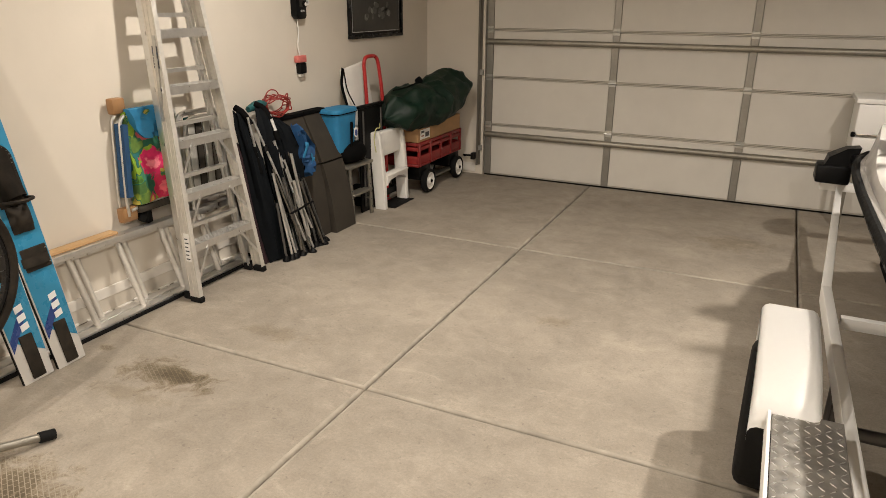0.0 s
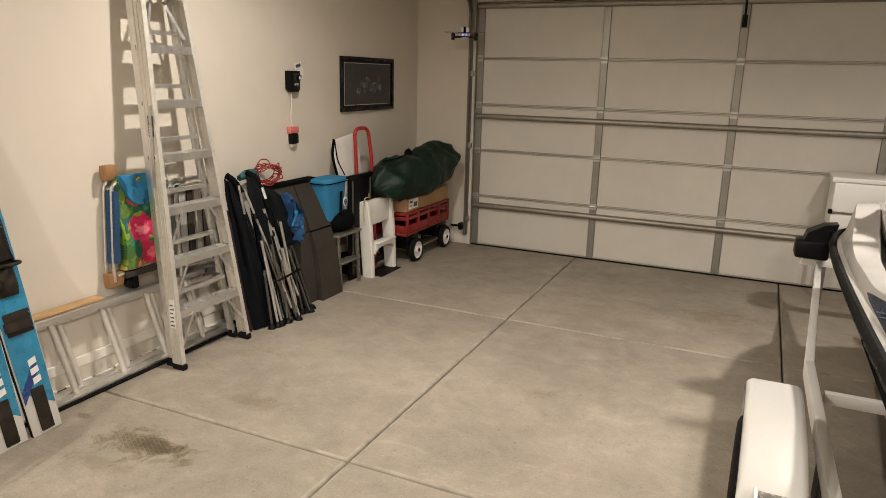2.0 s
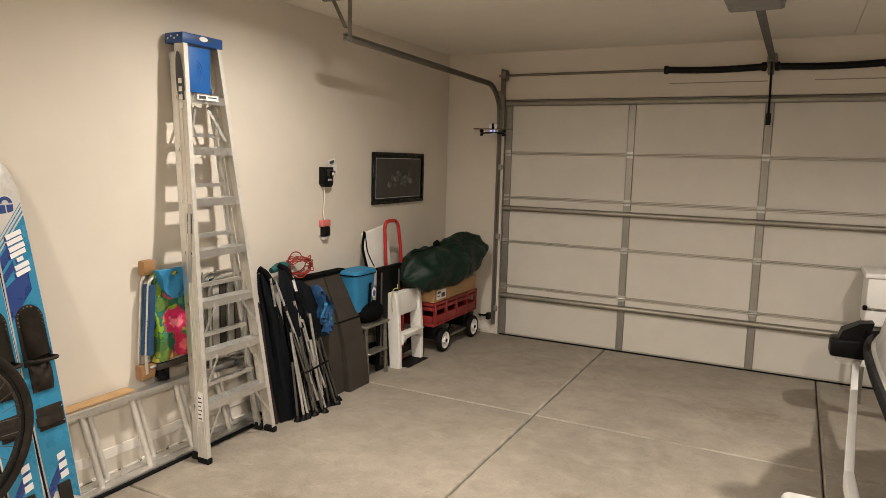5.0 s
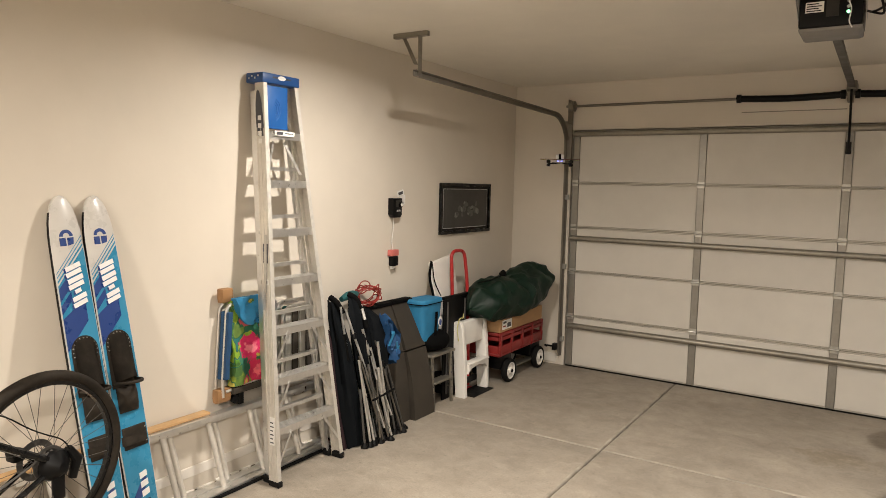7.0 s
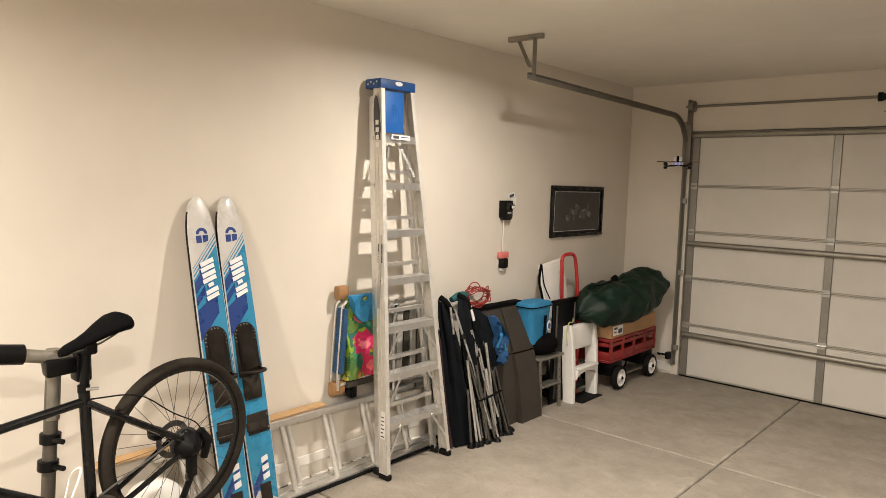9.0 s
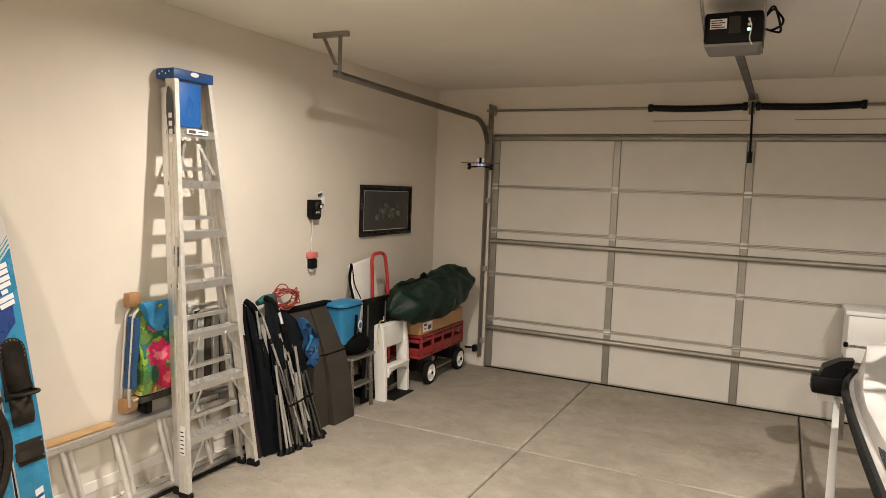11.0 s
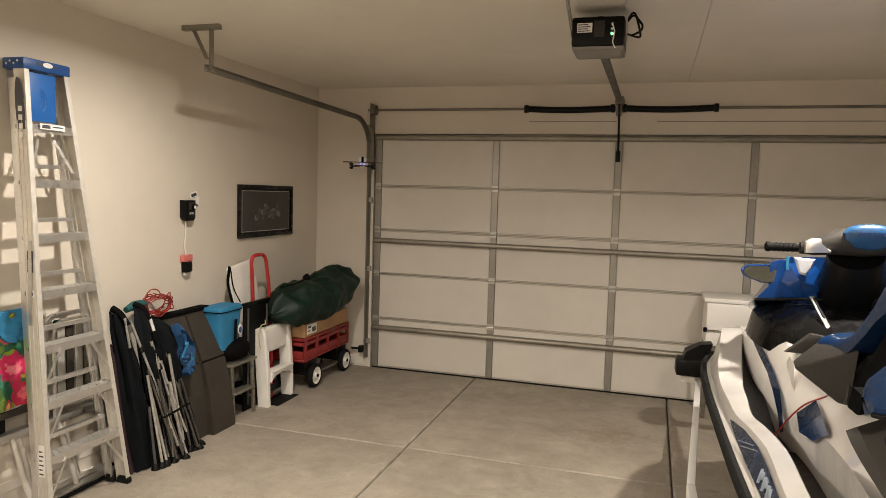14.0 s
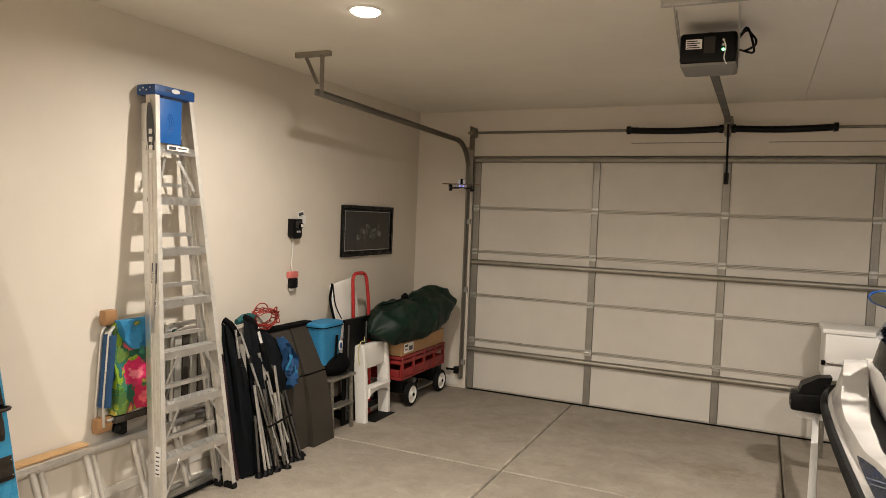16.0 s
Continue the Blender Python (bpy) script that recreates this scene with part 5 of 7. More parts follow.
# ---- water skis ----
def water_ski(y_tail, y_tip, label):
    """A ski in its own axes: x out of the face, y across, z along from the tail."""
    tilt = math.degrees(math.atan2(0.312, 1.725))
    lean = math.degrees(math.atan2(y_tail - y_tip, 1.72))
    ob = thing("water_ski", label, "water ski", (0.330, y_tail, 0.0), group="water skis", ry=-tilt, rx=lean)
    L = 1.756

    def half(z):
        w = 0.074 + 0.010 * math.sin(math.pi * min(1.0, max(0.0, z / 1.7)))
        if z > L - 0.26:
            t = (z - (L - 0.26)) / 0.26
            w *= math.sqrt(max(0.0, 1 - t ** 2.6))
        return max(w, 0.002)
    zs = [0.0, 0.02] + [0.1 + 0.1 * k for k in range(14)] + [L - 0.26 + 0.026 * k for k in range(9)] + [L - 0.036, L - 0.022, L - 0.011, L - 0.004, L - 0.0005]
    bm = bmesh.new()
    loft([[(0.012, -half(z), z), (0.016, -half(z) + 0.006, z), (0.016, half(z) - 0.006, z), (0.012, half(z), z), (-0.004, half(z), z), (-0.004, -half(z), z)] if half(z) > 0.012 else
          [(0.012, -half(z), z), (0.016, -half(z) * 0.6, z), (0.016, half(z) * 0.6, z), (0.012, half(z), z), (-0.004, half(z), z), (-0.004, -half(z), z)] for z in zs], bm)
    part("board", bm, SKIGREY, ob, "pale grey lacquered board")
    part("edge_band", loft([[(0.0125, -half(z) - 0.0012, z), (0.0125, -half(z) + 0.003, z), (-0.0035, -half(z) + 0.003, z), (-0.0035, -half(z) - 0.0012, z)] for z in zs[:-6]]), BLACKP, ob)

    def inlay(name, pts, mat, lift=0.0165, tall=0.0014):
        out = []
        for y, z in pts:
            h = half(z) - 0.0062
            out.append((max(-h, min(h, y)), z))
        return part(name, prism(out, lift, lift + tall, "x"), mat, ob)
    n = 8
    body = [(-1, 0.22)] + [(-1, 0.22 + (1.33 - 0.22) * k / n) for k in range(1, n + 1)] + [(1, 1.50 - (1.50 - 0.12) * k / n) for k in range(0, n + 1)]
    inlay("blue_field", body, SKIBLUE)
    for z, t in ((1.342, 0.010), (1.366, 0.006), (1.385, 0.004)):
        inlay("stripe", [(-1, z), (1, z + 0.17), (1, z + 0.17 + t), (-1, z + t)], SKIBLUE, 0.0166)
    for z0, z1, w in ((1.255, 1.315, -0.030), (1.195, 1.235, -0.020), (1.02, 1.175, 0.040)):
        a = 0.17 / 0.15
        inlay("navy_stripe", [(-1, z0), (w, z0 + a * (w + 0.075)), (w, z1 + a * (w + 0.075) - (0.05 if w > 0 else 0.0)), (-1, z1)], SKINAVY, 0.0181)
    # white slanted bars run down the board, each with a navy shadow
    for z, tall, y0, y1 in ((1.372, 0.050, -0.030, 0.044), (1.312, 0.050, -0.026, 0.048), (1.284, 0.018, 0.000, 0.030), (1.222, 0.050, -0.016, 0.052)):
        a = 0.34
        bars_ = ((0.0, 0.42), (0.56, 1.0)) if tall > 0.03 else ((0.0, 1.0),)
        for lo, hi in bars_:
            block = [(y0, z + tall * lo + a * y0), (y1, z + tall * lo + a * y1), (y1 - 0.004, z + tall * hi + a * y1), (y0 - 0.004, z + tall * hi + a * y0)]
            inlay("bar_shadow", [(p[0] - 0.007, p[1] - 0.006) for p in block], SKINAVY, 0.0196)
            inlay("white_bar", block, SKIWHITE, 0.0212)
    # dark round badge near the tip
    arc = [(0.032 * math.cos(radians(w)), 1.560 + 0.032 * math.sin(radians(w))) for w in range(0, 181, 15)] + [(0.016 * math.cos(radians(w)), 1.560 + 0.016 * math.sin(radians(w))) for w in range(180, -1, -15)]
    inlay("badge_arch", arc, SKINAVY, 0.0166)
    inlay("badge_bar", [(-0.034, 1.515), (-0.004, 1.515), (-0.004, 1.553), (-0.034, 1.553)], SKINAVY, 0.0166)
    inlay("badge_bar", [(0.003, 1.515), (0.030, 1.522), (0.034, 1.553), (0.003, 1.553)], SKINAVY, 0.0166)
    # tail: navy slashes, white marks, black pads
    inlay("navy_stripe", [(-1, 0.16), (0.03, 0.30), (0.03, 0.36), (-1, 0.22)], SKINAVY, 0.0181)
    for k in range(3):
        inlay("white_mark", [(-0.005, 0.24 + 0.045 * k), (0.035, 0.25 + 0.045 * k), (0.035, 0.28 + 0.045 * k), (-0.005, 0.27 + 0.045 * k)], SKIWHITE, 0.0197)
    part("tail_pad", box(0.0165, -0.030, 0.012, 0.023, 0.034, 0.225, 0.005, 2), BINDING, ob)
    # front binding: a rubber foot pocket on a riveted plate
    plate = [(0.064 * math.cos(radians(w)), 1.015 + 0.07 * math.sin(radians(w))) for w in range(0, 181, 15)] + [(-0.066, 0.80), (0.066, 0.80)]
    pl = part("binding_plate", prism(plate, 0.0166, 0.022, "x"), BINDING, ob)
    for k in range(13):
        w = radians(-20 + 220 * k / 12)
        part("rivet", lathe([(0.0045, 0), (0.003, 0.002)], (0.0222, 0.057 * math.cos(w), 1.012 + 0.062 * math.sin(w)), (1, 0, 0), 6), CHROME, pl)
    secs = []
    for k in range(8):
        t = k / 7
        z = 1.065 - 0.235 * t
        h = 0.008 + 0.075 * t ** 1.5
        w = 0.045 + 0.006 * math.sin(t * 3)
        secs.append([(0.022 + h * max(0.0, math.sin(radians(a))) ** 0.8, w * math.cos(radians(a)), z + 0.02 * t * math.sin(radians(a))) for a in range(0, 181, 15)])
    pocket = loft(secs, None, False, False)
    bmesh.ops.solidify(pocket, geom=list(pocket.faces), thickness=0.005)
    part("toe_pocket", pocket, BINDING, ob)
    lip = [Vector(p) + Vector((0.003, 0, -0.004)) for p in secs[-1]]
    part("pocket_lip", tube([p + Vector((0.030 * math.sin(math.pi * i / 12), 0.010 * math.cos(math.pi * i / 12), -0.020 * math.sin(math.pi * i / 12))) for i, p in enumerate(lip)], 0.008, 6), BINDING, ob)
    part("heel_pocket", roughen(loft([[(0.018 + 0.05 * s * math.sin(radians(a)), 0.052 * math.cos(radians(a)), z) for a in range(0, 181, 20)] + [(0.017, -0.03, z), (0.017, 0.03, z)] for z, s in ((0.80, 0.5), (0.76, 1.0), (0.71, 0.9), (0.675, 0.25))]), 0.003, 20), BINDING, ob)
    rp = part("rear_plate", box(0.0166, -0.058, 0.49, 0.024, 0.070, 0.60, 0.004), BINDING, ob)
    part("rear_strap", loft([[(0.02 + 0.03 * math.sin(radians(a)), 0.066 * math.cos(radians(a)), z) for a in range(0, 181, 20)] for z in (0.515, 0.56)], None, False, False), BINDING, ob)
    for k in range(3):
        part("rivet", lathe([(0.0045, 0), (0.003, 0.002)], (0.0242, 0.062, 0.51 + 0.035 * k), (1, 0, 0), 6), CHROME, rp)
    return ob


water_ski(-4.712, -4.778, "blue and grey water ski with black bindings, leaning on wall")
water_ski(-4.540, -4.612, "blue and grey water ski with black bindings, leaning on wall")

wb = thing("white_bag", "slumped white plastic bag on the floor by the wall", "plastic bag", (0.14, -5.08, 0))
bm = bmesh.new()
bmesh.ops.create_uvsphere(bm, u_segments=24, v_segments=14, radius=1.0)
for v in bm.verts:
    v.co = Vector((0.15 + 0.11 * v.co.x, -5.08 + 0.17 * v.co.y, 0.17 + 0.20 * max(-0.85, v.co.z)))
wpart("bag", roughen(bm, 0.02, 7), WHITEP, wb)

def mirrored(half):
    """A full cross-section from its left half, keel or side first, the centre last."""
    return half + [(-x, z) for x, z in half[-2::-1]]


def smooth_rows(stations, n=4):
    """More stations between the given ones, on a smooth curve."""
    out = []
    m = len(stations)
    for i in range(m - 1):
        p0, p1, p2, p3 = stations[max(i - 1, 0)], stations[i], stations[i + 1], stations[min(i + 2, m - 1)]
        for k in range(n):
            t = k / n

            def cr(a, b, c, d):
                return 0.5 * (2 * b + (c - a) * t + (2 * a - 5 * b + 4 * c - d) * t * t + (3 * b - a - 3 * c + d) * t ** 3)
            y = p1[0] + (p2[0] - p1[0]) * t
            out.append((y, [(cr(a[0], b[0], c[0], d[0]), cr(a[1], b[1], c[1], d[1])) for a, b, c, d in zip(p0[1], p1[1], p2[1], p3[1])]))
    out.append(stations[-1])
    return out


# ---- boat trailer ----
tr = thing("boat_trailer", "white painted steel watercraft trailer with diamond plate steps", "trailer", (4.24, -3.8, 0))
TC = 4.24
for s in (-1, 1):
    a, b, c = (TC + s * 0.500, -1.20, 0.47), (TC + s * 0.645, -3.15, 0.45), (TC + s * 0.61, -5.6, 0.45)
    wpart("main_rail", bar(a, b, 0.038, 0.08, 0.004), PAINTW, tr)
    wpart("main_rail", bar(b, c, 0.038, 0.08, 0.004), PAINTW, tr)
    # fender: a pressed steel cover with rolled edges
    xo, xi = TC + s * 0.905, TC + s * 0.712
    prof = [(-3.73, 0.30), (-3.732, 0.48), (-3.745, 0.575), (-3.775, 0.608), (-3.83, 0.620), (-4.05, 0.615), (-4.22, 0.60), (-4.34, 0.572), (-4.42, 0.545), (-4.455, 0.515), (-4.465, 0.485)]
    prof = [p[0] for _, p in smooth_rows([(k, [p]) for k, p in enumerate(prof)], 4)]
    secs = []
    for y, z in prof:
        d = 0.03 if z > 0.45 else 0.02
        secs.append([(xi, y, z - 0.05), (xi, y, z - 0.022), (xi + (xo - xi) * 0.04, y, z - 0.008), (xi + (xo - xi) * 0.12, y, z), (xi + (xo - xi) * 0.88, y, z), (xo - (xo - xi) * 0.04, y, z - 0.008), (xo, y, z - 0.022), (xo, y, z - 0.05)])
    bm = loft(secs, None, False, False)
    bmesh.ops.solidify(bm, geom=list(bm.faces), thickness=0.004)
    wpart("fender", bm, PAINTW, tr, "white pressed steel fender")
    tyre = wpart("tyre", lathe([(0.15, -0.070), (0.20, -0.084), (0.235, -0.085), (0.255, -0.076), (0.265, -0.06), (0.27, 0.0), (0.265, 0.06), (0.255, 0.076), (0.235, 0.085), (0.20, 0.084), (0.15, 0.070)], (TC + s * 0.832, -4.00, 0.27), (1, 0, 0), 36, close=True), RUBBER, tr)
    wpart("rim", lathe([(0.03, -0.05), (0.10, -0.03), (0.15, -0.07), (0.153, 0.07), (0.10, 0.03), (0.03, 0.05)], (TC + s * 0.832, -4.00, 0.27), (1, 0, 0), 28), GALV, tyre)
    step = wpart("step_plate", box(TC + s * 0.845, -5.35, 0.522, TC + s * 0.655, -4.41, 0.530, 0.002), PLATE, tr, "aluminium diamond plate step")
    wpart("step_edge", box(TC + s * 0.848, -5.35, 0.455, TC + s * 0.858, -4.41, 0.536, 0.002), PAINTW, tr)
    wpart("step_bracket", box(TC + s * 0.845, -5.2, 0.44, TC + s * 0.65, -5.14, 0.521), PAINTW, tr)
    wpart("bunk_board", box(TC + s * 0.30, -5.2, 0.47, TC + s * 0.40, -2.7, 0.545, 0.012, 2), BLACKF, tr)
    for y in (-5.0, -3.4):
        wpart("bunk_bracket", box(TC + s * 0.325, y - 0.03, 0.40, TC + s * 0.375, y + 0.03, 0.4695), GALV, tr)
# raised treads on the step, alternating in direction
tread = bmesh.new()
for i in range(7):
    for j in range(32):
        x = TC - 0.835 + 0.0275 * i
        y = -5.33 + 0.0285 * j
        a = radians(45 if (i + j) % 2 else -45)
        d = Vector((math.cos(a), math.sin(a), 0)) * 0.0115
        n_ = Vector((-d.y, d.x, 0)) * 0.17
        lo = [tread.verts.new(Vector((x, y, 0.5297)) + o) for o in (-d, -n_, d, n_)]
        hi = [tread.verts.new(Vector((x, y, 0.5318)) + o) for o in (-d * 0.75, -n_ * 0.55, d * 0.75, n_ * 0.55)]
        for k in range(4):
            tread.faces.new((lo[k], lo[(k + 1) % 4], hi[(k + 1) % 4], hi[k]))
        tread.faces.new(hi)
wpart("tread_pattern", tread, ALU, tr, "", "stuff", False)
for y in (-3.42, -4.9, -5.55):
    wpart("cross_member", bar((TC - 0.60, y, 0.44), (TC + 0.60, y, 0.44), 0.038, 0.05, 0.004), PAINTW, tr)
wpart("axle", tube([(TC - 0.80, -4.00, 0.27), (TC + 0.80, -4.00, 0.27)], 0.025, 10), STEEL_DARK, tr)
for s in (-1, 1):
    wpart("axle_hanger", box(TC + s * 0.60, -4.07, 0.27, TC + s * 0.65, -3.93, 0.41, 0.004), STEEL_DARK, tr)
wpart("front_beam", bar((TC - 0.62, -1.16, 0.50), (TC + 0.62, -1.16, 0.50), 0.06, 0.055, 0.004), PAINTW, tr)
wpart("tongue", bar((TC, -1.2, 0.44), (TC, -0.62, 0.42), 0.08, 0.08, 0.004), PAINTW, tr)
wpart("jack_post", tube([(TC, -0.80, 0.0), (TC, -0.80, 0.75)], 0.03, 12), GALV, tr)
wpart("bow_stop_post", bar((TC, -1.16, 0.52), (TC, -1.88, 0.88), 0.06, 0.06, 0.004), PAINTW, tr)
wpart("bow_roller", lathe([(0.02, -0.08), (0.06, -0.08), (0.035, 0.0), (0.06, 0.08), (0.02, 0.08)], (TC, -1.90, 0.88), (1, 0, 0), 18), RUBBER, tr)
# black bow guide on the end of the beam
bm = box(TC - 0.665, -1.27, 0.535, TC - 0.45, -1.10, 0.66, 0.02, 2)
prism([(TC - 0.625, 0.64), (TC - 0.60, 0.715), (TC - 0.50, 0.775), (TC - 0.42, 0.785), (TC - 0.45, 0.64)], -1.255, -1.12, "y", bm)
gd = wpart("bow_guide", roughen(bm, 0.006, 9), BLACKP, tr, "black moulded bow guide")
wpart("guide_arm", bar((TC - 0.46, -1.20, 0.70), (TC - 0.34, -2.12, 0.90), 0.035, 0.05, 0.008), BLACKP, gd)

# ---- personal watercraft ----
pw = thing("jet_ski", "white and blue three-seat jet ski resting on its trailer", "jet ski", (TC, -3.6, 0.545))


# plan of the rubbing strake: y, half width, height
GW = [(-5.25, 0.49, 0.93), (-4.9, 0.54, 0.935), (-4.55, 0.563, 0.94), (-4.2, 0.578, 0.94), (-3.7, 0.590, 0.94), (-3.2, 0.596, 0.94), (-2.85, 0.592, 0.945), (-2.62, 0.572, 0.955),
      (-2.44, 0.52, 0.955), (-2.30, 0.44, 0.95), (-2.18, 0.33, 0.94), (-2.09, 0.19, 0.935), (-2.06, 0.03, 0.935)]
# crest of the gunwale: y, half width of its inner edge, height
CREST = [(-5.25, 0.38, 1.01), (-4.9, 0.44, 1.045), (-4.55, 0.452, 1.055), (-4.2, 0.445, 1.052), (-3.95, 0.465, 1.038), (-3.75, 0.484, 1.018), (-3.3, 0.468, 1.02), (-2.9, 0.43, 1.07), (-2.5, 0.385, 1.125), (-2.25, 0.365, 1.10), (-1.92, 0.335, 1.02)]


def at(rows, y):
    """Values of a table at y, read on straight lines."""
    for a, b in zip(rows, rows[1:]):
        if a[0] <= y <= b[0]:
            t = (y - a[0]) / (b[0] - a[0])
            return [p + (q - p) * t for p, q in zip(a[1:], b[1:])]
    return list(rows[-1][1:])


hull = []
for y, w, z in GW:
    keel = 0.545 + max(0.0, (y + 3.0)) ** 2 * 0.21
    hull.append((y, [(-w * 0.98, z), (-w * 0.96, z - 0.10 * (1 - (keel - 0.545))), (-w * 0.80, (z + keel) / 2 - 0.05), (-w * 0.35, keel + 0.02), (0.0, keel)]))
secs = []
for y, half in smooth_rows(hull, 3):
    secs.append([(TC + x, y, z) for x, z in half + [(-x, z) for x, z in half[-2::-1]]])
bm = loft(secs, None, False, False)
bmesh.ops.solidify(bm, geom=list(bm.faces), thickness=0.008)
wpart("hull", bm, HULLBLACK, pw, "black gelcoat lower hull")
strake = [Vector((TC - w - 0.004, y, z)) for y, w, z in GW] + [Vector((TC + w + 0.004, y, z)) for y, w, z in GW[::-1]]
wpart("bumper", tube(rounded_path(strake, 0.2, 4), 0.019, 10, flat=1.25), RUBBER, pw, "black rubber bumper")

for s in (-1, 1):
    rows = []
    for y in (-5.25, -4.9, -4.55, -4.2, -3.95, -3.75, -3.5, -3.3, -3.1, -2.9, -2.7, -2.5, -2.40, -2.30, -2.20):
        (w, z), (r, rz) = at(GW, y), at(CREST, y)
        r = min(r, w - 0.07)
        low = 0.80 if y < -3.05 else 0.90
        tw = 0.060 + 0.045 * min(1.0, max(0.0, (y + 3.70) / 0.5))          # the flat top widens towards the bow
        tw = min(tw, w - 0.036 - r)
        rows.append((y, [(w * 0.99, z + 0.012), (w - 0.014, z + 0.022), (w - 0.026, z + 0.026), (r + tw + 0.004, rz - 0.012), (r + tw, rz - 0.002), (r + 0.006, rz + 0.004), (r, rz - 0.002),
                         (r - 0.014, max(low, rz - 0.14)), (r - 0.035, low), (0.26, low)]))
    bm = loft([[(TC + s * x, y, z) for x, z in half] for y, half in smooth_rows(rows, 3)], None, False, False)
    bmesh.ops.solidify(bm, geom=list(bm.faces), thickness=0.012)
    side = wpart("side_deck", bm, GELCOAT, pw, "white gunwale panel")
    # dark glossy graphic panel on the outer slope
    def slope(y, f):
        """A point of the outer slope, f 0 at the bumper to 1 at the crest."""
        (w, z), (r, rz) = at(GW, y), at(CREST, y)
        q = r + min(0.060 + 0.045 * min(1.0, max(0.0, (y + 3.70) / 0.5)), w - 0.036 - r) + 0.004
        return Vector((TC + s * (w - 0.026 + (q - w + 0.026) * f + 0.005), y, z + 0.026 + (rz - 0.012 - z - 0.026) * f + 0.004))
    bm = loft([[slope(y, a), slope(y, (a + b) / 2), slope(y, b)] for y, a, b in ((-3.73, 0.45, 0.50), (-3.80, 0.25, 0.72), (-3.95, 0.12, 0.88), (-4.15, 0.08, 0.92), (-4.40, 0.08, 0.90), (-4.58, 0.12, 0.82), (-4.74, 0.35, 0.55))], None, False, False)
    bmesh.ops.solidify(bm, geom=list(bm.faces), thickness=0.004)
    gp = wpart("graphic_panel", bm, NAVYG, side, "navy gloss graphic panel")
    up = Vector((s * 0.003, 0, 0.002))
    for k in range(3):
        y = -4.33 - 0.062 * k
        wpart("letter_shape", bar(slope(y + 0.012, 0.70) + up, slope(y - 0.012, 0.25) + up, 0.010, 0.004, 0.001), PRINTGREY, gp)
        wpart("letter_shape", bar(slope(y - 0.012, 0.70) + up, slope(y - 0.028, 0.45) + up, 0.008, 0.004, 0.001), PRINTGREY, gp)
    for q in (0.0, 0.06):
        wpart("graphic_line", bar(slope(-3.96 - q, 0.25) + up, slope(-4.12 - q, 0.80) + up, 0.004, 0.003), PRINTGREY, gp)
    wpart("foot_mat", box(TC + s * 0.26, -4.95, 0.812, TC + s * 0.425, -3.52, 0.822, 0.003), GREYP, pw, "dark ribbed foot mat")

BODY = [(-5.20, [(-0.30, 0.80), (-0.36, 0.86), (-0.28, 0.88), (-0.13, 0.90), (0, 0.905)]),
        (-4.98, [(-0.27, 0.81), (-0.36, 1.00), (-0.28, 1.02), (-0.14, 1.075), (0, 1.09)]),
        (-4.75, [(-0.295, 0.80), (-0.345, 1.09), (-0.268, 1.065), (-0.15, 1.142), (0, 1.17)]),
        (-4.55, [(-0.285, 0.80), (-0.335, 1.10), (-0.255, 1.085), (-0.14, 1.165), (0, 1.20)]),
        (-4.10, [(-0.268, 0.80), (-0.29, 1.04), (-0.22, 1.12), (-0.12, 1.15), (0, 1.16)]),
        (-3.70, [(-0.27, 0.80), (-0.28, 1.00), (-0.21, 1.10), (-0.12, 1.14), (0, 1.15)]),
        (-3.45, [(-0.30, 0.81), (-0.335, 1.05), (-0.27, 1.17), (-0.15, 1.21), (0, 1.22)]),
        (-3.15, [(-0.385, 0.90), (-0.385, 1.12), (-0.33, 1.245), (-0.18, 1.295), (0, 1.31)]),
        (-2.75, [(-0.42, 0.95), (-0.40, 1.09), (-0.36, 1.20), (-0.20, 1.25), (0, 1.265)]),
        (-2.42, [(-0.43, 0.98), (-0.41, 1.06), (-0.34, 1.135), (-0.17, 1.16), (0, 1.17)]),
        (-2.22, [(-0.34, 0.98), (-0.30, 1.05), (-0.22, 1.09), (-0.1, 1.105), (0, 1.11)]),
        (-2.09, [(-0.18, 0.97), (-0.14, 1.0), (-0.10, 1.015), (-0.06, 1.02), (0, 1.025)]),
        (-2.04, [(-0.07, 0.965), (-0.06, 0.98), (-0.04, 0.985), (-0.02, 0.99), (0, 0.99)])]
secs = []
for y, half in smooth_rows(BODY, 4):
    secs.append([(TC + x, y, z) for x, z in mirrored(half)])
wpart("centre_body", loft(secs, None, True, True), GELCOAT, pw, "white moulded hood and engine cover")
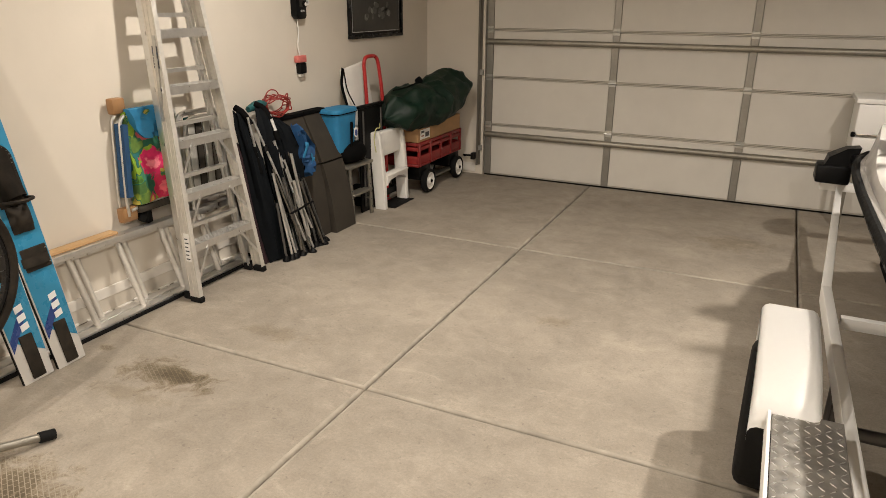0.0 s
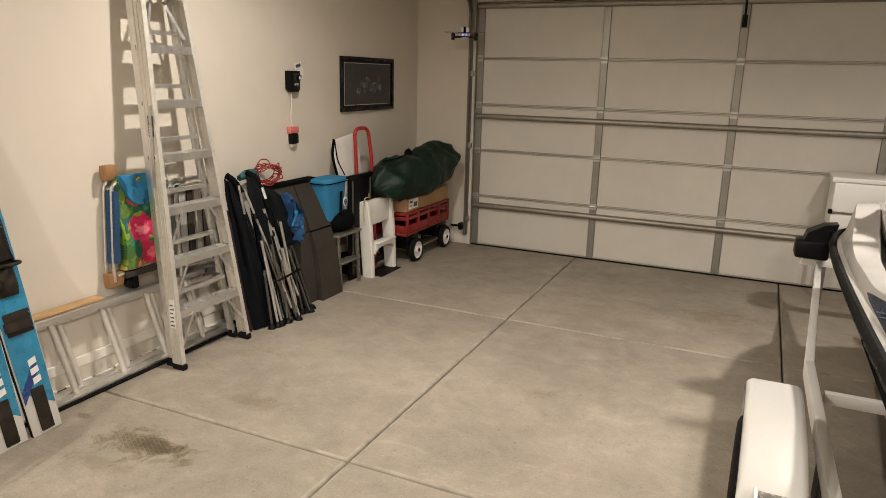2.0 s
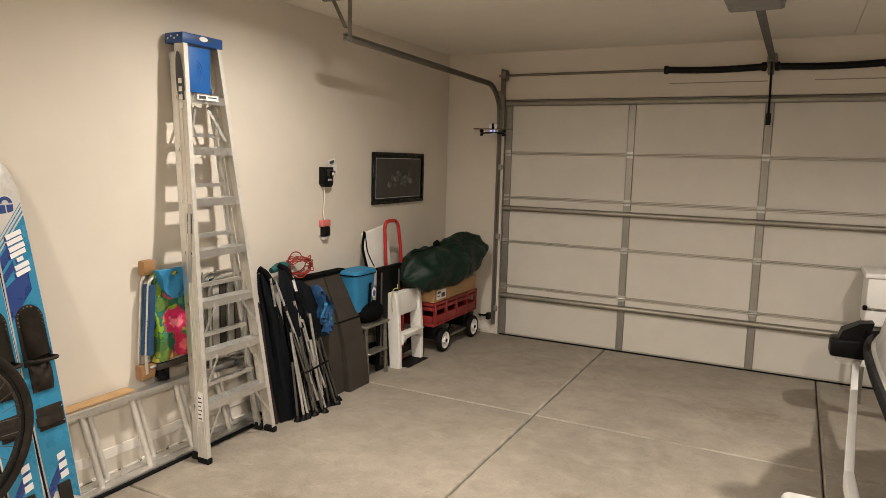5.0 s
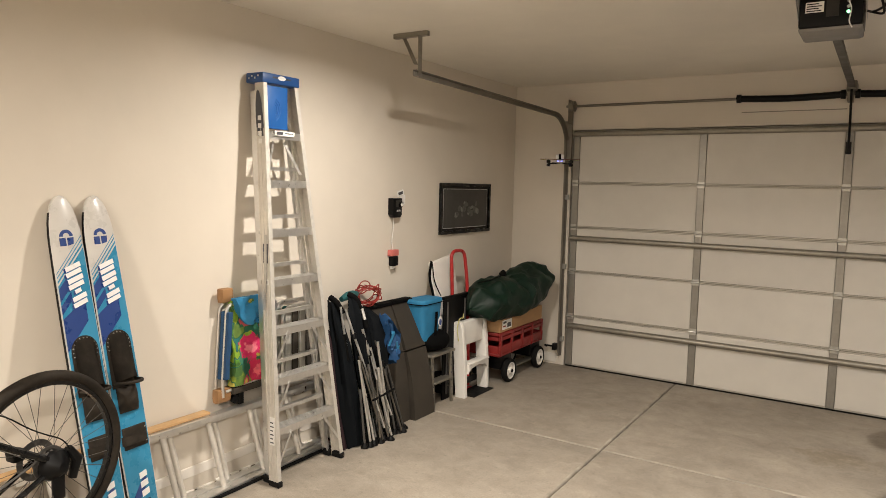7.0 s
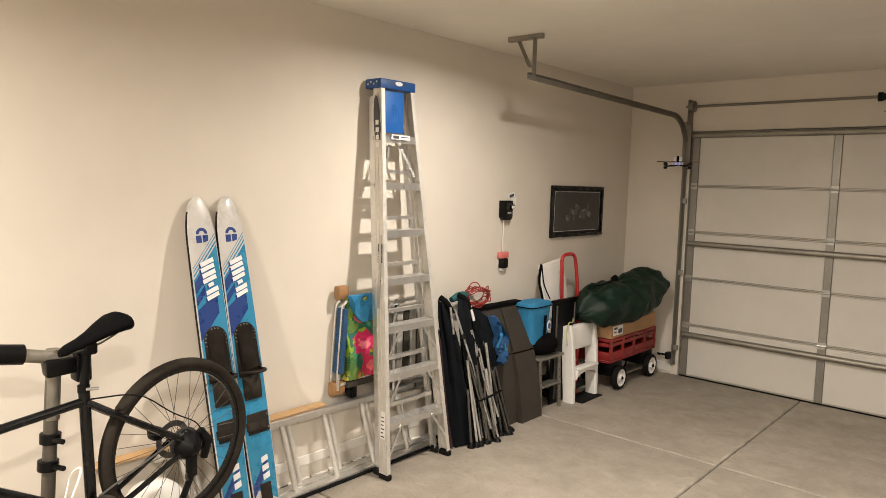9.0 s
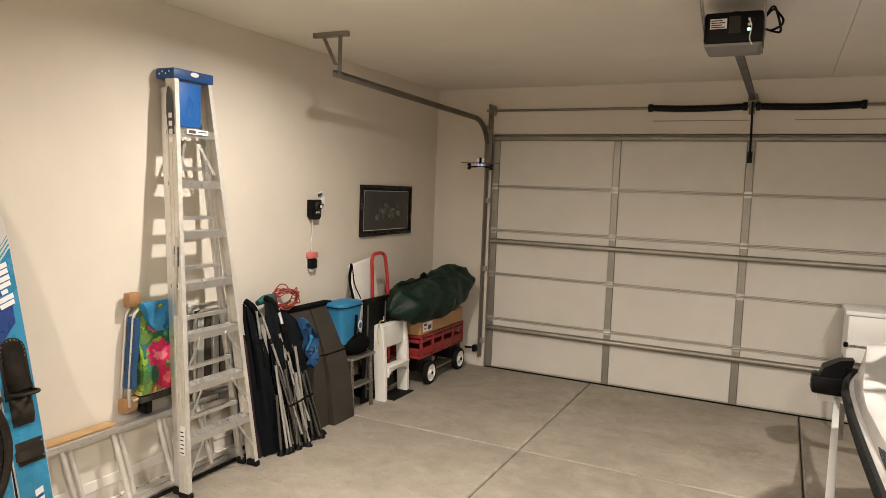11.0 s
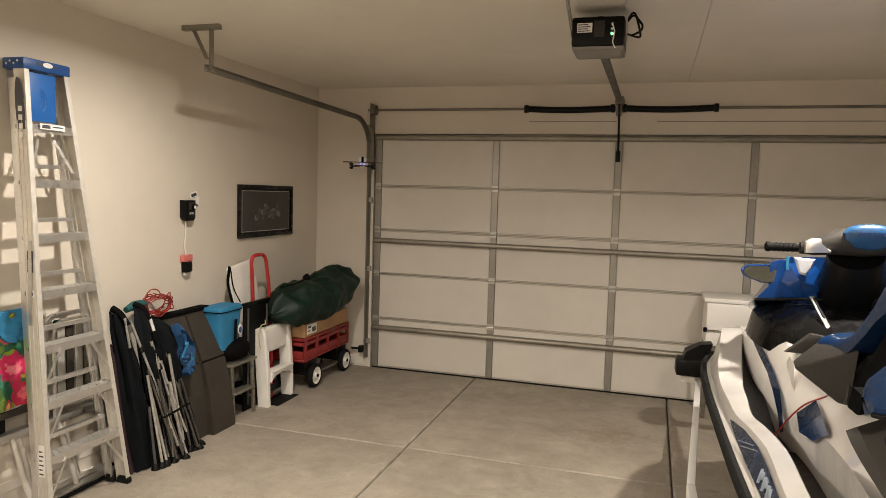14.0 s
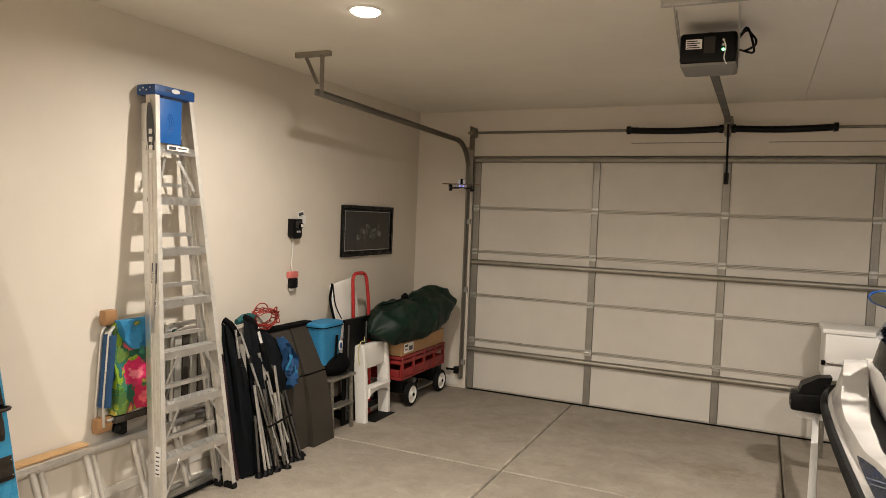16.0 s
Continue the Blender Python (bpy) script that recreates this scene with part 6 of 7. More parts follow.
for s in (-1, 1):
    # black vent, navy stripe, knee panel and white knee trim
    vent = [[(TC + s * x, y, z) for x, z in ((xo, zo), ((xo + xi) / 2, (zo + zi) / 2 - 0.012), (xi, zi))] for y, xo, zo, xi, zi in
            ((-2.50, 0.388, 1.075, 0.375, 1.06), (-2.65, 0.405, 1.07, 0.372, 1.02), (-2.9, 0.432, 1.045, 0.372, 1.0), (-3.3, 0.464, 1.000, 0.37, 0.95), (-3.6, 0.478, 0.985, 0.38, 0.92), (-3.80, 0.474, 0.985, 0.42, 0.94), (-3.86, 0.466, 0.975, 0.45, 0.96))]
    bm = loft(vent, None, False, False)
    bmesh.ops.solidify(bm, geom=list(bm.faces), thickness=0.01)
    wpart("vent_panel", bm, BLACKP, pw, "black side vent")
    st = [[(TC + s * (xo + 0.012), yo, zo), (TC + s * (xi + 0.012), yi, zi + 0.006)] for xo, yo, zo, xi, yi, zi in
          ((0.375, -2.742, 1.156, 0.374, -2.725, 1.159), (0.380, -2.958, 1.150, 0.374, -3.024, 1.165), (0.380, -3.138, 1.130, 0.365, -3.193, 1.146), (0.363, -3.294, 1.085, 0.347, -3.333, 1.100),
           (0.347, -3.371, 1.018, 0.335, -3.446, 1.043), (0.334, -3.429, 0.945, 0.326, -3.479, 0.964), (0.326, -3.463, 0.876, 0.321, -3.498, 0.890))]
    bm = loft(st, None, False, False)
    bmesh.ops.solidify(bm, geom=list(bm.faces), thickness=0.006)
    wpart("body_stripe", bm, NAVYG, pw, "navy gloss stripe")
    kp = bmesh.new()
    kp.faces.new([kp.verts.new((TC + s * (x + 0.016), y, z + 0.004)) for x, y, z in ((0.296, -3.611, 1.005), (0.243, -3.661, 1.076), (0.250, -3.784, 1.060), (0.268, -3.982, 1.046), (0.281, -3.826, 0.970), (0.292, -3.658, 0.945))])
    bmesh.ops.solidify(kp, geom=list(kp.faces), thickness=0.006)
    wpart("knee_panel", kp, NAVYG, pw, "navy gloss knee panel")
    kt = bmesh.new()
    kt.faces.new([kt.verts.new((TC + s * x, y, z)) for x, y, z in ((0.318, -3.30, 1.10), (0.312, -3.40, 1.185), (0.308, -3.47, 1.175), (0.305, -3.52, 1.025), (0.315, -3.46, 0.900))])
    bmesh.ops.solidify(kt, geom=list(kt.faces), thickness=0.012)
    wpart("knee_trim", kt, GELCOAT, pw, "white knee trim")

# dash, cowl and steering
DASH = [(-3.42, [(-0.22, 1.18), (-0.21, 1.24), (-0.13, 1.27), (0, 1.28)]),
        (-3.20, [(-0.36, 1.16), (-0.35, 1.26), (-0.24, 1.34), (0, 1.36)]),
        (-2.95, [(-0.42, 1.18), (-0.40, 1.30), (-0.28, 1.36), (0, 1.39)]),
        (-2.70, [(-0.38, 1.18), (-0.34, 1.27), (-0.22, 1.34), (0, 1.37)]),
        (-2.50, [(-0.24, 1.15), (-0.20, 1.19), (-0.12, 1.23), (0, 1.24)])]
wpart("dash", loft([[(TC + x, y, z) for x, z in mirrored(h)] for y, h in smooth_rows(DASH, 3)]), BLACKG, pw, "black dash moulding")
COWL = [(-3.03, [(-0.405, 1.365), (-0.33, 1.455), (-0.315, 1.535), (-0.265, 1.57), (0, 1.58)]),
        (-2.85, [(-0.41, 1.31), (-0.345, 1.42), (-0.31, 1.49), (-0.24, 1.53), (0, 1.545)]),
        (-2.62, [(-0.34, 1.24), (-0.29, 1.33), (-0.25, 1.38), (-0.18, 1.41), (0, 1.43)]),
        (-2.42, [(-0.20, 1.17), (-0.17, 1.21), (-0.14, 1.24), (-0.10, 1.26), (0, 1.27)])]
wpart("cowl", loft([[(TC + x, y, z) for x, z in mirrored(h)] for y, h in smooth_rows(COWL, 3)]), BLUEG, pw, "metallic blue front cowl")
for s in (-1, 1):
    # inner facets of the cowl, folded towards the rider
    fc = bmesh.new()
    q = [(0.30, -3.045, 1.455), (0.215, -3.05, 1.385), (0.125, -3.06, 1.43), (0.155, -3.055, 1.52), (0.19, -3.05, 1.555), (0.28, -3.045, 1.54), (0.235, -3.085, 1.47)]
    vs = [fc.verts.new((TC + s * x, y, z)) for x, y, z in q]
    for a, b in ((0, 1), (1, 2), (2, 3), (3, 4), (4, 5), (5, 0)):
        fc.faces.new((vs[a], vs[b], vs[6]))
    wpart("cowl_facet", fc, BLUEG, pw, "", "", False)
    wpart("cowl_edge", tube([(TC + s * 0.41, -3.035, 1.362), (TC + s * 0.22, -3.06, 1.382), (TC + s * 0.02, -3.06, 1.388)], 0.008, 8), BLACKG, pw)
    lt = wpart("latch_arm", bar((TC - 0.08 + s * 0.125, -3.20, 1.415), (TC - 0.03 + s * 0.125, -3.32, 1.295), 0.020, 0.008, 0.002), GALV, pw, "bright metal latch arm")
    wpart("latch_slot", bar((TC - 0.075 + s * 0.125, -3.212, 1.407), (TC - 0.045 + s * 0.125, -3.284, 1.335), 0.010, 0.012), BLACKP, lt)
    wpart("shroud_panel", roughen(prism([(TC + s * 0.33, 1.20), (TC + s * 0.24, 1.285), (TC + s * 0.14, 1.27), (TC + s * 0.17, 1.20)], -3.40, -3.37, "y", None, 0.006), 0.004, 9), GREYP, pw, "dark grey shroud panel")
wpart("steering_column", tube([(TC - 0.01, -2.95, 1.38), (TC - 0.02, -3.08, 1.48), (TC - 0.035, -3.15, 1.60)], [0.145, 0.135, 0.11], 16), BLACKP, pw)
YB, BC = -3.18, TC - 0.012
pod = loft([[(BC + x, YB + 0.055 * math.cos(a) * f, zc + 0.05 * math.sin(a) * f) for a in [2 * math.pi * k / 14 for k in range(14)]]
            for x, zc, f in ((-0.25, 1.622, 0.5), (-0.20, 1.630, 0.75), (-0.10, 1.655, 1.15), (0.0, 1.66, 1.35), (0.10, 1.665, 1.15), (0.20, 1.655, 0.75), (0.25, 1.652, 0.5))])
bars = wpart("handlebar", pod, GREYP, pw, "dark grey handlebar cover")
# shield-shaped pad: flat across the top, drawn to a blunt point below
shield = [(-0.075, 0.045), (-0.04, 0.056), (0.0, 0.059), (0.04, 0.056), (0.075, 0.045), (0.098, 0.018), (0.09, -0.012), (0.05, -0.045), (0.0, -0.053), (-0.05, -0.045), (-0.09, -0.012), (-0.098, 0.018)]
wpart("bar_pad", loft([[(BC + x * g, YB + dy - 0.1 * z, 1.678 + z * g) for x, z in shield] for dy, g in ((-0.03, 0.97), (-0.062, 1.0), (-0.078, 0.93), (-0.088, 0.75), (-0.093, 0.3))]), BLUEV2, bars, "blue padded handlebar cover")
for k in range(6):
    wpart("pad_mark", box(BC - 0.052 + 0.0175 * k, YB - 0.0985, 1.690, BC - 0.040 + 0.0175 * k, YB - 0.090, 1.702), BLUEG, bars)
for s, z0, z1 in ((-1, 1.622, 1.622), (1, 1.652, 1.650)):
    gr = wpart("grip", lathe([(0.012, 0.0), (0.019, 0.002), (0.0175, 0.05), (0.018, 0.11), (0.022, 0.118), (0.022, 0.13), (0.014, 0.135)], (BC + s * 0.255, YB, z0), (s, -0.06, (z1 - z0) * 3), 14), RUBBER, bars)
    for k in range(5):
        wpart("grip_rib", lathe([(0.0205, -0.004), (0.0215, 0.0), (0.0205, 0.004)], (BC + s * (0.275 + 0.018 * k), YB - 0.001 * k, z0), (s, 0.5, 0.3), 14), RUBBER, gr)
    hs = prism([(0.045, -0.030), (0.045, 0.020), (0.018, 0.034), (-0.015, 0.034), (-0.010, 0.012), (-0.055, -0.016), (-0.05, -0.024)], -0.018, 0.018, "y", None, 0.004)
    for v in hs.verts:
        v.co.x *= s
    wpart("control_housing", moved(hs, Matrix.Translation((BC + s * 0.195, YB - 0.055, z0 + 0.012))), CHROME2, bars, "bright silver control housing")
    # mirror pod with its glass
    mc = Vector((TC + 0.02 + s * 0.400, -2.96, 1.482))
    fr = [mc + Vector((s * 0.080 * math.cos(a), 0, 0.040 * math.sin(a) * (1.0 if math.cos(a) < 0 else 0.85) + 0.008 * math.cos(a))) for a in [2 * math.pi * k / 24 for k in range(24)]]
    mir = wpart("mirror", loft([[p + Vector((0, dy, 0)) + (p - mc) * g for p in fr] for dy, g in ((0.0, 0.0), (0.02, 0.06), (0.06, -0.1), (0.09, -0.6))]), BLACKG, pw, "oval rear-view mirror")
    wpart("mirror_rim", tube([p + Vector((0, -0.004, 0)) for p in fr], 0.006, 8, loop=True), BLUEG, mir)
    wpart("mirror_glass", loft([[p + Vector((0, dy + 0.18 * s * (p.x - mc.x) + 0.16 * (p.z - mc.z), 0)) - (p - mc) * 0.03 for p in fr] for dy in (-0.020, -0.024)]), MIRROR, mir, "silvered mirror glass")
    wpart("mirror_stem", loft([[(TC + s * x, y, z) for y, z in ((-2.99, zb), (-2.99, zt), (-2.92, zt), (-2.92, zb))] for x, zb, zt in ((0.345, 1.455, 1.535), (0.30, 1.43, 1.55), (0.25, 1.42, 1.55))]), BLUEG, mir, "blue mirror stem")
lens = loft([[(TC - 0.225 + x, -3.085 - dy, 1.54 + z) for x, z in ((-0.042 * g, 0.034 * g), (0.046 * g, 0.030 * g), (0.034 * g, -0.010 * g), (0.010 * g, -0.046 * g), (-0.016 * g, -0.040 * g))] for dy, g in ((0, 1.0), (0.016, 1.0), (0.028, 0.75))])
hl = wpart("head_lamp", lens, CLEARP, pw, "clear faceted lamp lens")
wpart("lamp_trim", bar((TC - 0.292, -3.09, 1.575), (TC - 0.288, -3.09, 1.515), 0.012, 0.012), SKIBLUE, hl, "pale blue lamp trim")
wpart("ignition_post", tube(rounded_path([(TC + 0.03, -3.20, 1.38), (TC + 0.035, -3.22, 1.42), (TC + 0.07, -3.22, 1.43), (TC + 0.06, -3.22, 1.405)], 0.02, 4), 0.008, 8), BLACKP, pw)

# seats: blue vinyl tops over black sides
def arch(c, hw, zb, zt, y, n=14, power=0.62, lean=0.0):
    out = []
    for k in range(n + 1):
        a = math.pi * k / n
        out.append((c - hw * math.copysign(abs(math.cos(a)) ** power, math.cos(a)), y - lean * math.sin(a), zb + (zt - zb) * math.sin(a) ** 0.8))
    return out


SC = TC
FRONT = [(SC, 0.20, 1.13, 1.27, -3.28), (SC, 0.215, 1.11, 1.31, -3.42), (SC, 0.205, 1.09, 1.345, -3.60), (SC, 0.202, 1.12, 1.43, -3.82), (SC, 0.20, 1.26, 1.56, -4.0), (SC, 0.20, 1.38, 1.69, -4.14), (SC, 0.197, 1.43, 1.717, -4.24)]
FRAC = (0.62, 0.62, 0.62, 0.58, 0.46, 0.32, 0.30)
TOP = [(c, w + 0.006, zb + (zt - zb) * f, zt, y) for (c, w, zb, zt, y), f in zip(FRONT, FRAC)]
TOP += [(SC, 0.190, 1.535, 1.707, -4.275), (SC, 0.165, 1.55, 1.685, -4.295), (SC, 0.12, 1.57, 1.655, -4.305)]
TOP = [(c, w, zb, zt, y) for y, ((c, w), (zb, zt)) in smooth_rows([(y, [(c, w), (zb, zt)]) for c, w, zb, zt, y in TOP], 4)]
bm = loft([arch(*q, 20, 0.72) for q in TOP])
wpart("driver_seat", bm, BLUEV, pw, "blue vinyl seat with a raised back step")
SIDE = smooth_rows([(y, [(c, w - 0.004), (zb, zb + (zt - zb) * 0.72)]) for c, w, zb, zt, y in FRONT], 3)
bm = loft([arch(c, w, zb, zt, y, 14, 0.8) for y, ((c, w), (zb, zt)) in SIDE if y > -3.83])
wpart("seat_side", bm, GREYP, pw, "dark grey vinyl seat side")
bm = loft([arch(c, w, zb - 0.10, zt, y, 14, 0.8) for y, ((c, w), (zb, zt)) in SIDE if y < -3.80])
wpart("seat_rear_side", bm, BLACKF, pw, "black seat side")
for s in (-1, 1):
    # grey wing flaring out beside the rider's knee
    bm = bmesh.new()
    tip = [bm.verts.new((TC + s * x, y, z)) for x, y, z in ((0.318, -3.48, 1.185), (0.316, -3.53, 1.16))]
    inn = [bm.verts.new((TC + s * 0.185, y, z)) for y, z in ((-3.38, 1.275), (-3.88, 1.325), (-3.80, 1.085), (-3.45, 1.08))]
    bm.faces.new((tip[0], inn[0], inn[1], tip[1]))
    bm.faces.new((tip[1], inn[1], inn[2]))
    bm.faces.new((tip[1], inn[2], inn[3], tip[0]))
    bm.faces.new((tip[0], inn[3], inn[0]))
    bm.faces.new(inn)
    bmesh.ops.bevel(bm, geom=list(bm.edges), offset=0.010, segments=2, profile=0.5, affect="EDGES")
    wpart("seat_wing", bm, GREYP, pw, "dark grey flared seat wing")
wpart("step_piping", tube([(x, y - 0.002, z) for x, y, z in arch(SC, 0.204, 1.54, 1.719, -4.24, 20, 0.72)], 0.003, 8), BLUEV, pw)
wpart("step_base", loft([arch(SC, w, 1.44, zt, y, 14, 0.62) for w, zt, y in ((0.18, 1.52, -4.12), (0.195, 1.53, -4.29), (0.18, 1.51, -4.31))]), BLACKP, pw)
# passenger seat: a saddle whose band rises from a point on either side to the crest
PS = [(-0.366, (-4.57, 1.316), (-4.57, 1.330), (-4.655, 1.320)), (-0.343, (-4.48, 1.33), (-4.53, 1.368), (-4.69, 1.330)), (-0.29, (-4.38, 1.33), (-4.52, 1.418), (-4.70, 1.378)), (-0.205, (-4.33, 1.37), (-4.555, 1.478), (-4.71, 1.446)),
      (-0.135, (-4.31, 1.39), (-4.61, 1.535), (-4.72, 1.486)), (-0.065, (-4.30, 1.40), (-4.665, 1.583), (-4.73, 1.510)), (0.0, (-4.30, 1.40), (-4.70, 1.606), (-4.735, 1.519))]
PS = PS + [(-x, a, b, c) for x, a, b, c in PS[-2::-1]]
PS = [(x, *pts) for x, pts in smooth_rows([(q[0], list(q[1:])) for q in PS], 4)]
PC = SC + 0.012
secs = []
for x, (fy, fz), (cy, cz), (ry, rz) in PS:
    my, mz = (cy + ry) / 2 - 0.018, (cz + rz) / 2 + 0.018
    secs.append([(PC + x, fy, fz), (PC + x, (fy + cy) / 2, (fz + cz) / 2 + 0.012), (PC + x, cy + 0.02, cz - 0.002), (PC + x, cy - 0.01, cz), (PC + x, my, mz), (PC + x, ry - 0.008, rz + 0.016), (PC + x, ry, rz), (PC + x, ry + 0.03, rz - 0.012), (PC + x, fy - 0.02, fz - 0.02)])
wpart("passenger_seat", loft(secs), BLUEV, pw, "blue vinyl passenger seat")
wpart("seat_piping", tube([(PC + x, r[0] + 0.002, r[1] - 0.006) for x, f, c, r in PS], 0.007, 8), BLACKP, pw)
base = loft([[(PC + x * 0.90, -4.32, 1.300), (PC + x * 0.93, -4.62, 1.312 + 0.02 * (1 - abs(x) / 0.366)), (PC + x * 0.93, r[0] + 0.035, r[1] - 0.02), (PC + x * 0.90, f[0] - 0.01, max(1.312, f[1] - 0.02))] for x, f, c, r in PS])
bmesh.ops.subdivide_edges(base, edges=list(base.edges), cuts=1, use_grid_fill=True)
wpart("passenger_seat_base", roughen(base, 0.008, 14), BLACKF, pw, "black quilted seat base")
# grab handle: a moulded plate that arches over the rear deck, with an opening on either side
HC = TC - 0.015
O_ = [(-0.268, -4.800, 1.100), (-0.303, -4.715, 1.143), (-0.328, -4.61, 1.195), (-0.345, -4.53, 1.232), (-0.235, -4.478, 1.262), (-0.110, -4.448, 1.277), (0.0, -4.435, 1.285)]
I_ = [(-0.255, -4.785, 1.108), (-0.247, -4.735, 1.132), (-0.236, -4.690, 1.154), (-0.205, -4.648, 1.177), (-0.150, -4.600, 1.200), (-0.080, -4.560, 1.221), (0.0, -4.545, 1.230)]
bm = bmesh.new()
rows = []
for f_, lift in ((0.0, -0.018), (0.12, 0.004), (0.40, 0.010), (0.66, 0.004), (0.86, 0.012), (1.0, -0.012)):
    half = [Vector(o) * (1 - f_) + Vector(i) * f_ + Vector((0, 0, lift * min(1.0, (Vector(o) - Vector(i)).length / 0.09))) for o, i in zip(O_, I_)]
    full = half + [Vector((-p.x, p.y, p.z)) for p in half[-2::-1]]
    rows.append([bm.verts.new((HC + p.x, p.y, p.z)) for p in full])
for j, (a, b) in enumerate(zip(rows, rows[1:])):
    for k in range(len(a) - 1):
        if j == 2 and k in (2, 3, 4, 7, 8, 9):
            continue
        bm.faces.new((a[k], a[k + 1], b[k + 1], b[k]))
bmesh.ops.subdivide_edges(bm, edges=list(bm.edges), cuts=2, use_grid_fill=True, smooth=0.2)
bmesh.ops.solidify(bm, geom=list(bm.faces), thickness=0.022)
handle = wpart("grab_handle", bm, GREYP, pw, "dark grey moulded grab handle")
for s in (-1, 1):
    wpart("handle_groove", tube([(HC + s * x, y, z) for x, y, z in ((-0.300, -4.57, 1.2265), (-0.285, -4.63, 1.1965), (-0.270, -4.70, 1.1625))], 0.006, 6), BLACKP, handle)
wpart("handle_well", loft([[(HC - w, y, z), (HC - w * 0.7, y, z + 0.085), (HC, y, z + 0.115), (HC + w * 0.7, y, z + 0.085), (HC + w, y, z)] for w, y, z in ((0.22, -4.55, 1.085), (0.27, -4.36, 1.12))]), BLACKP, pw)
# rear deck: filler cap with toggle, warning label
cp = wpart("filler_cap", lathe([(0.027, -0.004), (0.031, 0.003), (0.030, 0.010), (0.018, 0.014), (0.006, 0.014)], (TC - 0.051, -4.657, 1.186), (0, -0.25, 1), 24), BLACKG, pw, "black round filler cap")
wpart("cap_toggle", bar((TC - 0.051, -4.661, 1.196), (TC - 0.049, -4.665, 1.224), 0.010, 0.012, 0.003), BLACKG, cp)
wpart("cap_bar", bar((TC - 0.073, -4.665, 1.203), (TC - 0.030, -4.665, 1.203), 0.008, 0.008, 0.003), BLACKG, cp)


def deck_label(c, ux, uy, w, h, lines, mat):
    ux, uy = Vector(ux).normalized(), Vector(uy)
    n_ = ux.cross(uy).normalized()
    uy = n_.cross(ux)
    m = Matrix((ux, uy, n_)).transposed().to_4x4()
    m.translation = Vector(c) + n_ * 0.0115
    lb = wpart("warning_label", moved(box(-w / 2, -h / 2, 0.0, w / 2, h / 2, 0.0012), m), mat, pw)
    return lb, m


lb, m = deck_label((TC - 0.165, -4.713, 1.130), (0.104, -0.05, 0.045), (0.022, 0.09, 0.023), 0.124, 0.088, 7, PAPER)
for k in range(7):
    wpart("print", moved(box(-0.054 + (0.018 if k == 0 else 0), -0.033 + 0.0098 * k, 0.0014, 0.054 - 0.012 * ((k * 3) % 3) - (0.03 if k == 0 else 0), -0.0313 + 0.0098 * k, 0.0022), m), WEB, lb)
for q in (-0.040, 0.040):
    wpart("label_edge", moved(box(-0.060, q - 0.0006, 0.0014, 0.060, q + 0.0006, 0.0022), m), WEB, lb)
lb, m = deck_label((TC - 0.019, -4.785, 1.159), (0.056, -0.050, -0.010), (0.020, 0.080, 0.022), 0.074, 0.078, 4, WHITEP)
wpart("red_line", moved(box(-0.034, 0.030, 0.0014, 0.034, 0.0335, 0.0022), m), REDP, lb)
for k in range(3):
    wpart("print", moved(box(-0.026, -0.022 + 0.013 * k, 0.0014, 0.026 - 0.01 * k, -0.018 + 0.013 * k, 0.0020), m), WEB, lb)
# battery lead and charger plug in the foot well
wpart("red_lead", tube(rounded_path([(TC - 0.22, -3.66, 1.10), (TC - 0.29, -3.62, 1.05), (TC - 0.325, -3.57, 0.98), (TC - 0.35, -3.50, 0.90), (TC - 0.38, -3.50, 0.835), (TC - 0.40, -3.62, 0.83), (TC - 0.37, -3.80, 0.828), (TC - 0.39, -3.98, 0.828), (TC - 0.33, -4.14, 0.83), (TC - 0.31, -4.25, 0.845)], 0.08), 0.0035, 6), REDW, pw)
wpart("charger_plug", roughen(box(TC - 0.37, -4.42, 0.823, TC - 0.27, -4.25, 0.868, 0.012, 2), 0.004, 20), BLACKP, pw)
wpart("charger_light", box(TC - 0.345, -4.36, 0.866, TC - 0.33, -4.35, 0.875), LEDGREEN, pw)

# ---- ceiling lamps ----
for lx, ly, watts, spread in LAMPS:
    lamp = thing("ceiling_lamp", "round glowing white disc lamp flush with the ceiling", "ceiling lamp", (lx, ly, CEIL), group="ceiling lamps")
    wpart("trim_ring", lathe([(0.0785, 0.0), (0.098, 0.0), (0.096, -0.005), (0.086, -0.009), (0.0785, -0.007)], (lx, ly, CEIL - 0.0005), (0, 0, 1), 40, close=True), TRIM, lamp)
    wpart("diffuser", lathe([(0.078, 0.0), (0.078, -0.006), (0.072, -0.015), (0.056, -0.024), (0.030, -0.029), (0.001, -0.031)], (lx, ly, CEIL - 0.0006), (0, 0, 1), 40), GLOW, lamp, "glowing diffuser disc")

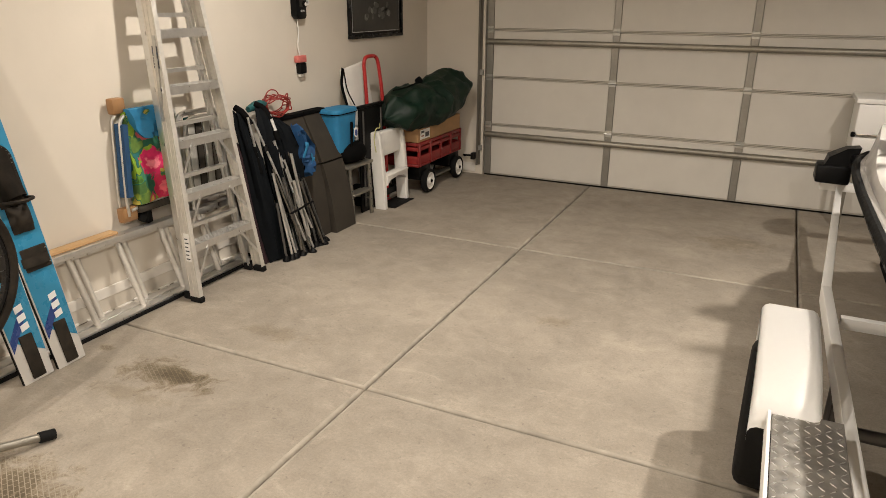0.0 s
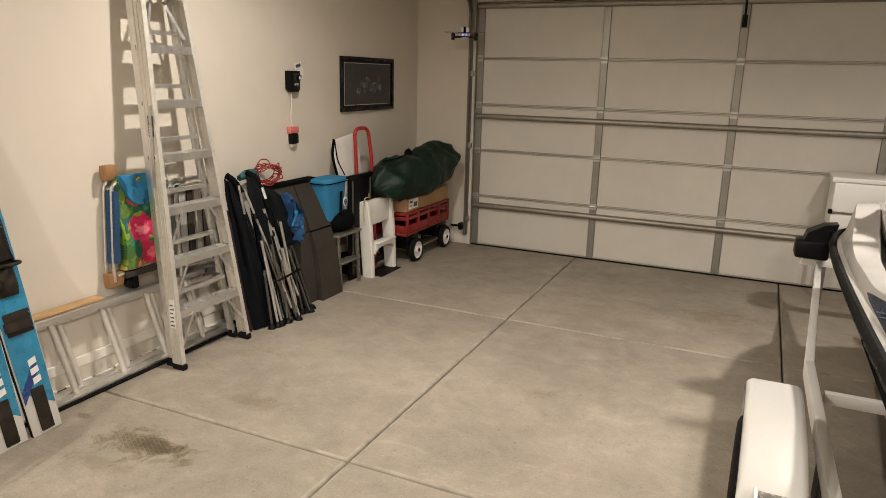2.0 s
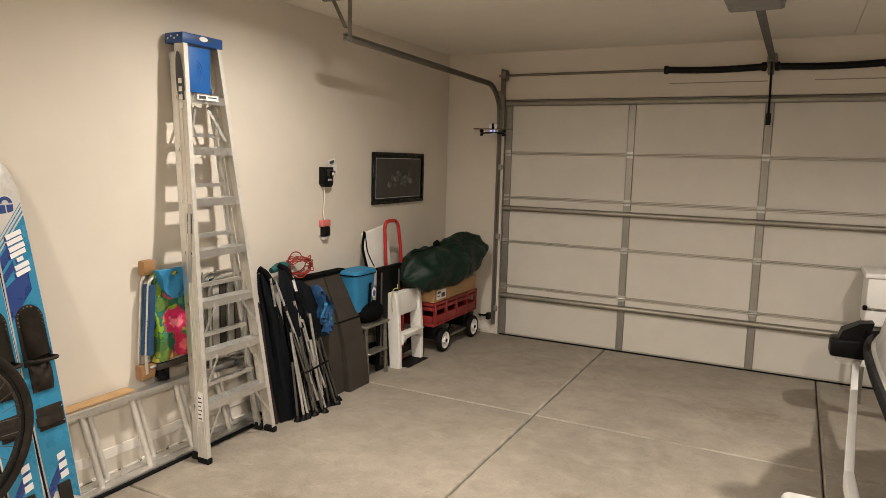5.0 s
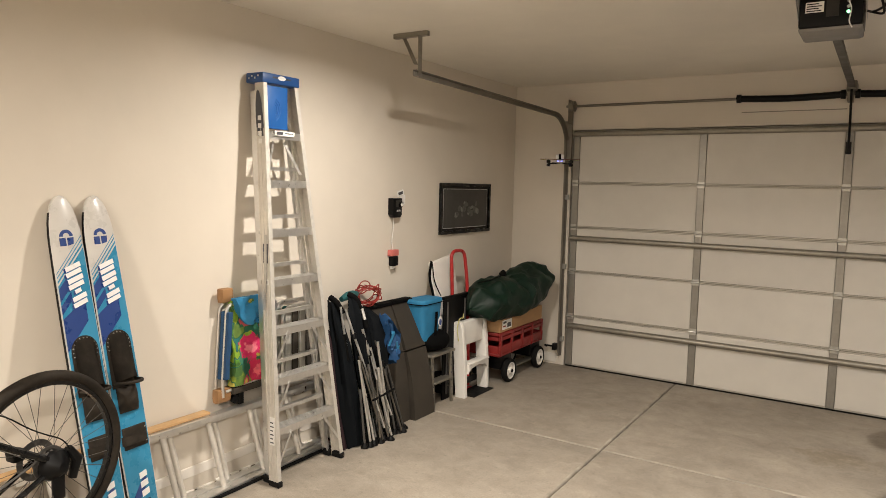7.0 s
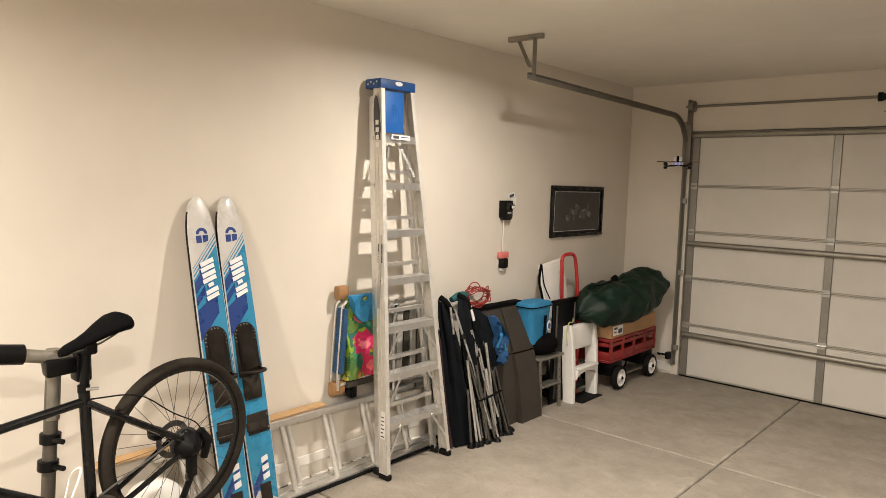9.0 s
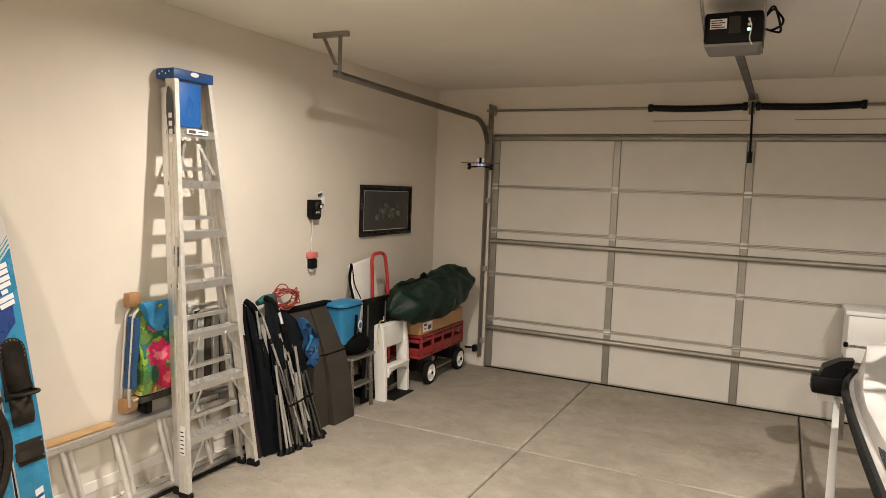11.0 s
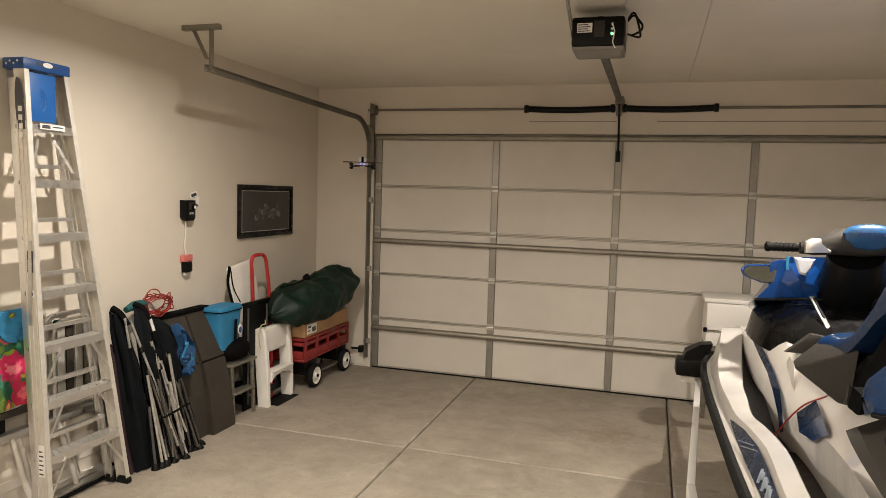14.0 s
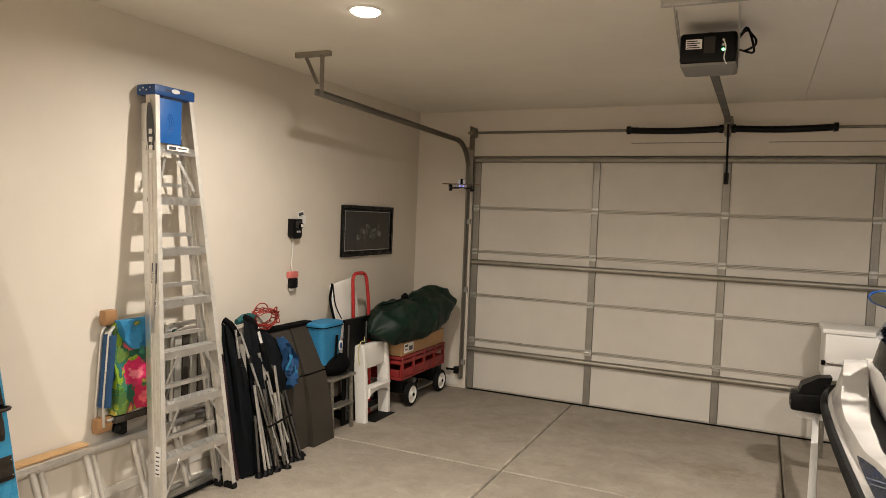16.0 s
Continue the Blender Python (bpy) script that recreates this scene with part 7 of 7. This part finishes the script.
# ---- torsion shafts ----
def torsion(x0, x1, mid, cover, label):
    ob = thing("torsion_spring", label, "torsion spring", (mid, -0.1, 2.615), group="torsion springs")
    wpart("shaft", tube([(x0 - 0.06, -0.10, 2.615), (x1 + 0.06, -0.10, 2.615)], 0.0125, 10), GALV_TRACK, ob)
    for a, b in cover:
        n = 24
        pts = [(a + (b - a) * k / n, -0.10, 2.615 - 0.012 * math.sin(math.pi * k / n)) for k in range(n + 1)]
        wpart("spring", tube(pts, [0.030] + [0.028 + 0.0012 * (k % 2) for k in range(n - 1)] + [0.030], 14), BLACKP, ob, "black coated spring")
        for x in (a, b):
            wpart("spring_cone", lathe([(0.02, -0.02), (0.037, -0.018), (0.037, 0.016), (0.02, 0.02)], (x, -0.10, 2.615), (1, 0, 0), 16), BLACKP, ob)
    wpart("centre_bracket", box(mid - 0.022, -0.135, 2.555, mid + 0.022, -0.001, 2.68, 0.004), GALV_TRACK, ob)
    for x in (x0, x1):
        wpart("cable_drum", lathe([(0.02, -0.025), (0.052, -0.025), (0.045, 0.0), (0.052, 0.025), (0.02, 0.025)], (x, -0.10, 2.615), (1, 0, 0), 20), GALV_TRACK, ob)
        wpart("bearing_plate", box(x - 0.032, -0.13, 2.45, x - 0.026, -0.001, 2.68, 0.003), GALV_TRACK, ob)
    return ob


torsion(0.665, 5.40, 3.02, ((2.19, 2.97), (3.07, 3.835)), "black coated torsion spring on a steel shaft")
torsion(5.80, 8.24, 7.02, ((6.6, 6.98), (7.06, 7.5)), "black coated torsion spring on a steel shaft")
for x0, x1 in ((2.2, 3.0), (3.35, 5.2)):
    ln = setting("trim", box(x0, -0.004, 2.505, x1, 0.0, 2.513), GALV_DULL, "thin seam strip on the header")

# ---- door opener ----
RAILBROWN = material("grimy_rail_steel", (0.12, 0.10, 0.075), 0.5, 0.5, var=0.25, scale=25, stain=0.3, stain_scale=4)
LENS = material("frosted_lens", (0.20, 0.19, 0.175), 0.5, var=0.05, stain=0.1)
op = thing("door_opener", "black overhead door opener with pale lens hung from ceiling", "door opener", (3.03, -2.5, CEIL))
bm = box(2.885, -2.65, 2.628, 3.165, -2.38, 2.785, 0.016, 2)
motor = wpart("motor_case", bm, BLACKP, op)
wpart("lamp_lens", loft([[(3.025 + sx * w, y0, z), (3.025 + sx * w, y1, z), (3.025 - sx * w, y1, z), (3.025 - sx * w, y0, z)] for sx, w, y0, y1, z in ((1, 0.138, -2.645, -2.385, 2.627), (1, 0.135, -2.64, -2.39, 2.614), (1, 0.12, -2.615, -2.42, 2.602))]), LENS, op, "pale translucent lens")
lb = wpart("maker_label", box(2.915, -2.654, 2.70, 2.995, -2.6515, 2.75), PAPER, motor)
for k in range(4):
    wpart("print", box(2.92, -2.6552, 2.705 + 0.011 * k, 2.985 - 0.012 * (k % 2), -2.6542, 2.710 + 0.011 * k), GREYP, motor)
lb = wpart("label", box(3.005, -2.654, 2.675, 3.06, -2.6515, 2.76), GREYP, motor)
for k in range(3):
    wpart("control_button", lathe([(0.008, 0), (0.008, 0.004)], (3.10, -2.652, 2.69 + 0.025 * k), (0, -1, 0), 10), LEDGREEN if k == 0 else SILVERP, motor)
wpart("wire", tube(rounded_path([(3.10, -2.655, 2.74), (3.115, -2.67, 2.70), (3.105, -2.67, 2.64), (3.12, -2.66, 2.612)], 0.03), 0.003, 6), PAPER, motor)
wpart("vent_dome", lathe([(0.035, 0.0), (0.035, 0.012), (0.02, 0.02)], (3.03, -2.55, 2.785), (0, 0, 1), 18), BLACKP, motor)
for x in (2.878, 3.172):
    for y in (-2.58, -2.44):
        wpart("hanger_strap", bar((x, y, 2.70), (x + 0.005, y - 0.42, CEIL - 0.002), 0.028, 0.003, up=(1, 0, 0)), GALV, op)
wpart("ceiling_angle", box(2.83, -3.04, CEIL - 0.03, 3.22, -3.01, CEIL - 0.0005, 0.002), GALV, op)
wpart("rail", box(3.015, -2.385, 2.655, 3.049, -0.20, 2.69, 0.003), RAILBROWN, op, "steel trolley rail")
wpart("rail_lip", box(3.009, -2.385, 2.646, 3.055, -0.20, 2.652, 0.001), STEEL_DARK, op)
wpart("header_bracket", box(2.995, -0.26, 2.635, 3.065, -0.001, 2.70, 0.004), GALV_TRACK, op)
wpart("door_arm", tube(rounded_path([(3.03, -0.24, 2.64), (3.03, -0.17, 2.50), (3.03, -0.10, 2.36), (3.03, -0.06, 2.18)], 0.1), 0.0095, 8), BLACKP, op)
wpart("arm_bracket", box(3.01, -0.06, 2.14, 3.05, -0.053, 2.24, 0.002), BLACKP, op)
for k in range(2):
    rnd = random.Random(k + 7)
    pts = [(3.165, -2.56, 2.76), (3.205, -2.57, 2.83 - 0.02 * k), (3.235 + 0.02 * k, -2.60, 2.74), (3.25, -2.60, 2.67 + 0.04 * k), (3.20, -2.58, 2.69), (3.168, -2.50, 2.72)]
    wpart("cord", tube(rounded_path(pts, 0.04, 4), 0.006, 6), BLACKP, op)

# ---- photo-eye and conduit beside the door ----
pe = thing("safety_sensor", "small black door safety sensor on a bracket low by the track", "sensor", (0.57, -0.04, 0.2))
wpart("bracket", box(0.44, -0.06, 0.185, 0.585, -0.052, 0.205, 0.002), BLACKP, pe)
wpart("eye_case", box(0.545, -0.115, 0.165, 0.585, -0.051, 0.235, 0.008, 2), BLACKP, pe)
wpart("knob", lathe([(0.012, 0), (0.012, 0.02)], (0.47, -0.06, 0.195), (0, -1, 0), 10), BLACKP, pe)

# ---- white drawer cabinet by the door ----
cab = thing("drawer_cabinet", "white drawer cabinet on slim legs standing by the door", "cabinet", (4.2, -0.3, 0))
CX0, CX1, CY0, CY1 = 3.815, 4.62, -0.50, -0.09
wpart("carcass", box(CX0 + 0.01, CY0 + 0.02, 0.62, CX1 - 0.01, CY1, 0.985, 0.002), PAINTW, cab)
wpart("top", box(CX0 - 0.012, CY0 - 0.012, 0.986, CX1 + 0.012, CY1 + 0.01, 1.022, 0.006, 2), PAINTW, cab)
for x in (CX0 + 0.03, CX1 - 0.03):
    for y in (CY0 + 0.05, CY1 - 0.03):
        wpart("leg", bar((x, y, 0.0), (x, y, 0.6195), 0.028, 0.028, 0.003, up=(1, 0, 0)), GALV_DULL, cab, "slim metal leg")
for z0, z1 in ((0.626, 0.740), (0.749, 0.982)):
    dr = wpart("drawer_front", box(CX0 + 0.012, CY0, z0, CX1 - 0.012, CY0 + 0.019, z1, 0.005, 2), PAINTW, cab)
    if z0 > 0.7:
        wpart("handle", bar((CX0 + 0.02, CY0 - 0.014, z0 + 0.012), (CX1 - 0.02, CY0 - 0.014, z0 + 0.012), 0.022, 0.012, 0.003), CHROME, dr, "slim metal handle")
        wpart("handle_end", box(CX0 - 0.012, CY0 - 0.028, z0 - 0.008, CX0 + 0.018, CY0 - 0.001, z0 + 0.03, 0.006), BLACKP, dr)

# ---- bicycle held in a repair stand ----
BX = 0.66
bike = thing("bicycle", "black mountain bicycle clamped by its seat post in a stand", "bicycle", (BX, -5.5, 0.37))


def wheel(cy, cz, with_cassette):
    w = wpart("wheel", lathe([(0.312, -0.020), (0.322, -0.028), (0.334, -0.029), (0.345, -0.022), (0.351, -0.010), (0.3525, 0.0), (0.351, 0.010), (0.345, 0.022), (0.334, 0.029), (0.322, 0.028), (0.312, 0.020)], (BX, cy, cz), (1, 0, 0), 64, close=True), TYRE, bike, "dusty black tyre")
    wpart("rim", lathe([(0.296, -0.011), (0.318, -0.0135), (0.322, -0.010), (0.322, 0.010), (0.318, 0.0135), (0.296, 0.011)], (BX, cy, cz), (1, 0, 0), 64, close=True), BLACKG, w, "black alloy rim")
    wpart("hub", lathe([(0.012, -0.055), (0.028, -0.035), (0.028, -0.030), (0.016, -0.025), (0.016, 0.025), (0.028, 0.030), (0.028, 0.035), (0.012, 0.055)], (BX, cy, cz), (1, 0, 0), 20), BLACKP, w)
    for k in range(32):
        a = 2 * math.pi * k / 32
        s = 1 if k % 2 else -1
        b = a + radians(38) * (1 if k % 4 < 2 else -1)
        wpart("spoke", tube([(BX + 0.032 * s, cy + 0.025 * math.cos(b), cz + 0.025 * math.sin(b)), (BX, cy + 0.298 * math.cos(a), cz + 0.298 * math.sin(a))], 0.0013, 5), STEEL_DARK, w)
    if with_cassette:
        wpart("cassette", lathe([(0.02, 0.0), (0.068, 0.0), (0.068, 0.004), (0.056, 0.005), (0.056, 0.012), (0.045, 0.013), (0.045, 0.020), (0.034, 0.021), (0.034, 0.030), (0.016, 0.031)], (BX + 0.030, cy, cz), (1, 0, 0), 28), STEEL_DARK, w)
        wpart("brake_disc", lathe([(0.055, -0.001), (0.080, -0.001), (0.080, 0.001), (0.055, 0.001)], (BX - 0.042, cy, cz), (1, 0, 0), 32, close=True), STEEL_DARK, w)
    return w


HY, HZ = -5.130, 0.708
wheel(HY, HZ, True)
wheel(HY - 1.10, HZ - 0.16, False)
SEATJ, BB, HEAD = Vector((BX, -5.540, 0.985)), Vector((BX, -5.515, 0.545)), Vector((BX, -6.03, 0.90))
fr = wpart("frame", tube([SEATJ + Vector((0, 0.004, 0.045)), BB], 0.020, 12), BLACKG, bike, "gloss black frame")
wpart("top_tube", tube([SEATJ, HEAD + Vector((0, 0, 0.05))], 0.0165, 12), BLACKG, fr)
wpart("down_tube", tube([BB, HEAD + Vector((0, 0, -0.03))], 0.021, 12), BLACKG, fr)
wpart("head_tube", tube([HEAD + Vector((0, 0.02, -0.06)), HEAD + Vector((0, -0.02, 0.09))], 0.022, 12), BLACKG, fr)
for s in (-1, 1):
    wpart("seat_stay", tube(rounded_path([SEATJ + Vector((s * 0.012, 0.005, 0)), SEATJ + Vector((s * 0.045, 0.09, -0.06)), (BX + s * 0.062, HY, HZ + 0.01)], 0.05), 0.0135, 8), BLACKG, fr)
    wpart("chain_stay", tube(rounded_path([BB + Vector((s * 0.02, 0, 0)), BB + Vector((s * 0.045, 0.10, 0.02)), (BX + s * 0.062, HY, HZ - 0.01)], 0.05), 0.011, 8), BLACKG, fr)
    wpart("fork_leg", tube([HEAD + Vector((s * 0.05, -0.03, -0.09)), (BX + s * 0.055, HY - 1.10, HZ - 0.16)], 0.018, 10), BLACKG, bike)
wpart("fork_crown", tube([HEAD + Vector((-0.055, -0.025, -0.085)), HEAD + Vector((0.055, -0.025, -0.085))], 0.022, 10), BLACKG, bike)
wpart("seat_post", tube([SEATJ + Vector((0, 0.004, 0.03)), (BX, -5.521, 1.205)], 0.0165, 12), BLACKP, bike)
wpart("post_collar", tube([SEATJ + Vector((0, 0.003, 0.035)), SEATJ + Vector((0, 0.004, 0.062))], 0.021, 12), BLACKP, bike)
wpart("collar_lever", tube([SEATJ + Vector((0.02, 0.0, 0.05)), SEATJ + Vector((0.035, 0.04, 0.048))], 0.006, 8), GALV, bike)
secs = []
for y, hw, zt, th in ((-5.622, 0.012, 1.192, 0.026), (-5.60, 0.022, 1.208, 0.042), (-5.555, 0.028, 1.224, 0.048), (-5.51, 0.042, 1.246, 0.054), (-5.465, 0.062, 1.272, 0.064), (-5.425, 0.076, 1.292, 0.074), (-5.395, 0.078, 1.298, 0.076), (-5.37, 0.062, 1.288, 0.066), (-5.357, 0.034, 1.268, 0.038)):
    secs.append([(BX + hw * math.cos(a), y, zt - th * 0.5 + th * 0.5 * (math.sin(a) if math.sin(a) > 0 else 0.9 * math.sin(a))) for a in [2 * math.pi * k / 20 for k in range(20)]])
wpart("saddle", loft(secs), BLACKF, bike, "black padded saddle")
for s in (-1, 1):
    wpart("saddle_rail", tube(rounded_path([(BX + s * 0.014, -5.60, 1.180), (BX + s * 0.020, -5.56, 1.182), (BX + s * 0.022, -5.49, 1.192), (BX + s * 0.03, -5.42, 1.225)], 0.03), 0.0038, 6), STEEL_DARK, bike)
wpart("saddle_clamp", box(BX - 0.030, -5.545, 1.160, BX + 0.030, -5.495, 1.205, 0.006), BLACKP, bike)
wpart("rear_derailleur", roughen(box(BX + 0.06, HY - 0.02, HZ - 0.14, BX + 0.085, HY + 0.03, HZ - 0.03, 0.01, 2), 0.006, 20), BLACKP, bike)
wpart("hub_shell", roughen(lathe([(0.012, -0.05), (0.05, -0.035), (0.062, 0.0), (0.055, 0.03), (0.02, 0.06)], (BX + 0.045, HY + 0.005, HZ - 0.005), (1, 0, 0), 18), 0.012, 24), BLACKP, bike)
wpart("derailleur_arm", roughen(tube([(BX + 0.07, HY + 0.05, HZ + 0.05), (BX + 0.075, HY + 0.085, HZ + 0.0), (BX + 0.075, HY + 0.06, HZ - 0.07)], [0.016, 0.024, 0.018], 10), 0.006, 26), BLACKP, bike)
wpart("derailleur_cage", bar((BX + 0.07, HY + 0.01, HZ - 0.12), (BX + 0.07, HY - 0.05, HZ - 0.24), 0.012, 0.03, 0.004), BLACKP, bike)
for k in range(2):
    wpart("jockey_wheel", lathe([(0.006, -0.004), (0.022, -0.004), (0.022, 0.004), (0.006, 0.004)], (BX + 0.072, HY - 0.005 - 0.045 * k, HZ - 0.13 - 0.10 * k), (1, 0, 0), 14), STEEL_DARK, bike)
wpart("chain", tube([(BX + 0.05, HY + 0.0, HZ + 0.055), (BX + 0.05, BB.y, BB.z + 0.085)], 0.0045, 6), STEEL_DARK, bike)
wpart("chain", tube([(BX + 0.06, HY - 0.05, HZ - 0.24), (BX + 0.05, BB.y, BB.z - 0.085)], 0.0045, 6), STEEL_DARK, bike)
wpart("chain_ring", lathe([(0.05, -0.0015), (0.085, -0.0015), (0.085, 0.0015), (0.05, 0.0015)], (BX + 0.05, BB.y, BB.z), (1, 0, 0), 32, close=True), STEEL_DARK, bike)
wpart("crank_arm", bar(BB + Vector((0.065, 0, 0)), BB + Vector((0.07, 0.10, -0.14)), 0.014, 0.026, 0.005), BLACKP, bike)
wpart("bottom_bracket", tube([BB + Vector((-0.05, 0, 0)), BB + Vector((0.062, 0, 0))], 0.02, 12), BLACKP, bike)
wpart("pedal", box(BX + 0.08, BB.y + 0.05, BB.z - 0.155, BX + 0.17, BB.y + 0.15, BB.z - 0.13, 0.006), BLACKP, bike)
wpart("brake_caliper", roughen(box(BX - 0.075, HY - 0.10, HZ + 0.02, BX - 0.03, HY - 0.05, HZ + 0.07, 0.008, 2), 0.004, 20), BLACKP, bike)
wpart("cable", tube(rounded_path([SEATJ + Vector((0.02, 0.01, 0.01)), (BX + 0.06, -5.35, 0.985), (BX + 0.075, -5.22, 0.87), (BX + 0.08, -5.10, 0.80), (BX + 0.075, -5.06, 0.72)], 0.08, 5), 0.003, 6), BLACKP, bike)
wpart("bottle_cage", tube(rounded_path([(BX - 0.03, -5.60, 0.62), (BX - 0.035, -5.57, 0.72), (BX, -5.55, 0.745), (BX + 0.035, -5.58, 0.72), (BX + 0.03, -5.63, 0.60)], 0.03), 0.004, 6), PAPER, bike)
wpart("reflector", box(BX - 0.10, -5.10, 0.66, BX - 0.085, -5.055, 0.70, 0.004), REDP, bike)
wpart("handlebar", tube([(BX - 0.33, -6.00, 1.06), (BX - 0.1, -6.06, 1.04), (BX + 0.1, -6.06, 1.04), (BX + 0.33, -6.00, 1.06)], 0.014, 10), BLACKP, bike)
wpart("stem", tube([HEAD + Vector((0, -0.02, 0.09)), (BX, -6.06, 1.04)], 0.019, 10), BLACKP, bike)

stand = thing("repair_stand", "folding bicycle repair stand with a black clamp and grey tube legs", "repair stand", (0.62, -5.65, 0))
wpart("main_pole", tube([(BX - 0.02, -5.66, 0.10), (BX - 0.01, -5.605, 1.12)], 0.024, 14), POLE, stand)
wpart("inner_pole", tube([(BX - 0.01, -5.612, 0.93), (BX - 0.01, -5.60, 1.19)], 0.026, 14), GALV_DULL, stand)
for z in (0.76, 0.86):
    wpart("pole_collar", lathe([(0.024, -0.02), (0.036, -0.018), (0.036, 0.018), (0.024, 0.02)], (BX - 0.014, -5.628 + 0.1 * (z - 0.76), z), (0, 0.06, 1), 14), BLACKP, stand)
    wpart("collar_knob", tube([(BX + 0.01, -5.62, z), (BX + 0.06, -5.60, z)], 0.010, 8), BLACKP, stand)
wpart("clamp_arm", tube([(BX - 0.01, -5.74, 1.192), (BX, -5.60, 1.160), (BX, -5.55, 1.14)], 0.024, 14), GALV_DULL, stand)
wpart("arm_sleeve", tube([(BX - 0.01, -5.82, 1.205), (BX - 0.01, -5.70, 1.186)], 0.036, 14), BLACKP, stand)
wpart("clamp_jaw", roughen(box(BX - 0.034, -5.640, 1.095, BX + 0.034, -5.540, 1.160, 0.012, 2), 0.008, 16), BLACKP, stand)
wpart("clamp_jaw", box(BX - 0.036, -5.539, 1.06, BX + 0.036, -5.485, 1.175, 0.008, 2), BLACKP, stand)
wpart("clamp_screw", tube([(BX + 0.02, -5.56, 1.11), (BX + 0.02, -5.50, 1.105)], 0.012, 8), BLACKP, stand)
for k, (ex, ey) in enumerate(((0.847, -4.927), (0.10, -5.95), (1.30, -6.10))):
    a, b = Vector((BX - 0.02, -5.66, 0.16)), Vector((ex, ey, 0.024))
    d = (b - a).normalized()
    wpart("leg", tube([a, b - d * 0.02], 0.0165, 12), GALV_DULL, stand, "grey metal tube leg")
    wpart("leg_cap", tube([b - d * 0.06, b + d * 0.0], 0.022, 12), RUBBER, stand)

# bicycle and stand turned together, the rear wheel towards the wall
turn = Matrix.Translation((BX, HY, 0)) @ Matrix.Rotation(radians(10), 4, "Z") @ Matrix.Translation((-BX, -HY, 0))
shift = Matrix.Translation((-0.012, -0.068, 0.012))
bike.matrix_basis = shift @ turn @ bike.matrix_basis
stand.matrix_basis = Matrix.Translation((-0.012, -0.068, 0.0)) @ stand.matrix_basis

# ---- hovering racing drone ----
dr = thing("racing_drone", "small black racing drone with a white battery, hovering in the air", "drone", (0.6375, -0.30, 2.057), rz=24)
body = part("body_plate", box(-0.055, -0.018, -0.004, 0.055, 0.018, 0.002, 0.003), BLACKP, dr)
for ax in (-1, 1):
    for ay in (-1, 1):
        arm = part("arm", bar((ax * 0.02, ay * 0.015, -0.004), (ax * 0.075, ay * 0.058, -0.006), 0.016, 0.006, 0.002), BLACKP, dr)
        part("motor", lathe([(0.004, 0), (0.013, 0.001), (0.014, 0.014), (0.010, 0.018), (0.003, 0.022)], (ax * 0.075, ay * 0.058, -0.002), (0, 0, 1), 14), BLACKG, arm)
        part("landing_foot", box(ax * 0.075 - 0.012, ay * 0.058 - 0.008, -0.022, ax * 0.075 + 0.012, ay * 0.058 + 0.008, -0.0095, 0.003), BLACKP, arm)
        secs = []
        for t in (-1.0, -0.6, -0.15, 0.15, 0.6, 1.0):
            w = 0.006 if abs(t) > 0.3 else 0.004
            ang = radians(20) * (1 if t > 0 else -1)
            secs.append([(ax * 0.075 + 0.055 * t, ay * 0.058 + w * math.cos(ang) * q, 0.022 + w * math.sin(ang) * q) for q in (-1, 1)])
        bm = loft(secs, None, False, False)
        bmesh.ops.solidify(bm, geom=list(bm.faces), thickness=0.0012)
        part("propeller", bm, YELLOW if ay > 0 else REDP, arm)
part("top_plate", box(-0.04, -0.016, 0.022, 0.04, 0.016, 0.025, 0.001), BLACKP, dr)
for sx in (-1, 1):
    for sy in (-1, 1):
        part("standoff", tube([(sx * 0.032, sy * 0.012, 0.002), (sx * 0.032, sy * 0.012, 0.022)], 0.0028, 6), PAPER, dr)
part("battery", box(-0.027, -0.020, 0.0255, 0.027, 0.020, 0.056, 0.004, 2), PAPER, dr, "white battery pack")
part("battery_strap", loft([[(x, -0.0235, 0.024), (x, 0.0235, 0.024), (x, 0.0235, 0.0595), (x, -0.0235, 0.0595)] for x in (-0.008, 0.008)], None, True, False), BLACKF, dr)
for sx in (-1, 1):
    part("led", box(sx * 0.012 - 0.004, -0.0215, 0.006, sx * 0.012 + 0.004, -0.0185, 0.014), LEDBLUE, dr)
part("aerial", tube([(0.0, -0.01, 0.0), (0.03, -0.07, -0.012)], 0.0012, 5), PAPER, dr)

dr.scale = (1.42, 1.42, 1.42)
